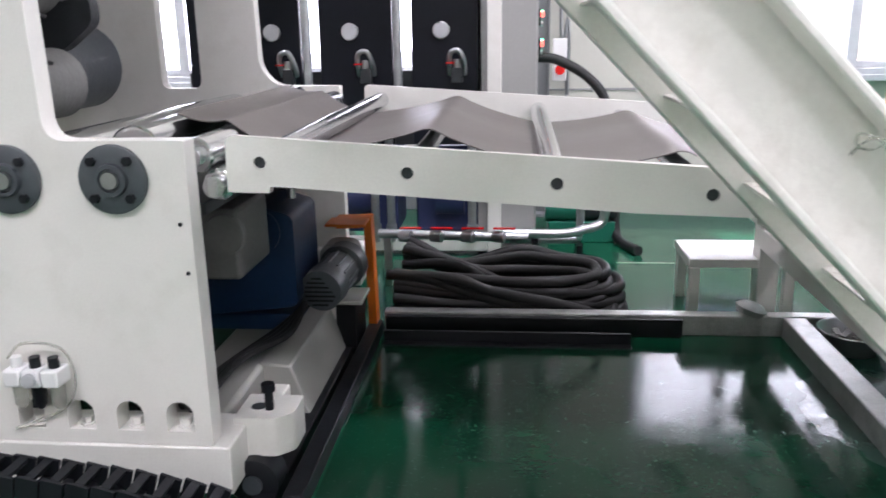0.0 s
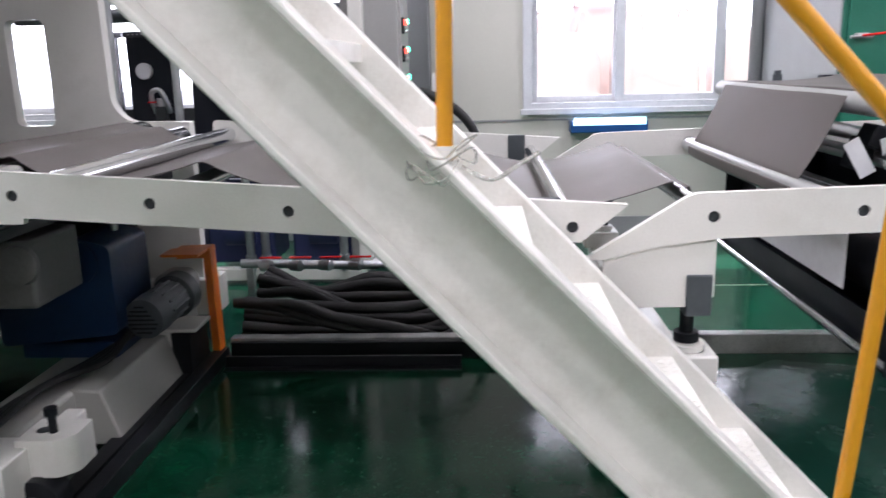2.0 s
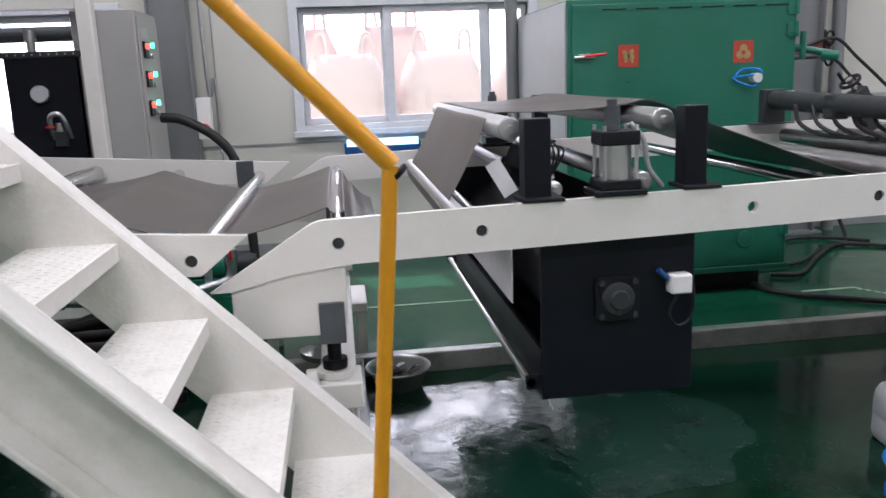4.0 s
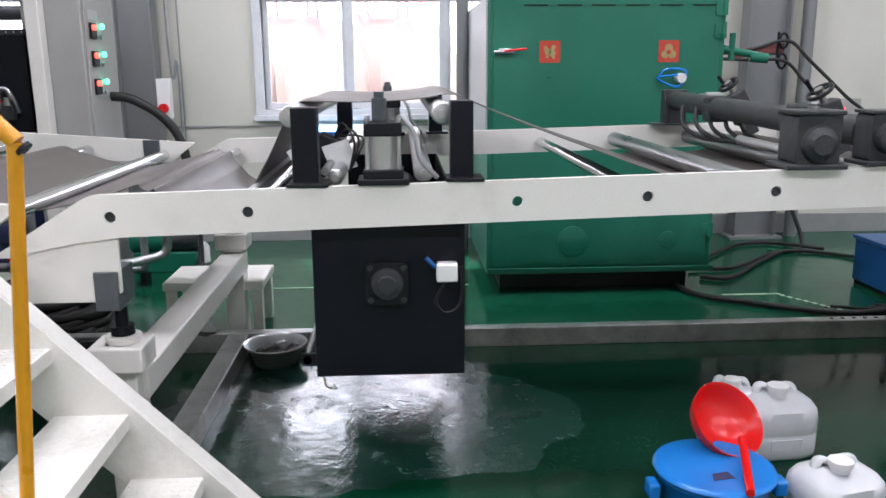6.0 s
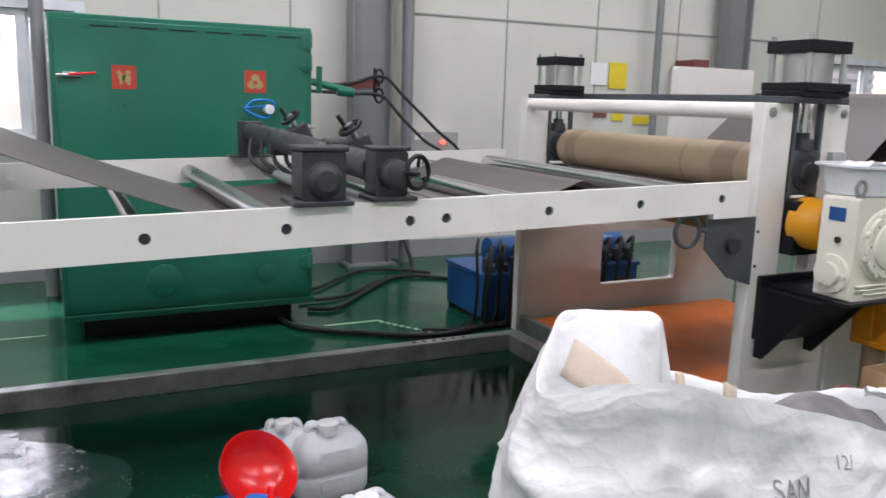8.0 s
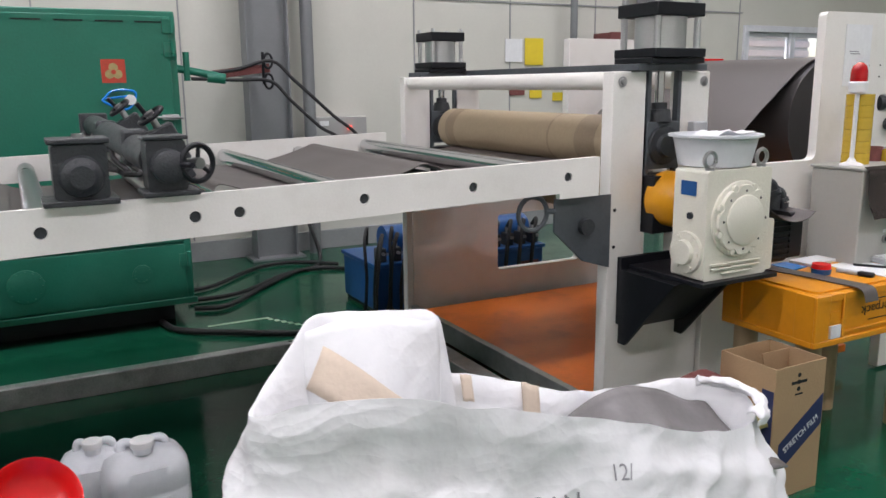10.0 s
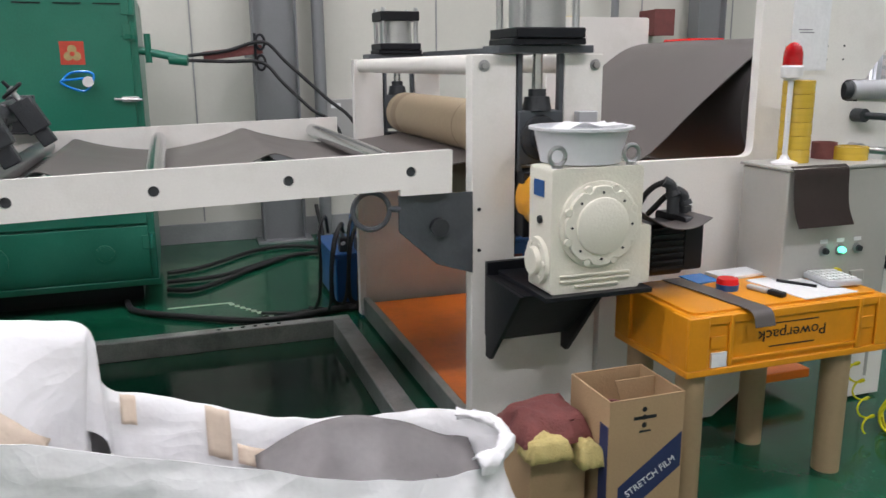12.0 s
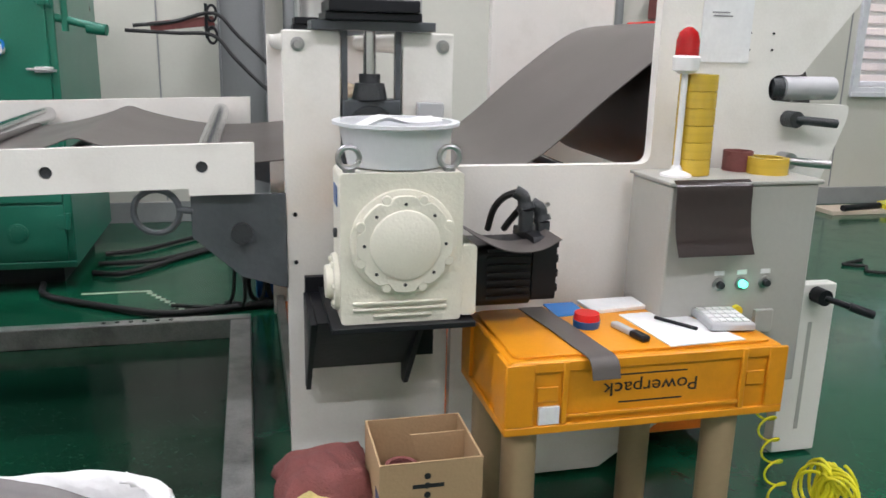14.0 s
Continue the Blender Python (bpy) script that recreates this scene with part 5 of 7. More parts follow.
part("bowl", lathe(bmesh.new(), (-1.345, 1.38, 0.0), (0, 0, 1), [(0, 0.08), (0.004, 0.10), (0.09, 0.135), (0.10, 0.152), (0.105, 0.150), (0.095, 0.130), (0.012, 0.098), (0.012, 0)], 36), ALU, bs, smooth=60)
sc = bmesh.new()
for k in range(22):
    a, r = rh.uniform(0, 6.28), rh.uniform(0.0, 0.09)
    c = Vector((-1.345 + r * math.cos(a), 1.38 + r * math.sin(a), rh.uniform(0.05, 0.085)))
    v = box(sc, -0.03, 0.03, -0.012, 0.012, -0.003, 0.003)
    mm = Matrix.Translation(c) @ Euler((rh.uniform(-0.6, 0.6), rh.uniform(-0.6, 0.6), rh.uniform(0, 3))).to_matrix().to_4x4()
    for q in v:
        q.co = mm @ q.co
part("scrap_chips", sc, SCRAP, bs, smooth=0)
ba = thing("wrapped_parts", (-1.75, 1.5, 0.1), "small grey wrapped lump lying on the floor rail", "scrap")
part("lump", lathe(bmesh.new(), (-1.74, 1.57, 0.1005), (0.3, 0, 1), [(0, 0.06), (0.03, 0.075), (0.05, 0.05), (0.06, 0.01)], 10), RAIL, ba)
bl = thing("insect_lamp", (-1.2, 4.15, 0.84), "blue insect trap lamp lit below the window", "lamp")
part("housing", B((-1.51, -0.92, 4.10, 4.245, 0.84, 0.93)), BLUE, bl, bevel=0.008)
part("lit_top", B((-1.49, -0.94, 4.085, 4.0995, 0.90, 0.955)), BLUEGLOW, bl, "pale blue lit strip")

# ---- drive and brush unit on the roller table ----
du = thing("edge_trim_unit", (0.6, 0.9, 1.06), "charcoal cast drive unit with cross tube and handwheels", "drive unit")
zb = bz(0.5) + 0.0635
part("base_plate", B((0.40, 0.585, -0.03, 0.12, bz(0.4) + 0.066, zb + 0.016)), CHARCOAL, du, bevel=0.004)
part("gear_housing", prism(rounded(rect(0.43, 0.563, zb + 0.0165, 1.243), 0.012), -0.015, 0.10), CHARCOAL, du, bevel=0.006)
part("housing_top", B((0.422, 0.571, -0.022, 0.107, 1.2435, 1.258)), CHARCOAL, du, bevel=0.004)
part("housing_cover", lathe(bmesh.new(), (0.497, -0.0155, 1.16), (0, -1, 0), [(0, 0.056), (0.014, 0.05), (0.022, 0.034), (0.03, 0.03), (0.03, 0)]), CHARCOAL, du)
part("vent_plug", C(((0.50, 0.04, 1.258), (0.50, 0.04, 1.268), 0.016)), STEEL, du)
part("base_plate", B((0.645, 0.795, -0.02, 0.11, bz(0.7) + 0.066, bz(0.72) + 0.08)), CHARCOAL, du, bevel=0.004)
part("bearing_stand", prism(rounded(rect(0.66, 0.765, 1.105, 1.245), 0.015), -0.005, 0.09), CHARCOAL, du, bevel=0.006)
part("stand_cap", B((0.655, 0.772, -0.01, 0.095, 1.2455, 1.256)), CHARCOAL, du, bevel=0.003)
part("bearing_boss", lathe(bmesh.new(), (0.715, -0.0055, 1.175), (0, -1, 0), [(0, 0.048), (0.03, 0.045), (0.04, 0.03), (0.04, 0)]), CHARCOAL, du)


def handwheel(c, n, r, parent):
    c, n = Vector(c), Vector(n).normalized()
    u, w = basis(n)
    bm = bmesh.new()
    tube(bm, [c + (u * math.cos(a) + w * math.sin(a)) * r for a in (i * math.pi / 14 for i in range(28))], 0.008, 8, closed=True)
    h = part("handwheel", bm, BLACK, parent, "black handwheel")
    for k in range(3):
        a = 2 * math.pi * k / 3 + 0.4
        part("spoke", C((tuple(c), tuple(c + (u * math.cos(a) + w * math.sin(a)) * r), 0.006), seg=8), BLACK, h)
    part("wheel_hub", C((tuple(c - n * 0.012), tuple(c + n * 0.014), 0.016)), STEEL, h)
    part("crank_knob", C((tuple(c + u * r), tuple(c + u * r + n * 0.05), 0.008), seg=10), BLACK, h)


handwheel((0.79, -0.02, 1.18), (0.45, -1, 0.0), 0.05, du)
part("wheel_shaft", C(((0.765, 0.03, 1.18), (0.787, -0.012, 1.18), 0.012)), STEEL, du)
part("cross_tube", C(((0.70, 0.0905, 1.185), (0.69, 1.80, 1.215), 0.048)), CHARCOAL, du, "long dark cross tube")
part("cross_shaft", C(((0.50, 0.1005, 1.12), (0.50, 0.55, 1.125), 0.016)), STEEL, du)
part("far_bracket", B((0.63, 0.75, 1.801, 1.86, 1.09, 1.27)), CHARCOAL, du, bevel=0.006)
part("far_foot", B((0.58, 0.80, 1.79, 1.90, bz(0.7) + 0.066, 1.0995)), CHARCOAL, du, bevel=0.004)
for top, foot in (((0.752, 0.49, 1.295), (0.854, 0.49, 1.082)), ((0.748, 1.28, 1.305), (0.871, 1.28, 1.084))):
    tv, fv = Vector(top), Vector(foot)
    ax = (tv - fv).normalized()
    side = Vector((ax.z, 0, -ax.x))
    bm = bmesh.new()
    for lo_, hi_, w, d in ((0.0, 0.30, 0.030, 0.025), (0.26, 0.82, 0.045, 0.035)):
        c0, c1 = fv.lerp(tv, lo_), fv.lerp(tv, hi_)
        vs = [bm.verts.new(c + side * sx * w + Vector((0, sy * d, 0))) for c in (c0, c1) for sx, sy in ((-1, -1), (1, -1), (1, 1), (-1, 1))]
        for q in ((3, 2, 1, 0), (4, 5, 6, 7), (0, 1, 5, 4), (1, 2, 6, 5), (2, 3, 7, 6), (3, 0, 4, 7)):
            bm.faces.new([vs[i] for i in q])
    part("slitter_arm", bm, CHARCOAL, du, "slanted cast slitter arm", bevel=0.006)
    part("arm_spindle", C((tuple(fv.lerp(tv, 0.82)), tuple(tv), 0.012)), STEEL, du)
    part("arm_clamp", B((tv.x - 0.10, tv.x - 0.02, tv.y - 0.045, tv.y + 0.045, 1.14, 1.255)), CHARCOAL, du, bevel=0.012)
    handwheel(top, ax + Vector((-0.25, -0.1, 0)), 0.042, du)
for k in range(5):
    part("hose", T([(0.62 + 0.03 * k, 1.5 - 0.1 * k, 1.2), (0.60 + 0.03 * k, 1.42 - 0.1 * k, 1.12), (0.64 + 0.03 * k, 1.3 - 0.1 * k, 1.07), (0.70, 1.1 - 0.05 * k, 1.07)], 0.010, 8), RUBBER, du)

# blue hydraulic units behind the stand
def power_pack(x0, x1, y0, y1, label):
    b = thing("hydraulic_pack", ((x0 + x1) / 2, (y0 + y1) / 2, 0), label, "hydraulic pack", "hydraulic packs")
    part("tank", B((x0, x1, y0, y1, 0.03, 0.30)), BLUE, b, bevel=0.01)
    part("tank_lid", B((x0 - 0.012, x1 + 0.012, y0 - 0.012, y1 + 0.012, 0.3005, 0.325)), BLUE, b, bevel=0.004)
    for fx in (x0 + 0.02, x1 - 0.06):
        part("foot", B((fx, fx + 0.04, y0, y1, 0, 0.0295)), BLACK, b)
    part("rust_plate", B((x0 + 0.22, x0 + 0.36, y0 - 0.003, y0 - 0.0005, 0.12, 0.22)), CLOTH, b, "small dark red plate")
    cx, cy = (x0 + x1) / 2, (y0 + y1) / 2
    part("pump_motor", C(((cx - 0.1, cy, 0.42), (cx + 0.16, cy, 0.42), 0.09)), BLUE, b)
    for k in range(4):
        xx = x0 + 0.06 + k * 0.1
        v = part("valve", B((xx - 0.025, xx + 0.025, y0 + 0.04, y0 + 0.12, 0.3255, 0.41)), CHARCOAL, b, bevel=0.004)
        part("fitting", C(((xx, y0 + 0.08, 0.41), (xx, y0 + 0.08, 0.45), 0.014), ((xx, y0 + 0.04, 0.38), (xx - 0.02, y0 - 0.02, 0.39), 0.01)), STEEL, v)
        part("hose", T([(xx, y0 + 0.08, 0.45), (xx - 0.02, y0 + 0.0, 0.50), (xx - 0.08, y0 - 0.06, 0.40), (xx - 0.10, y0 - 0.06, 0.15), (xx - 0.05, y0 - 0.02, 0.025), (xx + 0.2, y0 - 0.06, 0.02)], 0.013, 8), RUBBER, b)


power_pack(2.20, 2.72, 2.05, 2.60, "blue hydraulic power pack with valves and black hoses")
hr = random.Random(12)
hb = thing("hose_bundle", (2.35, 2.1, 0), "tangle of black hydraulic hoses round the blue power pack", "hoses")
for k in range(6):
    x, y, h = 2.18 + 0.085 * k, 1.99 + hr.uniform(-0.03, 0.03), hr.uniform(0.42, 0.62)
    part("hose", T([(x, y + 0.16, 0.44), (x - 0.03, y + 0.08, h), (x - 0.08, y, h - 0.08), (x - 0.10 + hr.uniform(-0.04, 0.04), y - 0.03, 0.22), (x - 0.14, y - 0.02, 0.03), (x - 0.35 + hr.uniform(-0.1, 0.1), y + 0.05, 0.018)], 0.010, 8), RUBBER, hb)
power_pack(3.05, 3.45, 2.1, 2.5, "blue hydraulic power pack seen behind the winder")
solo("steel_box", B((3.1, 3.5, 2.75, 2.9, 0.0, 0.58)), GREEN, "green steel box standing behind the winder", "box", bevel=0.006)

# cables on the floor
for k, (pts, r) in enumerate((
        (((1.02, 2.55, 0.02), (1.08, 2.33, 0.02), (1.35, 2.12, 0.02), (1.74, 1.9, 0.02), (2.1, 1.95, 0.02), (2.25, 1.98, 0.02)), 0.018),
        (((1.25, 2.75, 0.02), (1.45, 2.72, 0.02), (1.8, 3.1, 0.02), (2.1, 3.4, 0.02), (2.4, 3.65, 0.02), (2.42, 3.95, 0.3)), 0.016),
        (((1.25, 2.95, 0.02), (1.6, 3.0, 0.02), (2.0, 3.35, 0.02), (2.3, 3.45, 0.02), (2.6, 3.2, 0.02), (2.6, 2.66, 0.1)), 0.014),
        (((1.25, 3.2, 0.02), (1.5, 3.3, 0.02), (1.9, 3.7, 0.02), (2.2, 3.75, 0.02), (2.5, 3.5, 0.02)), 0.014))):
    solo("floor_cable", T(pts, r, 10), RUBBER, "black rubber cable running over the green floor", "cable", group="floor cables")

# cable hanger beside the column
ch = thing("cable_hanger", (1.8, 3.5, 1.0), "rusty steel arm with black cables looped over hooks", "cable hanger")
part("arm", at_pose(B((-0.2, 0.2, -0.012, 0.012, -0.03, 0.03)), pose(1.80, 3.4, 1.49, 0, -7, 0)), CLOTH, ch, "rusty flat arm", bevel=0.003)
part("brace", B((1.93, 2.0, 3.41, 3.999, 1.46, 1.50)), STEELGREY, ch)
for z in (1.56, 1.42):
    ring = bmesh.new()
    tube(ring, [(1.985 + 0.03 * math.cos(a), 3.38, z + 0.05 * math.sin(a)) for a in (i * math.pi / 10 for i in range(20))], 0.009, 8, closed=True)
    part("hook", ring, BLACK, ch)
part("hook_bar", C(((1.95, 3.385, 1.40), (1.95, 3.385, 1.62), 0.01)), BLACK, ch)
part("cable", T([(1.50, 3.36, 1.47), (1.75, 3.36, 1.50), (2.0, 3.35, 1.56), (2.15, 3.3, 1.42), (2.4, 3.25, 1.18), (2.6, 3.2, 0.98), (2.68, 3.2, 0.55)], 0.012, 8, 5), RUBBER, ch)
part("cable", T([(1.45, 3.36, 1.44), (1.75, 3.36, 1.43), (1.99, 3.35, 1.42), (2.12, 3.3, 1.28), (2.3, 3.25, 1.1), (2.48, 3.2, 0.95), (2.55, 3.2, 0.5)], 0.012, 8, 5), RUBBER, ch)
jb = thing("junction_box", (2.8, 4.2, 0.9), "grey wall junction box with a red lamp", "junction box")
part("box", B((2.56, 3.02, 4.10, 4.249, 0.78, 1.13)), LIGHTGREY, jb, bevel=0.006)
part("tag", B((2.60, 2.68, 4.097, 4.0995, 1.06, 1.10)), PAPER, jb)
part("red_lamp", C(((2.86, 4.0995, 1.04), (2.86, 4.07, 1.04), 0.018)), REDGLOW, jb)

# things along the far wall
for xa, xb, za, zb2, m, lab in ((4.50, 4.69, 1.59, 1.80, PAPER, "pale blue-white notice on the wall"), (4.72, 4.93, 1.56, 1.81, YELLOWPAPER, "yellow notice taped on the wall"),
                               (4.78, 4.92, 1.25, 1.42, YELLOWPAPER, "small yellow notice on the wall"), (4.55, 4.72, 1.28, 1.40, CLOTH, "dark red label on the wall"),
                               (5.05, 5.26, 1.22, 1.30, YELLOWPAPER, "yellow strip notice low on the wall")):
    solo("wall_notice", B((xa, xb, 4.236, 4.242, za, zb2)), m, lab, "notice", group="wall notices")
rb = thing("red_hose_box", (5.6, 4.0, 1.756), "small dark red box fixed to the wall", "box")
part("body", B((5.5, 5.7, 3.95, 4.2, 1.64, 1.86)), CLOTH, rb, bevel=0.006)
part("lid", B((5.495, 5.705, 3.935, 3.9495, 1.635, 1.865)), CLOTH, rb, bevel=0.004)
part("wall_bracket", B((5.56, 5.64, 4.2005, 4.2495, 1.68, 1.82)), CHARCOAL, rb)
rp = thing("red_cover", (4.7, 2.6, 1.4), "red cover strip along the top roller of the winder", "cover")
part("strip", B((4.08, 4.30, 1.40, 1.66, 1.505, 1.525)), RED, rp, bevel=0.006)
part("stay", B((4.10, 4.127, 1.60, 1.7995, 1.45, 1.5045)), CHARCOAL, rp)
tp = thing("yellow_tool", (7.0, 3.0, 0), "yellow and black tool lying on a board by the wall", "tool")
part("board", B((7.2, 8.1, 3.72, 4.0, 0.0, 0.04)), KRAFT, tp, bevel=0.004)
part("tool_bar", C(((7.3, 3.72, 0.065), (7.75, 3.80, 0.065), 0.028)), BLACK, tp)
part("tool_head", prism(rounded([(7.75, 3.72), (8.15, 3.85), (8.45, 3.98), (8.2, 4.0), (7.8, 3.90)], 0.03), 0.041, 0.085, axis="z"), YCOIL, tp, bevel=0.01)
solo("floor_cable", T([(6.3, 2.3, 0.012), (6.08, 2.22, 0.012), (6.20, 2.15, 0.012), (6.13, 2.02, 0.012), (6.5, 1.98, 0.012), (7.0, 2.29, 0.012), (8.0, 3.1, 0.012), (8.75, 3.72, 0.012), (8.9, 4.2, 0.05)], 0.011, 8), RUBBER,
     "thin black cable snaking over the floor to the wall", "cable", group="floor cables")

# coil of yellow air hose
yc = thing("coiled_air_hose", (3.95, -0.3, 0), "coiled yellow plastic air hose on the floor", "air hose")
coil = []
for i in range(300):
    t = i / 299
    a = t * 17 * 2 * math.pi
    coil.append((3.86 + 0.13 * t + 0.03 * math.cos(a * 0.9 + 1) + 0.03 * math.sin(7 * t), -0.34 + (0.055 + 0.014 * math.sin(11 * t)) * math.sin(a) + 0.05 * math.sin(9 * t), 0.075 + (0.058 + 0.010 * math.sin(13 * t)) * math.cos(a)))
part("coil", tube(bmesh.new(), coil, 0.0055, 7), YCOIL, yc)
part("riser", tube(bmesh.new(), [(3.80 + 0.035 * math.cos(a) - 0.004 * a * 0.3, -0.10 - 0.01 * a * 0.6, 0.36 - a * 0.009 + 0.02 * math.sin(a)) for a in (i * math.pi / 7 for i in range(80))], 0.004, 6), YCOIL, yc)

# ---- bucket, scoop and canisters ----
bu = thing("plastic_bucket", (0.20, -0.14, 0), "blue plastic bucket with a lid", "bucket")
part("pail", lathe(bmesh.new(), (0.205, -0.13, 0), (0, 0, 1), [(0, 0.13), (0.006, 0.14), (0.17, 0.165), (0.175, 0.172), (0.185, 0.172), (0.188, 0.16), (0.02, 0.13), (0.02, 0)], 48), BLUEPL, bu, smooth=60)
lid = bmesh.new()
lathe(lid, (0.205, -0.13, 0.1885), (0, 0, 1), [(0, 0.178), (0.006, 0.182), (0.014, 0.178), (0.016, 0.165), (0.012, 0.15), (0.012, 0)], 48)
part("lid", lid, BLUEPL, bu, smooth=60)
part("lid_opening", prism([(0.17, -0.22), (0.24, -0.21), (0.23, -0.17), (0.18, -0.18)], 0.2008, 0.2016, axis="z"), NAVY, bu)
part("ear", B((-0.005, 0.03, -0.18, -0.12, 0.12, 0.17)), BLUEPL, bu, bevel=0.008)
part("ear", B((0.375, 0.415, -0.19, -0.13, 0.12, 0.17)), BLUEPL, bu, bevel=0.008)
so = thing("plastic_scoop", (0.28, -0.03, 0.2), "red plastic ladle lying on the bucket lid", "scoop")
sdir = Vector((0.25, -0.60, 0.62)).normalized()
sb = bmesh.new()
lathe(sb, Vector((0.295, 0.03, 0.268)) - sdir * 0.06, sdir, [(0, 0.04), (0.012, 0.085), (0.045, 0.115), (0.085, 0.126), (0.088, 0.126), (0.085, 0.121), (0.045, 0.109), (0.016, 0.08), (0.008, 0)], 40)
part("bowl", sb, RED, so, smooth=60)
hd2 = bmesh.new()
tube(hd2, smooth_path([(0.325, -0.045, 0.245), (0.31, -0.10, 0.232), (0.275, -0.2, 0.226), (0.235, -0.32, 0.215)], 5), 0.013, 10)
part("handle", hd2, RED, so, smooth=60)


def canister(x, y, s, lie=0.0, tilt=0.0):
    """A square plastic jug with rounded shoulders, a moulded grip and a screw cap."""
    c = thing("plastic_canister", (0, 0, 0), "white translucent plastic canister with a screw cap on the floor", "canister", "white canisters")
    bm = bmesh.new()
    prof = [(0.0, 0.86), (0.012, 0.95), (0.03, 1.0), (0.10, 1.0), (0.105, 0.975), (0.112, 1.0), (0.165, 1.0), (0.20, 0.96), (0.225, 0.84), (0.24, 0.62), (0.245, 0.34)]
    n = 48
    rings = []
    for z, k in prof:
        ring = []
        for i in range(n):
            a = 2 * math.pi * i / n
            ca, sa = math.cos(a), math.sin(a)
            ring.append(bm.verts.new((0.115 * k * math.copysign(abs(ca) ** 0.5, ca), 0.085 * k * math.copysign(abs(sa) ** 0.5, sa), z - (0.03 * (1 - abs(ca)) if z > 0.21 and sa < 0 else 0))))
        rings.append(ring)
    for ra, rb in zip(rings, rings[1:]):
        for i in range(n):
            bm.faces.new((ra[i], ra[(i + 1) % n], rb[(i + 1) % n], rb[i]))
    bm.faces.new(rings[0][::-1]), bm.faces.new(rings[-1])
    part("jug", bm, JUG, c, smooth=60)
    part("grip", T([(-0.055, 0.02, 0.225), (-0.045, 0.02, 0.268), (-0.01, 0.02, 0.255), (0.05, 0.02, 0.262), (0.07, 0.02, 0.225)], 0.014, 10), JUG, c)
    part("neck", C(((0.0, -0.01, 0.235), (0.0, -0.01, 0.26), 0.026)), JUG, c)
    part("cap", lathe(bmesh.new(), (0, -0.01, 0.258), (0, 0, 1), [(0, 0.031), (0.003, 0.032), (0.022, 0.032), (0.025, 0.028)], 24), WHITEPL, c)
    part("moulded_panel", B((-0.05, 0.05, -0.0868, -0.0845, 0.05, 0.095)), JUG, c, bevel=0.003)
    c.matrix_basis = pose(x, y, 0, 0, 0, lie) @ Matrix.Diagonal((*s, 1))
    return c


canister(0.618, 0.345, (1.2, 1.2, 0.93), 4)
canister(0.475, 0.40, (0.95, 1.0, 0.95), -6)
canister(0.58, -0.15, (1.15, 1.15, 0.80), 12)

# ---- nip roll stand ----
nip = thing("nip_roll_stand", (2.5, 0.95, 0), "white steel nip roll stand with a tan rubber roll", "roll stand")
for ya, yb in ((0.04, 0.10), (1.80, 1.86)):
    o = [(2.287, 0.02), (2.289, 1.425), (2.445, 1.425), (2.445, 0.66), (2.62, 0.66), (2.62, 1.425), (2.767, 1.425), (2.767, 0.02)]
    part("side_plate", prism(o, ya, yb), WHITE, nip, bevel=0.004)
    for x in (2.33, 2.735):
        part("tie_bolt", lathe(bmesh.new(), (x, ya - 0.0005 if ya < 1 else yb + 0.0005, 1.388), (0, -1 if ya < 1 else 1, 0), [(0, 0.019), (0.004, 0.019), (0.005, 0.012), (0.012, 0.011)], 16), STEEL, nip)
    part("cap_plate", B((2.365, 2.705, ya - 0.045, yb + 0.045, 1.427, 1.452)), GREYMETAL, nip, "dark steel cap plate", bevel=0.003)
    part("bearing_block", B((2.449, 2.616, ya - 0.01, yb + 0.02, 1.06, 1.24)), GREYMETAL, nip, bevel=0.006)
    part("bearing_ring", lathe(bmesh.new(), (2.53, ya - 0.011, 1.15), (0, -1, 0), [(0, 0.075), (0.012, 0.072), (0.014, 0.045), (0.03, 0.04)]), CHARCOAL, nip)
    part("clevis", C(((2.53, ya + 0.02, 1.24), (2.53, ya + 0.02, 1.285), 0.05, 0.042), ((2.53, ya + 0.02, 1.285), (2.53, ya + 0.02, 1.31), 0.03)), CHARCOAL, nip)
    part("piston_rod", C(((2.53, ya + 0.02, 1.31), (2.53, ya + 0.02, 1.426), 0.018)), CHROME, nip)
    for x in (2.457, 2.607):
        part("guide_bar", B((x - 0.008, x + 0.008, ya - 0.006, ya + 0.02, 0.98, 1.426)), GREYMETAL, nip)
    part("lower_bearing", B((2.449, 2.616, ya - 0.06, yb - 0.005, 0.82, 1.04)), BLACK, nip, bevel=0.004)
    u = cylinder_unit((2.53, (ya + yb) / 2, 1.4525), "large air cylinder with clear tie rods standing on the roll stand", 2.1 if ya < 1 else 1.9, 1.2, 0.062)
    if ya < 1:
        part("lubricator", B((2.66, 2.735, ya - 0.035, ya - 0.0005, 1.165, 1.235)), GREYPL, nip, "clear grey regulator box", bevel=0.005)
        for z in (0.916, 0.775):
            part("set_screw", bolts(bmesh.new(), [(2.313, ya - 0.0004, z)], (0, -1, 0), 0.0065, 0.003, 10), BLACK, nip)
part("tie_bar", B((2.655, 2.70, 0.146, 1.754, 1.428, 1.462)), GREYMETAL, nip, "flat grey tie bar", bevel=0.003)
for x in (2.335, 2.735):
    part("tie_tube", C(((x, 0.101, 1.392), (x, 1.799, 1.392), 0.034)), WHITE, nip)
rl = part("upper_roll", lathe(bmesh.new(), (2.53, 0.115, 1.15), (0, 1, 0), [(0, 0.04), (0.05, 0.04), (0.051, 0.095), (0.06, 0.105), (1.55, 0.105), (1.56, 0.095), (1.561, 0.04), (1.66, 0.04)], 40), TANROLL, nip, "tan rubber covered roll, worn dark at one end")
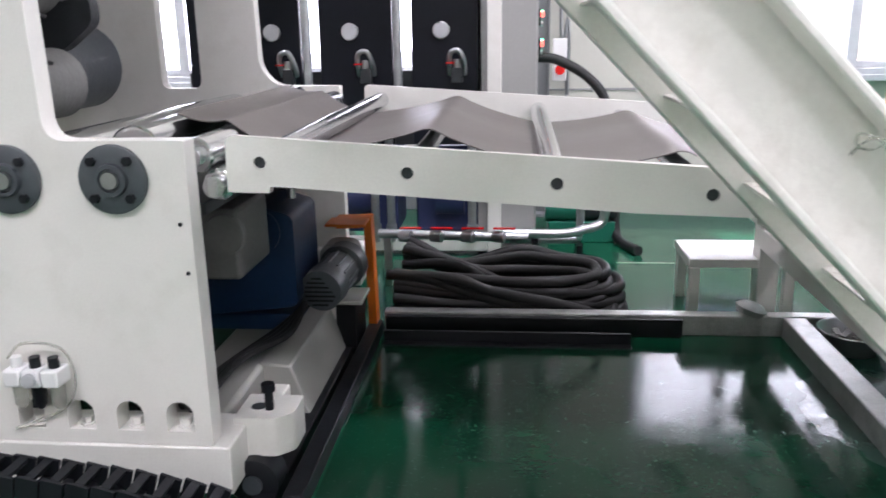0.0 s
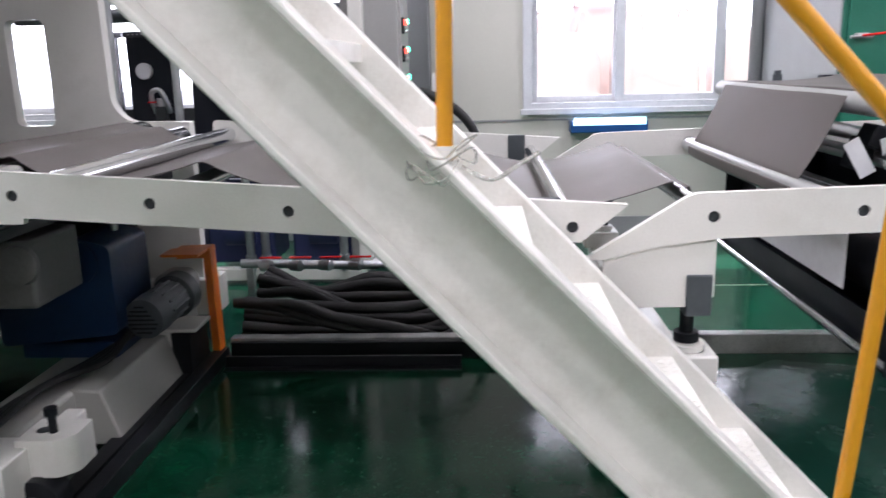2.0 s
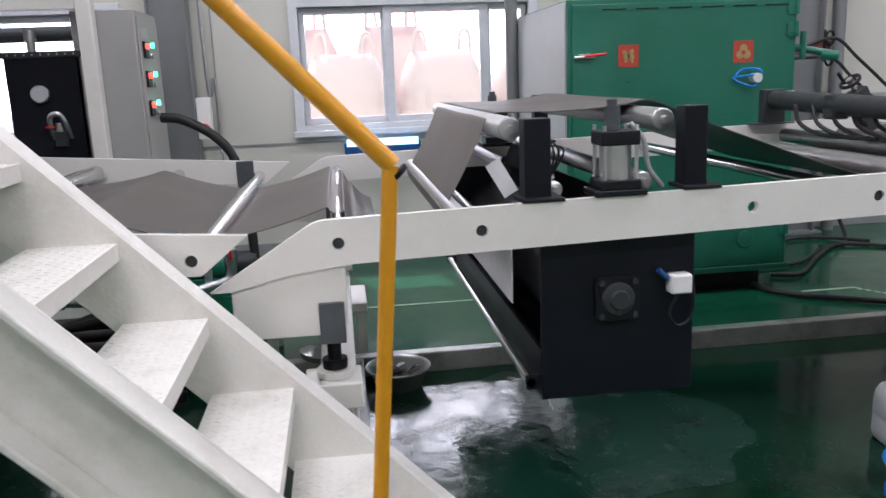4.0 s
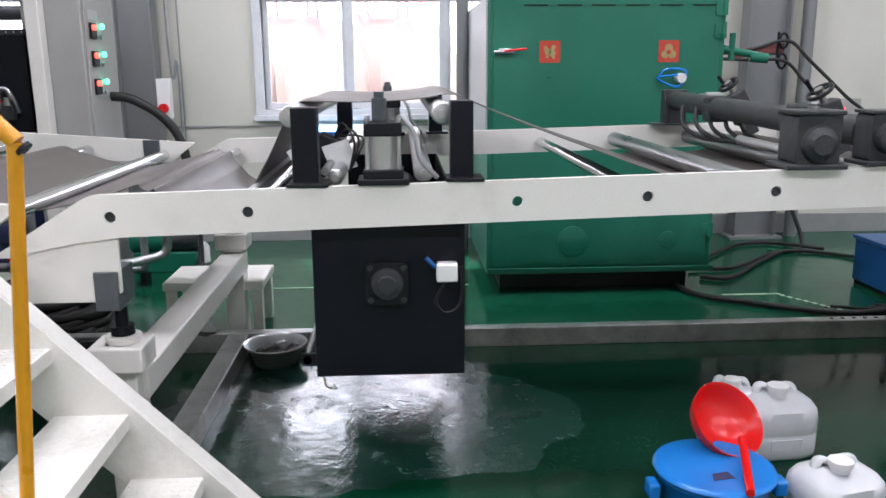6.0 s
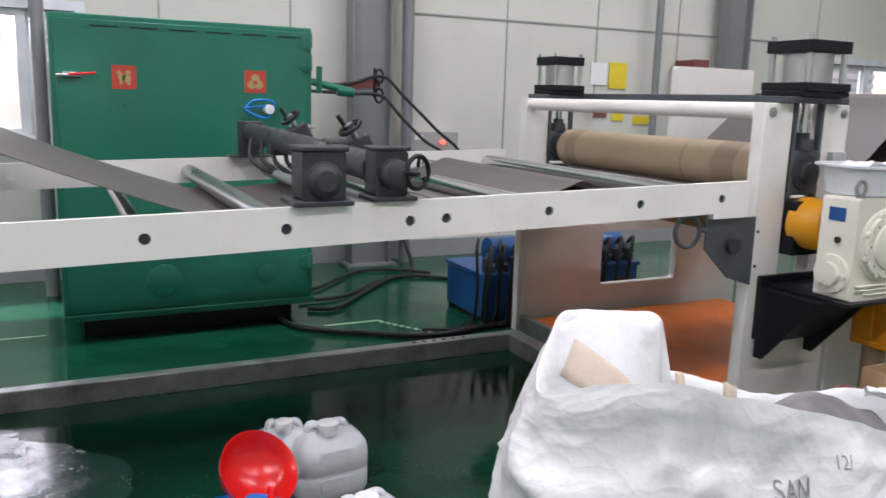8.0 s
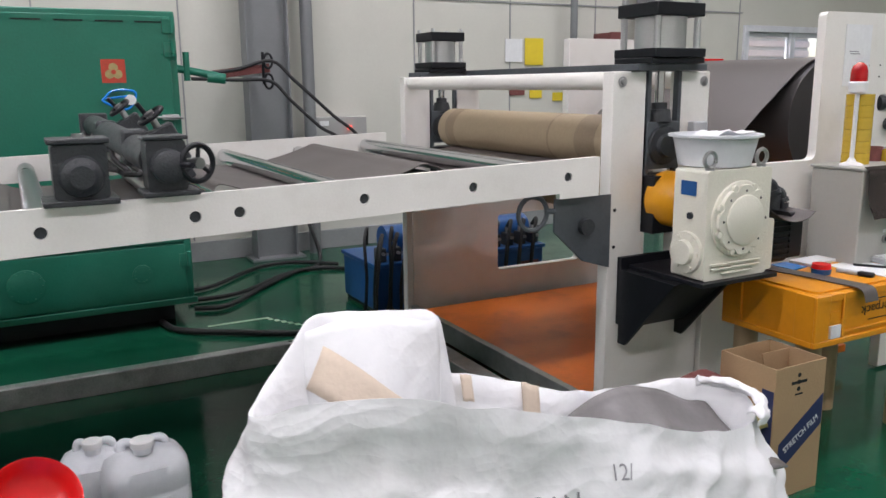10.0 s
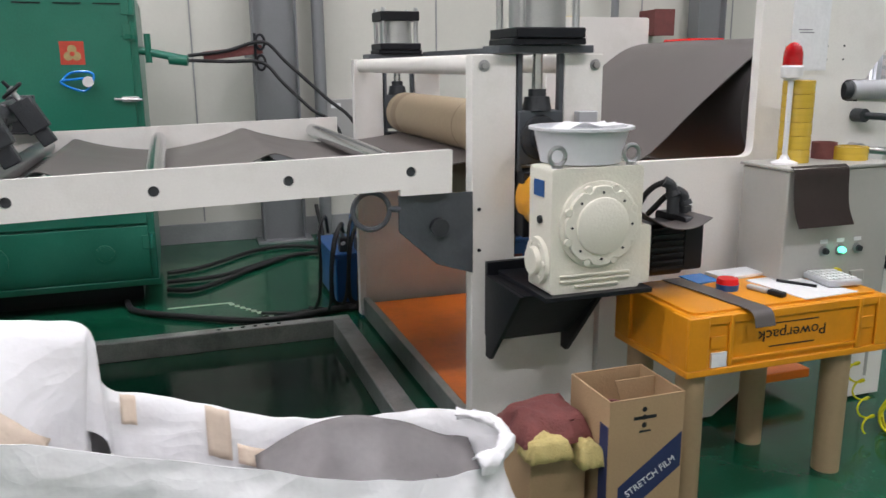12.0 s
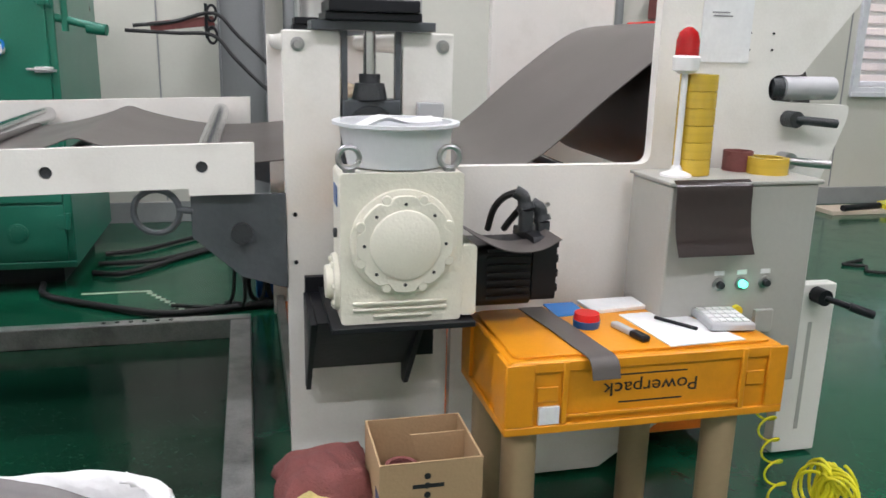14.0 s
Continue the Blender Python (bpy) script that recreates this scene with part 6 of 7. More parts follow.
for ya, yb in ((0.30, 0.46), (0.62, 0.66), (1.48, 1.60)):
    part("worn_band", lathe(bmesh.new(), (2.53, ya, 1.15), (0, 1, 0), [(0, 0.104), (0.02, 0.1056), (yb - ya - 0.02, 0.1056), (yb - ya, 0.104)], 40), TANWORN, rl)
part("lower_roll", lathe(bmesh.new(), (2.53, 0.106, 0.94), (0, 1, 0), [(0, 0.04), (0.05, 0.04), (0.051, 0.10), (1.56, 0.10), (1.561, 0.04), (1.68, 0.04)], 40), TANROLL, nip)
br = part("hinge_bracket", prism([(2.03, 0.86), (2.03, 0.98), (2.288, 0.98), (2.288, 0.70), (2.16, 0.74)], 0.03, 0.038), GREYMETAL, nip, "dark bracket under the beam end", bevel=0.002)
part("bracket_boss", C(((2.165, 0.0295, 0.87), (2.165, 0.005, 0.87), 0.03)), CHARCOAL, br)
part("bracket_plate_far", prism([(2.03, 0.86), (2.03, 0.98), (2.288, 0.98), (2.288, 0.70), (2.16, 0.74)], 1.83, 1.838), GREYMETAL, nip)
wheel = bmesh.new()
tube(wheel, [(1.94 + 0.06 * math.cos(a), 0.035, 0.935 + 0.06 * math.sin(a)) for a in (i * math.pi / 16 for i in range(32))], 0.009, 8, closed=True)
part("ring_handle", wheel, GREYMETAL, nip)
part("ring_arm", C(((1.995, 0.035, 0.94), (2.035, 0.034, 0.935), 0.010)), GREYMETAL, nip)

# ---- gearbox drive ----
br = thing("gearbox_bracket", (2.53, -0.15, 0.4), "black steel bracket carrying the gearbox", "bracket")
part("back_plate", B((2.335, 2.72, 0.018, 0.0395, 0.47, 0.735)), BLACK, br, bevel=0.002)
part("shelf", B((2.375, 2.745, -0.355, 0.0175, 0.69, 0.705)), BLACK, br, bevel=0.002)
for x in (2.33, 2.62):
    part("gusset", prism([(-0.27, 0.6895), (0.017, 0.6895), (0.017, 0.40), (-0.02, 0.40)], x, x + 0.014, axis="x"), BLACK, br)
part("web_block", prism([(-0.262, 0.6893), (0.0172, 0.6893), (0.0172, 0.47), (-0.03, 0.47)], 2.345, 2.6195, axis="x"), BLACK, br, bevel=0.003)
gb = thing("gearbox", (2.55, -0.15, 0.705), "cream painted worm gearbox with a round bolted cover", "gearbox")
GYF = -0.33
part("housing", prism(rounded(rect(2.40, 2.71, 0.7055, 1.09), 0.014), GYF, -0.175), CREAM, gb, bevel=0.008)
part("side_cheek", prism(rounded(rect(2.7105, 2.752, 0.712, 0.90), 0.012), GYF + 0.01, -0.08), CREAM, gb, bevel=0.006)
gcx, gcz = 2.558, 0.915
scal = []
for i in range(120):
    a = 2 * math.pi * i / 120
    r = 0.122 - 0.014 * max(0.0, math.cos(8 * a + math.pi)) ** 2
    scal.append((gcx + r * math.cos(a), gcz + r * math.sin(a)))
part("cover_ring", lathe(bmesh.new(), (gcx, GYF - 0.0005, gcz), (0, -1, 0), [(0, 0.136), (0.008, 0.134), (0.010, 0.128), (0.010, 0)], 56), CREAM, gb)
cv = part("cover", prism(scal, GYF - 0.026, GYF - 0.011), CREAM, gb, bevel=0.004)
part("cover_disc", lathe(bmesh.new(), (gcx, GYF - 0.0265, gcz), (0, -1, 0), [(0, 0.088), (0.006, 0.087), (0.009, 0.082), (0.009, 0)], 48), CREAM, cv)
for k in range(8):
    a = math.pi / 8 + k * math.pi / 4
    part("cover_bolt", bolts(bmesh.new(), [(gcx + 0.119 * math.cos(a), GYF - 0.011, gcz + 0.119 * math.sin(a))], (0, -1, 0), 0.0125, 0.012, 14), CREAM, cv, bevel=0.002)
    part("dowel_hole", bolts(bmesh.new(), [(gcx + 0.102 * math.cos(a + math.pi / 8), GYF - 0.0264, gcz + 0.102 * math.sin(a + math.pi / 8))], (0, -1, 0), 0.0045, 0.0008, 8), BLACKINK, cv)
for z, xa, xb in ((0.758, 2.43, 2.67), (0.742, 2.43, 2.67), (0.724, 2.48, 2.63)):
    part("rib", B((xa, xb, GYF - 0.010, GYF - 0.0005, z, z + 0.008)), CREAM, gb, bevel=0.003)
part("output_boss", lathe(bmesh.new(), (2.3995, -0.25, 0.80), (-1, 0, 0), [(0, 0.075), (0.012, 0.072), (0.013, 0.045), (0.03, 0.042), (0.03, 0)]), CREAM, gb)
for k in range(6):
    part("boss_bolt", bolts(bmesh.new(), [(2.388, -0.25 + 0.058 * math.cos(k * math.pi / 3), 0.80 + 0.058 * math.sin(k * math.pi / 3))], (-1, 0, 0), 0.008, 0.006), CREAM, gb)
part("rating_plate", B((2.3975, 2.3995, -0.28, -0.21, 1.0, 1.05)), BLUE, gb, "small blue rating plate")
part("oil_plug", C(((2.3995, -0.26, 0.93), (2.391, -0.26, 0.93), 0.012)), CHARCOAL, gb)
part("coupling_guard", lathe(bmesh.new(), (2.54, -0.1745, 0.95), (0, 1, 0), [(0, 0.06), (0.04, 0.065), (0.05, 0.095), (0.07, 0.105), (0.19, 0.105), (0.20, 0.09)]), YELLOWRAIL, gb, "round yellow coupling guard")
for x in (2.425, 2.675):
    ring = bmesh.new()
    tube(ring, [(x + 0.026 * math.cos(a), GYF + 0.02, 1.125 + 0.026 * math.sin(a)) for a in (i * math.pi / 10 for i in range(20))], 0.007, 8, closed=True)
    cyl(ring, (x, GYF + 0.02, 1.09), (x, GYF + 0.02, 1.10), 0.016, 12)
    part("eye_bolt", ring, STEEL, gb)
sm = thing("servo_motor", (2.87, -0.16, 0.72), "black servo motor on the gearbox with cable plugs", "motor")
part("motor_body", prism(rounded(rect(-0.245, -0.075, 0.70, 0.872), 0.035), 2.7525, 2.93, axis="x"), BLACK, sm, bevel=0.004)
part("end_cover", prism(rounded(rect(-0.25, -0.07, 0.715, 0.895), 0.02), 2.9305, 3.0, axis="x"), BLACK, sm, bevel=0.008)
for k in range(7):
    part("cooling_fin", B((2.80, 2.92, -0.262, -0.2555, 0.73 + k * 0.022, 0.738 + k * 0.022)), BLACK, sm)
for x, h in ((2.935, 0.025), (2.985, -0.01)):
    part("cable_plug", C(((x, -0.165, 0.897), (x, -0.165, 0.93 + h), 0.021), ((x, -0.165, 0.93 + h), (x - 0.004, -0.16, 0.945 + h), 0.025), seg=16), CHARCOAL, sm)
    part("plug_elbow", T([(x - 0.004, -0.16, 0.94 + h), (x - 0.008, -0.158, 0.965 + h), (x - 0.03, -0.15, 0.98 + h)], 0.019, 12), CHARCOAL, sm)
    part("plug_cable", T([(x - 0.025, -0.152, 0.978 + h), (x - 0.055, -0.13, 0.96 + h), (x - 0.075, -0.10, 0.92 + h), (x - 0.08, -0.065, 0.88)], 0.010, 8), RUBBER, sm)
for k in range(4):
    part("end_rib", B((3.0005, 3.012, -0.235 + 0.0, -0.095, 0.735 + k * 0.042, 0.757 + k * 0.042)), BLACK, sm, bevel=0.003)
solo("sheet_offcut", strip([(2.715, 0.945), (2.76, 0.915), (2.82, 0.885), (2.88, 0.874), (2.935, 0.88), (2.985, 0.905)], -0.315, -0.19, 0.0025), SHEET, "curled grey plastic offcut lying on the motor", "offcut", smooth=60)
bk = thing("white_basin", (2.565, -0.17, 1.09), "white plastic basin standing on the gearbox", "basin")
bb = bmesh.new()
lathe(bb, (2.56, -0.20, 1.092), (0, 0, 1), [(0, 0.115), (0.003, 0.125), (0.10, 0.146), (0.104, 0.163), (0.112, 0.163), (0.112, 0.143), (0.008, 0.118), (0.008, 0)], 48)
part("bowl", bb, JUG, bk, smooth=60)
part("crumpled_paper", strip([(2.46, 1.19), (2.52, 1.215), (2.58, 1.205), (2.66, 1.212)], -0.29, -0.17, 0.002, 0.02), PAPER, bk)

# ---- winder ----
wd = thing("winder", (3.4, 0.95, 0), "white steel sheet winder with a large dark reel", "winder")
wo = [(2.775, 0.02), (2.775, 1.05), (3.398, 1.05), (3.398, 1.67), (4.09, 1.67), (4.09, 1.56), (3.925, 1.36), (3.90, 1.325), (3.785, 1.325), (3.785, 1.245), (3.93, 1.238), (4.09, 1.232), (4.09, 1.19), (3.98, 0.885), (3.80, 0.70), (3.80, 0.36), (3.3, 0.02)]
wrr = [0.005, 0.005, 0.04, 0.03, 0.04, 0.03, 0.02, 0.015, 0.039, 0.039, 0.01, 0.012, 0.05, 0.05, 0.05, 0.03, 0.005]
part("side_plate", prism(rounded(wo, wrr), 0.02, 0.06, [circle(3.07, 0.93, 0.008, 10), circle(3.07, 0.78, 0.008, 10)]), WHITE, wd, bevel=0.003)
wf = [(2.775, 0.02), (2.775, 0.75), (3.41, 0.95), (3.41, 1.655), (4.07, 1.655), (4.07, 0.02)]
part("far_side_plate", prism(rounded(wf, 0.02), 1.80, 1.86, [rounded(rect(2.90, 3.52, 0.265, 0.61), 0.03)]), WHITE, wd, bevel=0.003)
part("near_foot", B((3.955, 4.13, -0.0, 0.05, 0.012, 0.635)), WHITE, wd, "white adjusting leg", bevel=0.004)
part("foot_slot", B((4.035, 4.05, -0.002, -0.0003, 0.1, 0.5)), PANELGREY, wd)
lock = part("clamp_lever", C(((4.05, -0.0005, 0.60), (4.05, -0.05, 0.60), 0.028), ((4.05, -0.045, 0.60), (4.16, -0.10, 0.565), 0.011)), BLACK, wd, "black clamping lever")
part("lever_grip", C(((4.12, -0.08, 0.578), (4.19, -0.115, 0.555), 0.015)), BLACK, lock)
part("cross_bar", C(((2.80, 0.061, 1.0), (2.80, 1.799, 1.0), 0.03)), STEEL, wd)
part("cross_bar", C(((3.25, 0.061, 0.97), (3.25, 1.799, 0.97), 0.035)), CHROME, wd)
part("base_deck", B((2.34, 3.85, 0.101, 1.70, 0.08, 0.12)), ORANGE, wd, "orange painted base deck", bevel=0.004)
part("deck_edge", B((2.30, 2.337, 0.101, 1.79, 0.02, 0.125)), RAIL, wd, bevel=0.003)
part("lower_far_plate", prism(rounded(rect(2.32, 2.774, 0.02, 0.80), 0.004), 1.79, 1.7995), WHITE, wd, "white lower plate", bevel=0.002)
reel = part("reel", lathe(bmesh.new(), (3.86, 0.30, 1.19), (0, 1, 0), [(0, 0.05), (0.001, 0.30), (1.2, 0.30), (1.201, 0.05)], 56), SHEETDARK, wd, "large dark wound reel of sheet")
part("core_shaft", C(((3.86, 0.061, 1.19), (3.86, 1.799, 1.19), 0.045)), STEEL, wd)
solo("plastic_sheet", strip([(2.60, 1.04), (2.85, 1.0), (3.10, 1.005), (3.40, 1.24), (3.66, 1.44), (3.80, 1.494), (3.92, 1.497)], 0.34, 1.46, 0.004, 0.006), SHEET, "wide grey plastic sheet rising to the reel", "plastic sheet", smooth=60)
# dark backing added for the shadow seen inside the plate's notch
part("notch_shade", B((3.77, 3.86, 0.0605, 0.068, 1.235, 1.335)), CHARCOAL, wd)
for z, x in ((1.19, 3.865), (1.06, 3.86)):
    kn = part("clamp_knob", C(((x, 0.0195, z), (x, -0.03, z), 0.026)), CHARCOAL if z > 1.1 else STEEL, wd)
    part("knob_bar", C(((x, -0.02, z), (x + 0.13, -0.05, z - 0.01), 0.014)), CHARCOAL if z > 1.1 else STEEL, kn)
part("rivet_dots", bolts(bmesh.new(), [(x, 0.0196, z) for x in (3.70, 3.78) for z in (1.40, 1.45)], (0, -1, 0), 0.004, 0.002, 8), BLACK, wd)
solo("notice_sheet", B((3.53, 3.70, 0.0165, 0.0192, 1.36, 1.62)), PAPER, "printed white notice taped to the winder", "notice")
nt = thing("notice_lines", (3.6, 0.016, 1.45), "faint grey printed lines of a notice", "print")
part("line", B((3.56, 3.62, 0.0155, 0.0163, 1.505, 1.509), (3.565, 3.63, 0.0155, 0.0163, 1.495, 1.499)), GREYINK, nt)
guard = thing("guard_frame", (4.35, 0.3, 0.9), "white guard arm with a dark panel beside the winder", "guard")
part("arm", C(((3.835, 0.03, 1.285), (4.02, 0.03, 1.285), 0.037)), GREYPL, guard)
part("end_cap", C(((3.834, 0.03, 1.285), (3.80, 0.035, 1.285), 0.034)), CHARCOAL, guard)

# control box
cp = thing("control_box", (3.55, -0.15, 0.3), "grey enamelled control box with pilot lights and switches", "control box")
part("body", B((3.318, 3.79, -0.265, -0.03, 0.42, 1.03)), PANELGREY, cp, bevel=0.006)
part("lid_edge", B((3.31, 3.80, -0.272, -0.025, 1.0305, 1.042)), PANELGREY, cp, bevel=0.003)
part("mount_arm", B((3.40, 3.70, -0.0295, 0.0195, 0.5, 0.9)), PANELGREY, cp)
for x, m in ((3.495, GREYPL), (3.568, GREENGLOW), (3.645, GREYPL)):
    k = part("switch_ring", lathe(bmesh.new(), (x, -0.2655, 0.742), (0, -1, 0), [(0, 0.019), (0.006, 0.019), (0.008, 0.013)], 20), STEEL, cp)
    part("switch_cap", lathe(bmesh.new(), (x, -0.2738, 0.742), (0, -1, 0), [(0, 0.012), (0.012, 0.010), (0.012, 0)], 16), m if m is GREENGLOW else CHARCOAL, k)
    part("switch_label", B((x - 0.016, x + 0.016, -0.267, -0.2654, 0.768, 0.782)), PAPER, k)
part("socket", B((3.62, 3.68, -0.28, -0.2655, 0.59, 0.66)), PANELGREY, cp, bevel=0.003)
part("key_switch", C(((3.56, -0.2655, 0.66), (3.56, -0.28, 0.66), 0.016)), YELLOWPAPER, cp)
fs = strip([(-0.262, 1.047), (-0.282, 1.03), (-0.286, 0.97), (-0.298, 0.90), (-0.325, 0.845)], 3.325, 3.56, 0.002)
for v in fs.verts:
    v.co = (v.co.y, v.co.x, v.co.z)
solo("film_sample", fs, BROWN, "glossy dark brown film sample hung over the control box", "film sample", smooth=60)
bc = thing("warning_beacon", (3.388, -0.158, 1.042), "red warning beacon on a thin white pole", "beacon")
part("base", lathe(bmesh.new(), (3.388, -0.158, 1.042), (0, 0, 1), [(0, 0.045), (0.006, 0.044), (0.016, 0.018), (0.03, 0.012)]), WHITEPL, bc)
part("pole", C(((3.388, -0.158, 1.06), (3.388, -0.158, 1.335), 0.009)), WHITEPL, bc)
part("collar", lathe(bmesh.new(), (3.388, -0.158, 1.33), (0, 0, 1), [(0, 0.018), (0.01, 0.036), (0.045, 0.038), (0.05, 0.034)]), WHITEPL, bc)
part("lens", lathe(bmesh.new(), (3.388, -0.158, 1.3805), (0, 0, 1), [(0, 0.033), (0.04, 0.032), (0.062, 0.026), (0.075, 0.012), (0.078, 0.001)]), REDLENS, bc, "red dome lens")
for i in range(6):
    solo("tape_roll", lathe(bmesh.new(), (3.45, -0.13, 1.0425 + 0.048 * i), (0, 0, 1), [(0, 0.052), (0.002, 0.054), (0.045, 0.054), (0.047, 0.052), (0.047, 0.038), (0.0, 0.038)], 32), TAPE, "yellow adhesive tape roll in a stack on the control box", "tape roll", group="tape stack")
solo("tape_roll", lathe(bmesh.new(), (3.70, -0.14, 1.0425), (0, 0, 1), [(0, 0.060), (0.048, 0.060), (0.048, 0.042), (0, 0.042)], 32), TAPE, "single roll of yellow adhesive tape on the control box", "tape roll")
solo("tape_roll", lathe(bmesh.new(), (3.64, -0.075, 1.0425), (0, 0, 1), [(0, 0.044), (0.06, 0.044), (0.06, 0.036), (0, 0.036)], 32), CLOTH, "dark red roll of tape behind the yellow one", "tape roll")

# ---- crate table ----
CX0, CX1, CY0, CY1, CZ0, CZ1 = 2.785, 3.575, -0.50, -0.075, 0.445, 0.64
cr = thing("plastic_crate", ((CX0 + CX1) / 2, -0.28, CZ0), "upturned yellow plastic crate with black lettering, used as a table", "crate")
part("body", B((CX0 + 0.012, CX1 - 0.012, CY0 + 0.012, CY1 - 0.012, CZ0 + 0.012, CZ1 - 0.002)), CRATE, cr, bevel=0.006)
part("top_panel", prism(rounded(rect(CX0 + 0.03, CX1 - 0.03, CY0 + 0.03, CY1 - 0.03), 0.03), CZ1 - 0.0015, CZ1 + 0.006, axis="z"), CRATE, cr, bevel=0.003)
part("lower_rim", B((CX0, CX1, CY0, CY0 + 0.0115, CZ0, CZ0 + 0.022), (CX0, CX0 + 0.0115, CY0 + 0.0118, CY1, CZ0, CZ0 + 0.022), (CX1 - 0.0115, CX1, CY0 + 0.0118, CY1, CZ0, CZ0 + 0.022)), CRATE, cr, bevel=0.003)
part("mid_rim", B((CX0 + 0.16, CX1 - 0.13, CY0 + 0.003, CY0 + 0.0115, CZ0 + 0.036, CZ0 + 0.046)), CRATE, cr, bevel=0.002)
part("upper_rim", B((CX0 + 0.004, CX1 - 0.004, CY0 + 0.004, CY0 + 0.0115, CZ1 - 0.03, CZ1 - 0.004)), CRATE, cr, bevel=0.002)
for xa, xb in ((CX0, CX0 + 0.075), (CX0 + 0.15, CX0 + 0.165), (CX1 - 0.135, CX1 - 0.12), (CX1 - 0.055, CX1)):
    part("corner_post", B((xa, xb, CY0, CY0 + 0.0117, CZ0 + 0.0225, CZ1 - 0.004)), CRATE, cr, bevel=0.003)
for xa in (CX0 + 0.085, CX1 - 0.115):
    part("hand_hold", B((xa, xa + 0.055, CY0 + 0.006, CY0 + 0.0116, CZ0 + 0.085, CZ0 + 0.125)), CRATE, cr, bevel=0.002)
for ya, yb in ((CY0 + 0.012, CY0 + 0.09), (CY1 - 0.09, CY1)):
    part("side_rib", B((CX0, CX0 + 0.0117, ya, yb, CZ0 + 0.0225, CZ1 - 0.004)), CRATE, cr, bevel=0.002)
part("label_holder", B((CX0 + 0.09, CX0 + 0.145, CY0 + 0.002, CY0 + 0.0113, CZ0 + 0.025, CZ0 + 0.072)), PAPER, cr, "small white label")
letters("lettering", "Powerpack", 0.052, pose(CX0 + 0.40, CY0 + 0.0105, CZ0 + 0.105, 90, 180, 0), BLACKINK, cr, squeeze=1.15)
part("small_print", B((CX0 + 0.29, CX0 + 0.50, CY0 + 0.0105, CY0 + 0.0117, CZ0 + 0.140, CZ0 + 0.144), (CX0 + 0.31, CX0 + 0.49, CY0 + 0.0105, CY0 + 0.0117, CZ0 + 0.064, CZ0 + 0.068)), BLACKINK, cr)
for x, y in ((CX0 + 0.065, CY0 + 0.07), (CX0 + 0.065, CY1 - 0.07), (CX1 - 0.14, CY0 + 0.07), (CX1 - 0.25, CY1 - 0.09)):
    t = thing("cardboard_tube", (x, y, 0), "upright brown cardboard core tube carrying the crate", "cardboard tube", "crate legs")
    part("tube_wall", lathe(bmesh.new(), (x, y, 0), (0, 0, 1), [(0, 0.046), (0.4445, 0.046), (0.4445, 0.039), (0, 0.039)], 32), CARDTUBE, t)
top = CZ1 + 0.0065
solo("paper_sheet", prism([(3.215, -0.215), (3.239, -0.475), (3.466, -0.462), (3.393, -0.204)], top, top + 0.003, axis="z"), PAPER, "white sheet of notes lying on the crate", "paper")
solo("paper_pad", prism([(3.135, -0.095), (3.144, -0.196), (3.334, -0.177), (3.345, -0.085)], top, top + 0.012, axis="z"), PAPER, "white writing pad on the crate", "paper pad", bevel=0.002)
solo("blue_folder", prism([(3.029, -0.09), (3.029, -0.203), (3.128, -0.187), (3.124, -0.085)], top, top + 0.004, axis="z"), BLUEPL, "blue plastic folder on the crate", "folder")
offc = strip([(-0.11, top + 0.003), (-0.20, top + 0.004), (-0.30, top + 0.006), (-0.42, top + 0.004), (-0.495, top + 0.004), (-0.525, top - 0.008), (-0.538, top - 0.045)], 2.945, 3.02, 0.003)
for v in offc.verts:
    v.co = (v.co.y - 0.12 * (v.co.x + 0.11), v.co.x, v.co.z)
solo("plastic_offcut", offc, SHEET, "grey plastic strip lying across the crate", "offcut", smooth=60)
cal = thing("calculator", (3.478, -0.30, top), "pale grey desk calculator on the crate", "calculator")
cpose = pose(3.478, -0.304, top + 0.004, 0, 0, -8)
part("body", at_pose(B((-0.064, 0.064, -0.105, 0.105, 0, 0.022)), cpose), GREYPL, cal, bevel=0.005)
part("screen", at_pose(B((-0.053, 0.053, 0.052, 0.09, 0.0222, 0.0245)), cpose), SCREEN, cal)
for r in range(4):
    for c in range(5):
        part("key", at_pose(B((-0.053 + c * 0.022, -0.036 + c * 0.022, -0.092 + r * 0.033, -0.07 + r * 0.033, 0.0222, 0.027)), cpose), WHITEPL, cal)
tm = thing("tape_measure", (3.084, -0.284, top), "red and blue tape measure on the crate", "tape measure")
part("case", lathe(bmesh.new(), (3.084, -0.284, top), (0, 0, 1), [(0, 0.036), (0.02, 0.038), (0.021, 0.03)], 24), BLUE, tm)
part("face", lathe(bmesh.new(), (3.084, -0.284, top + 0.0212), (0, 0, 1), [(0, 0.037), (0.018, 0.034), (0.02, 0.02)], 24), RED, tm)
kn = thing("cutter_knife", (3.175, -0.37, top), "grey and black cutter knife on the crate", "knife")
part("handle", at_pose(B((-0.07, 0.01, -0.012, 0.012, 0, 0.016)), pose(3.175, -0.366, top, 0, 0, -77)), GREYPL, kn, bevel=0.005)
part("grip", at_pose(B((0.011, 0.07, -0.014, 0.014, 0, 0.018)), pose(3.175, -0.366, top, 0, 0, -77)), BLACK, kn, bevel=0.006)
solo("pen", C(((3.30, -0.27, top + 0.008), (3.37, -0.38, top + 0.008), 0.005), seg=10), BLACK, "thin black pen on the papers", "pen")

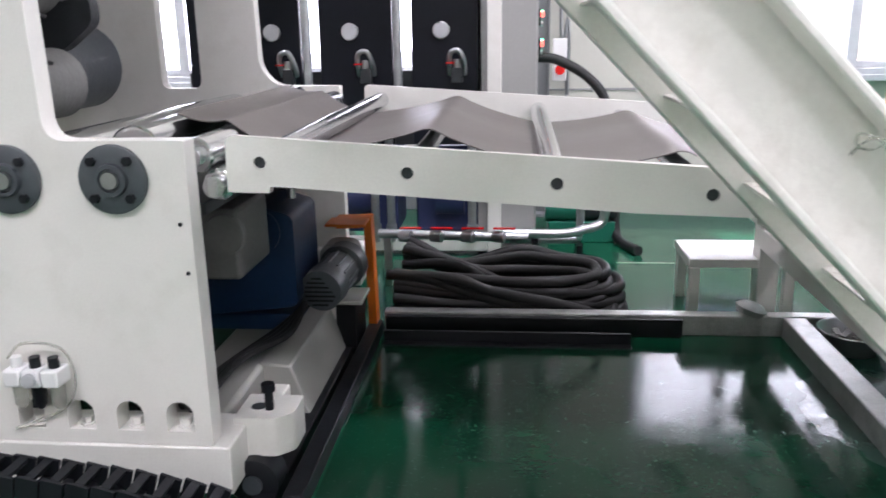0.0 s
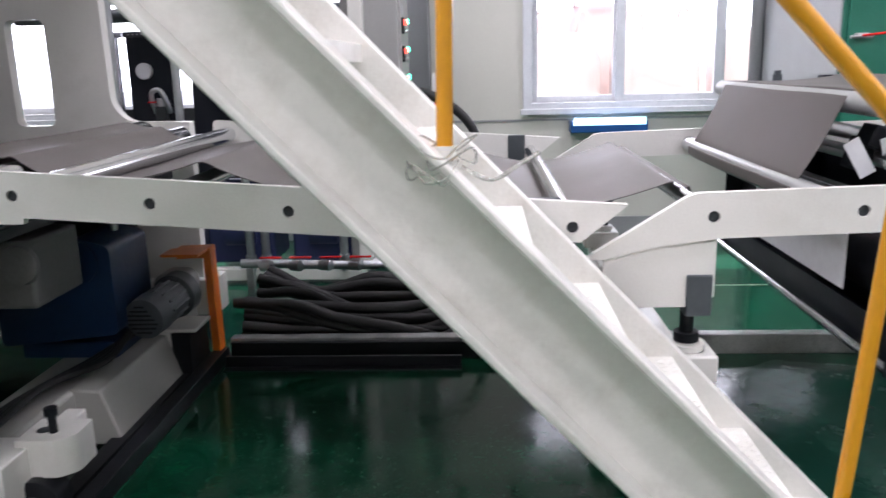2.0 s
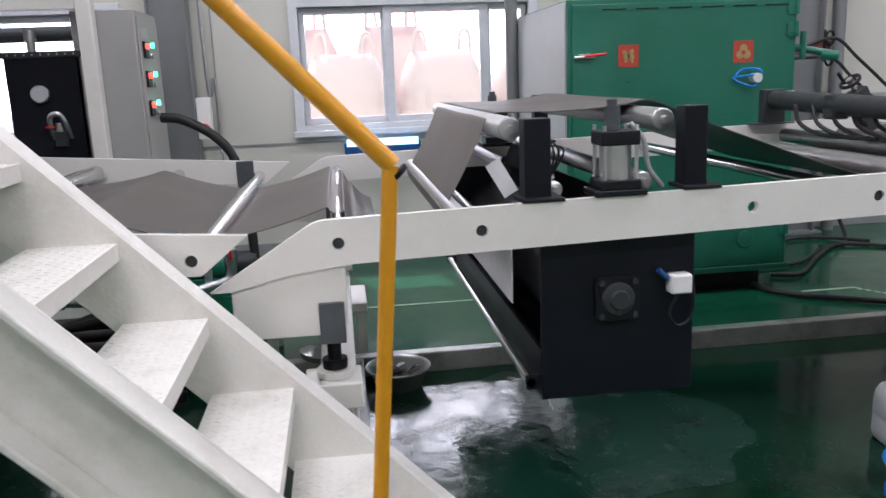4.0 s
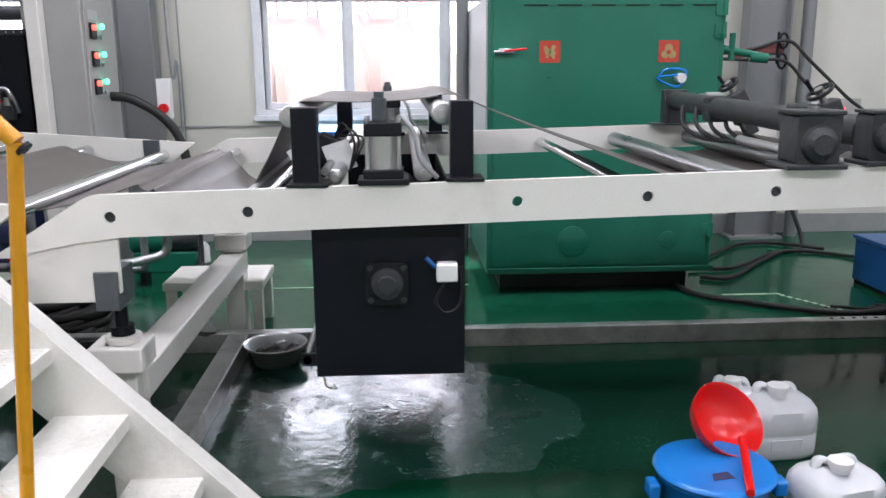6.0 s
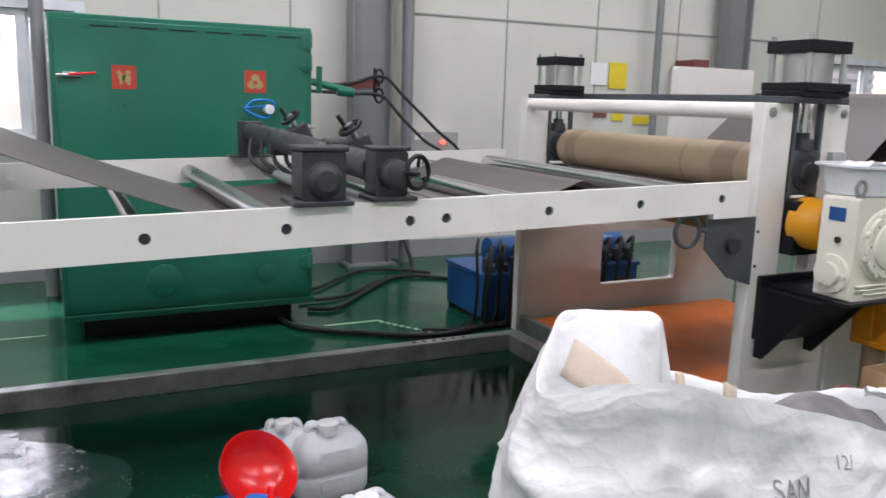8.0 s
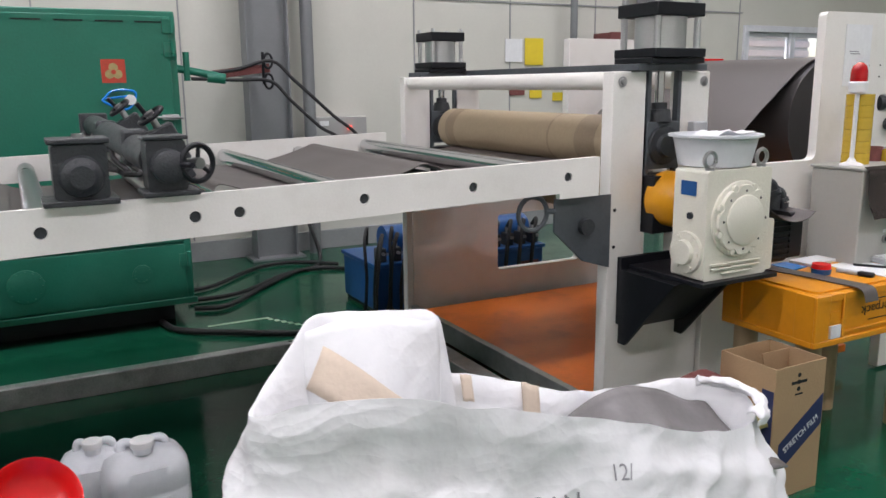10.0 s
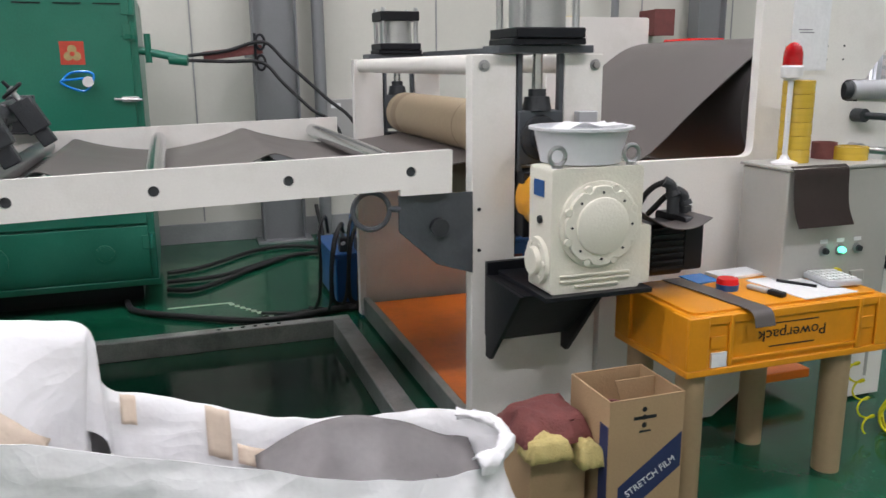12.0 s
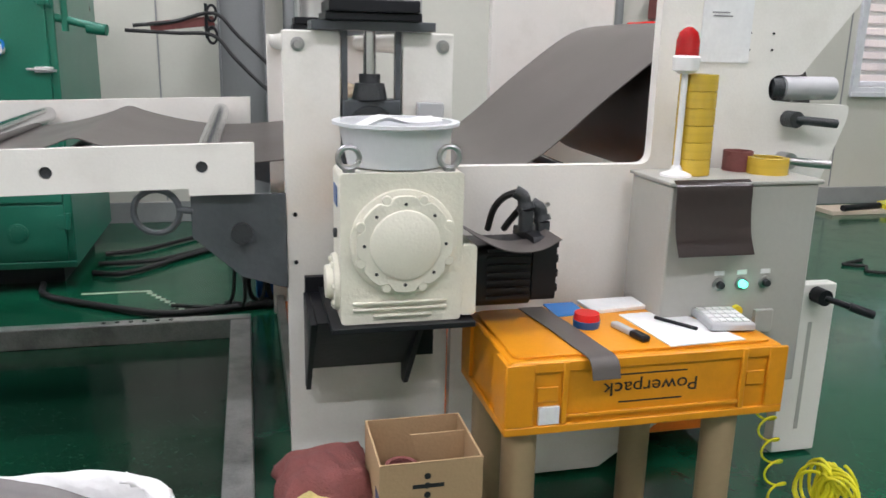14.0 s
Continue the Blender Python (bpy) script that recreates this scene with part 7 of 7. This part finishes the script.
# ---- carton ----
ct = thing("cardboard_carton", (2.575, -0.5, 0), "open brown cardboard carton with navy print", "carton")
KX0, KX1, KY0, KY1, KZ = 2.452, 2.697, -0.617, -0.385, 0.468
for b in ((KX0, KX1, KY0, KY0 + 0.005, 0, KZ), (KX0, KX1, KY1 - 0.005, KY1, 0, KZ), (KX0, KX0 + 0.005, KY0 + 0.0052, KY1 - 0.0052, 0, KZ), (KX1 - 0.005, KX1, KY0 + 0.0052, KY1 - 0.0052, 0, KZ)):
    part("wall_panel", B(b), CARD, ct, smooth=0)
part("inner_floor", B((KX0 + 0.006, KX1 - 0.006, KY0 + 0.006, KY1 - 0.006, 0.002, 0.30)), CARD, ct, smooth=0)
part("inner_flap", prism([(KX0 + 0.10, KZ - 0.004), (KX1 - 0.008, KZ - 0.004), (KX1 - 0.008, KZ - 0.12), (KX0 + 0.13, KZ - 0.10)], KY1 - 0.09, KY1 - 0.086), CARD, ct)
part("tape_core", lathe(bmesh.new(), (KX0 + 0.07, KY0 + 0.10, 0.301), (0, 0, 1), [(0, 0.04), (0.11, 0.04), (0.11, 0.03), (0, 0.03)], 20), CLOTH, ct)
part("print_band", prism([(KX0 + 0.035, 0.20), (KX1 - 0.004, 0.345), (KX1 - 0.004, 0.235), (KX0 + 0.035, 0.09)], KY0 - 0.0015, KY0 - 0.0003), NAVY, ct)
part("print_band", B((KX0 - 0.0015, KX0 - 0.0003, KY0 + 0.004, KY0 + 0.05, 0.03, 0.39)), NAVY, ct)
part("print_mark", bolts(bmesh.new(), [((KX0 + KX1) / 2 + dx - 0.01, KY0 - 0.0003, 0.408 + dz) for dx, dz in ((0, 0), (0, 0.024), (0, -0.024))], (0, -1, 0), 0.008, 0.001, 12), BLACKINK, ct)
part("print_bar", B(((KX0 + KX1) / 2 - 0.045, (KX0 + KX1) / 2 + 0.03, KY0 - 0.0014, KY0 - 0.0003, 0.402, 0.412), ((KX0 + KX1) / 2 - 0.025, (KX0 + KX1) / 2 + 0.012, KY0 - 0.0014, KY0 - 0.0003, 0.362, 0.368)), BLACKINK, ct)
letters("print_words", "STRETCH FILM", 0.030, pose((KX0 + KX1) / 2 + 0.018, KY0 - 0.0022, 0.218, 90, -30.6, 0), PAPER, ct, squeeze=0.95)
c2 = thing("cardboard_carton", (2.33, -0.42, 0), "low brown cardboard carton under some rags", "carton")
part("body", B((2.25, 2.43, -0.53, -0.33, 0.0, 0.30)), CARD, c2, bevel=0.003)


def rag(name, x, y, z, sx, sy, h, m, label, seed, rough=0.02):
    bm = bmesh.new()
    n = 26
    g = [[None] * (n + 1) for _ in range(n + 1)]
    for i in range(n + 1):
        for j in range(n + 1):
            u, v = i / n * 2 - 1, j / n * 2 - 1
            d = max(abs(u), abs(v)) ** 2
            w = noise.noise((u * 2.2 + seed, v * 2.2, seed)) * 0.5 + 0.35 * (0.5 - min(1, abs(noise.noise((u * 1.6 + v * 0.9 + seed, v * 0.7 - u * 0.3, seed))) * 4))
            px, py = x + u * sx * (1 + 0.25 * w), y + v * sy * (1 + 0.25 * noise.noise((v * 2, u * 2, seed + 5)))
            g[i][j] = bm.verts.new((px, py, z + h * (1 - d) + rough * w * (1.2 - d) - 0.10 * max(0, d - 0.55)))
    for i in range(n):
        for j in range(n):
            bm.faces.new((g[i][j], g[i + 1][j], g[i + 1][j + 1], g[i][j + 1]))
    ob = solo(name, bm, m, label, "rag", smooth=80)
    md = ob.modifiers.new("thick", "SOLIDIFY")
    md.thickness = 0.006
    return ob


rag("rag", 2.345, -0.42, 0.365, 0.115, 0.11, 0.035, CLOTH, "crumpled maroon rag on a carton", 1.0, 0.03)
rag("rag", 2.30, -0.52, 0.335, 0.07, 0.05, 0.02, YCLOTH, "crumpled pale yellow rag on a carton", 2.0)
rag("rag", 2.42, -0.55, 0.31, 0.04, 0.05, 0.02, YCLOTH, "crumpled pale yellow rag beside a carton", 3.0)

# ---- big white sack ----
sk = thing("bulk_sack", (1.35, -0.9, 0), "slumped white woven sack with pen writing, holding grey scrap", "sack")
RIM = [Vector(p) for p in ((0.68, -0.96, 0.82), (0.84, -1.06, 0.855), (1.12, -1.09, 0.785), (1.40, -1.09, 0.70), (1.60, -1.07, 0.628), (1.82, -1.02, 0.565), (1.97, -0.94, 0.535),
                           (2.03, -0.85, 0.552), (2.00, -0.765, 0.568), (1.87, -0.72, 0.58), (1.73, -0.715, 0.582), (1.58, -0.72, 0.606), (1.48, -0.72, 0.628), (1.38, -0.72, 0.67),
                           (1.27, -0.715, 0.705), (1.175, -0.72, 0.745), (1.155, -0.725, 0.872), (1.02, -0.70, 0.893), (0.93, -0.70, 0.905), (0.86, -0.72, 0.905), (0.80, -0.77, 0.86), (0.71, -0.86, 0.81))]


def ridge(x, y, z):
    """Sharp folds: high along thin lines, low between them."""
    return 1 - min(1, abs(noise.noise((x, y, z))) * 3.2)


def rim_loop(n):
    k = len(RIM)
    out = []
    for i in range(n):
        f = i / n * k
        a = int(f)
        t = f - a
        p0, p1, p2, p3 = RIM[a - 1], RIM[a % k], RIM[(a + 1) % k], RIM[(a + 2) % k]
        out.append(0.5 * (2 * p1 + (p2 - p0) * t + (2 * p0 - 5 * p1 + 4 * p2 - p3) * t * t + (3 * p1 - p0 - 3 * p2 + p3) * t ** 3))
    return out


def sack_body():
    """A slumped bag: an uneven shell whose wall ends in an open rim, with the inner face turned down."""
    bm = bmesh.new()
    n, rows = 220, 54
    top_loop = rim_loop(n)
    rings = [[] for _ in range(rows + 1)]
    for P in top_loop:
        dx, dy = (P.x - 1.38) / 0.70, (P.y + 0.90) / 0.20
        a = math.atan2(dy, dx)
        ca, sa = math.cos(a), math.sin(a)
        bx = 1.35 + (0.59 if ca > 0 else 0.635) * math.copysign(abs(ca) ** 0.6, ca)
        by = -0.90 + 0.26 * math.copysign(abs(sa) ** 0.6, sa)
        for j in range(rows + 1):
            t = j / rows
            s = t ** 2.2
            belly = 0.05 * math.sin(math.pi * min(1, t * 1.1))
            x = bx + (P.x - bx) * s + belly * ca
            y = by + (P.y - by) * s + belly * sa
            z = P.z * t
            e = min(1, (1 - t) * 5 + 0.12)
            f = 0.028 * noise.noise((x * 2.2, y * 2.2 + 7, z * 2.4)) + 0.026 * noise.noise((x * 6, y * 6, z * 5))
            f += 0.022 * ridge(x * 2.2 + z * 3.1, y * 2, z * 1.1 - x * 1.2) + 0.020 * ridge(x * 6 - z * 4, y * 4, z * 5 + 3) + 0.009 * ridge(x * 11 + 5, y * 9, z * 13)
            rings[j].append(bm.verts.new((x + f * e * ca, y + f * e * sa, z + 0.15 * f * e * t + (0.008 * noise.noise((x * 14, y * 9, 2)) if j == rows else 0))))
    seq = rings
    for inset, dz in ((0.006, -0.002), (0.016, -0.05), (0.03, -0.12), (0.05, -0.22)):
        ring = []
        for i, P in enumerate(top_loop):
            d = Vector((1.38 + 0.8 * (P.x - 1.38) - P.x, -0.90 - P.y, 0))
            d.normalize()
            w = 0.012 * ridge(P.x * 7, dz * 9, 1) * (inset > 0.01)
            ring.append(bm.verts.new((rings[-1][i].co.x + d.x * (inset + w), rings[-1][i].co.y + d.y * (inset + w), rings[-1][i].co.z + dz)))
        seq = seq + [ring]
    for ra, rb in zip(seq, seq[1:]):
        for i in range(n):
            bm.faces.new((ra[i], ra[(i + 1) % n], rb[(i + 1) % n], rb[i]))
    bm.faces.new(rings[0][::-1])
    return bm


bag_ob = part("bag", sack_body(), SACK, sk, smooth=75)


def sheet_of(fn, nu=26, nv=18, thick=0.004):
    """A bent sheet from a function of (u, v)."""
    bm = bmesh.new()
    g = [[bm.verts.new(fn(i / nu, j / nv)) for j in range(nv + 1)] for i in range(nu + 1)]
    for i in range(nu):
        for j in range(nv):
            bm.faces.new((g[i][j], g[i + 1][j], g[i + 1][j + 1], g[i][j + 1]))
    return bm


def bent(name, fn, m, label="", nu=26, nv=18, thick=0.004):
    ob = part(name, sheet_of(fn, nu, nv), m, sk, label, smooth=70)
    md = ob.modifiers.new("thick", "SOLIDIFY")
    md.thickness = thick
    return ob


def neck(u, v):
    """The neck flap: hangs from the raised rim, bulges forward, its free edge slanting."""
    x0, x1 = 0.80 + 0.03 * v, 1.155 - 0.015 * max(0, 1 - v)
    x = x0 + (x1 - x0) * u
    top = 0.868 + 0.03 * math.sin(math.pi * min(1, u * 1.0 + 0.12)) + 0.004 * noise.noise((u * 7, 1, 3))
    z = 0.55 + (top - 0.55) * v
    y = -0.735 - 0.12 * math.sin(math.pi * (0.12 + 0.80 * u)) * (1 - min(1, max(0, v)) ** 2.5) - 0.012 * ridge(x * 5, 2, z * 6) * (1 - v)
    return x, y, z


bent("folded_neck", neck, SACK)


def neck_tape(u, v):
    """A diagonal strip of tape on the neck flap."""
    x, y, z = neck(0.02 + 0.66 * u + 0.12 * v, 0.68 - 0.50 * u + 0.22 * v)
    return x, y - 0.006, z


bent("tan_tape", neck_tape, KRAFT, "tan tape on the neck", 16, 4, 0.002)


def far_wall_tape(xa, w, h, drop=0.0):
    def f(u, v):
        x = xa + w * u
        P = min(rim_loop(220)[100:170], key=lambda q: abs(q.x - x))
        return x, P.y - 0.030 - 0.016 * v, P.z - drop + 0.006 - h * v
    return f


bent("tan_tape", far_wall_tape(1.372, 0.05, 0.11), KRAFT, "", 4, 6, 0.002)
bent("tan_tape", far_wall_tape(1.205, 0.03, 0.06), KRAFT, "", 4, 6, 0.002)
bent("tan_tape", far_wall_tape(1.435, 0.075, 0.04, 0.075), KRAFT, "", 4, 4, 0.002)


def scrap(u, v):
    x = 1.47 + 0.50 * u
    lo = 0.44 + 0.03 * math.sin(u * 5) + 0.014 * ridge(u * 3, 2, 1)
    return x, -1.03 + 0.27 * v, lo + (0.095 + 0.04 * math.sin(math.pi * u)) * v ** 1.6 + 0.012 * noise.noise((u * 5, v * 4, 3))


def shard(u, v):
    x = 1.56 + 0.30 * u
    return x, -1.0 + 0.12 * v + 0.03 * math.sin(9 * u), 0.50 + 0.02 * v - 0.04 * u + 0.018 * math.sin(11 * u + 2 * v)


def under_fill(u, v):
    return 0.78 + 1.18 * u, -1.06 + 0.32 * v, 0.50 - 0.05 * u + 0.02 * noise.noise((u * 8, v * 5, 8))


bent("scrap_sheet", scrap, SCRAP, "grey sheet scrap leaning in the open mouth")
bent("scrap_shard", shard, SHEETDARK, "", 20, 6)
bent("inner_fill", under_fill, SCRAP)


def end_curl(u, v):
    """The rolled lip of the bag at the open end."""
    a = -0.9 + 3.6 * v
    r = 0.016 + 0.010 * noise.noise((u * 6, 1, 4)) + 0.006 * ridge(u * 7, v * 3, 2)
    b = -1.25 + 2.3 * u
    ox, oy = 1.865 + 0.155 * math.cos(b), -0.87 + 0.12 * math.sin(b)
    return ox + r * math.cos(a) * math.cos(b), oy + r * math.cos(a) * math.sin(b), 0.555 + 0.02 * u + r * math.sin(a)


bent("rolled_lip", end_curl, SACK, "", 40, 12)
bpy.context.view_layer.update()


def pen(text, x, z, size, turn):
    w = letters("pen_writing", text, size, pose(x, -2.0, z, 90, turn, 0), GREYINK, sk, 0.0)
    for v in w.data.vertices:
        hit, loc, nrm, idx = bag_ob.ray_cast(Vector((v.co.x, -2.0, v.co.z)), Vector((0, 1, 0)))
        v.co.y = loc.y - 0.003 if hit else -0.3


pen("SAN", 1.20, 0.585, 0.06, 6)
pen("12/", 1.355, 0.62, 0.042, 8)
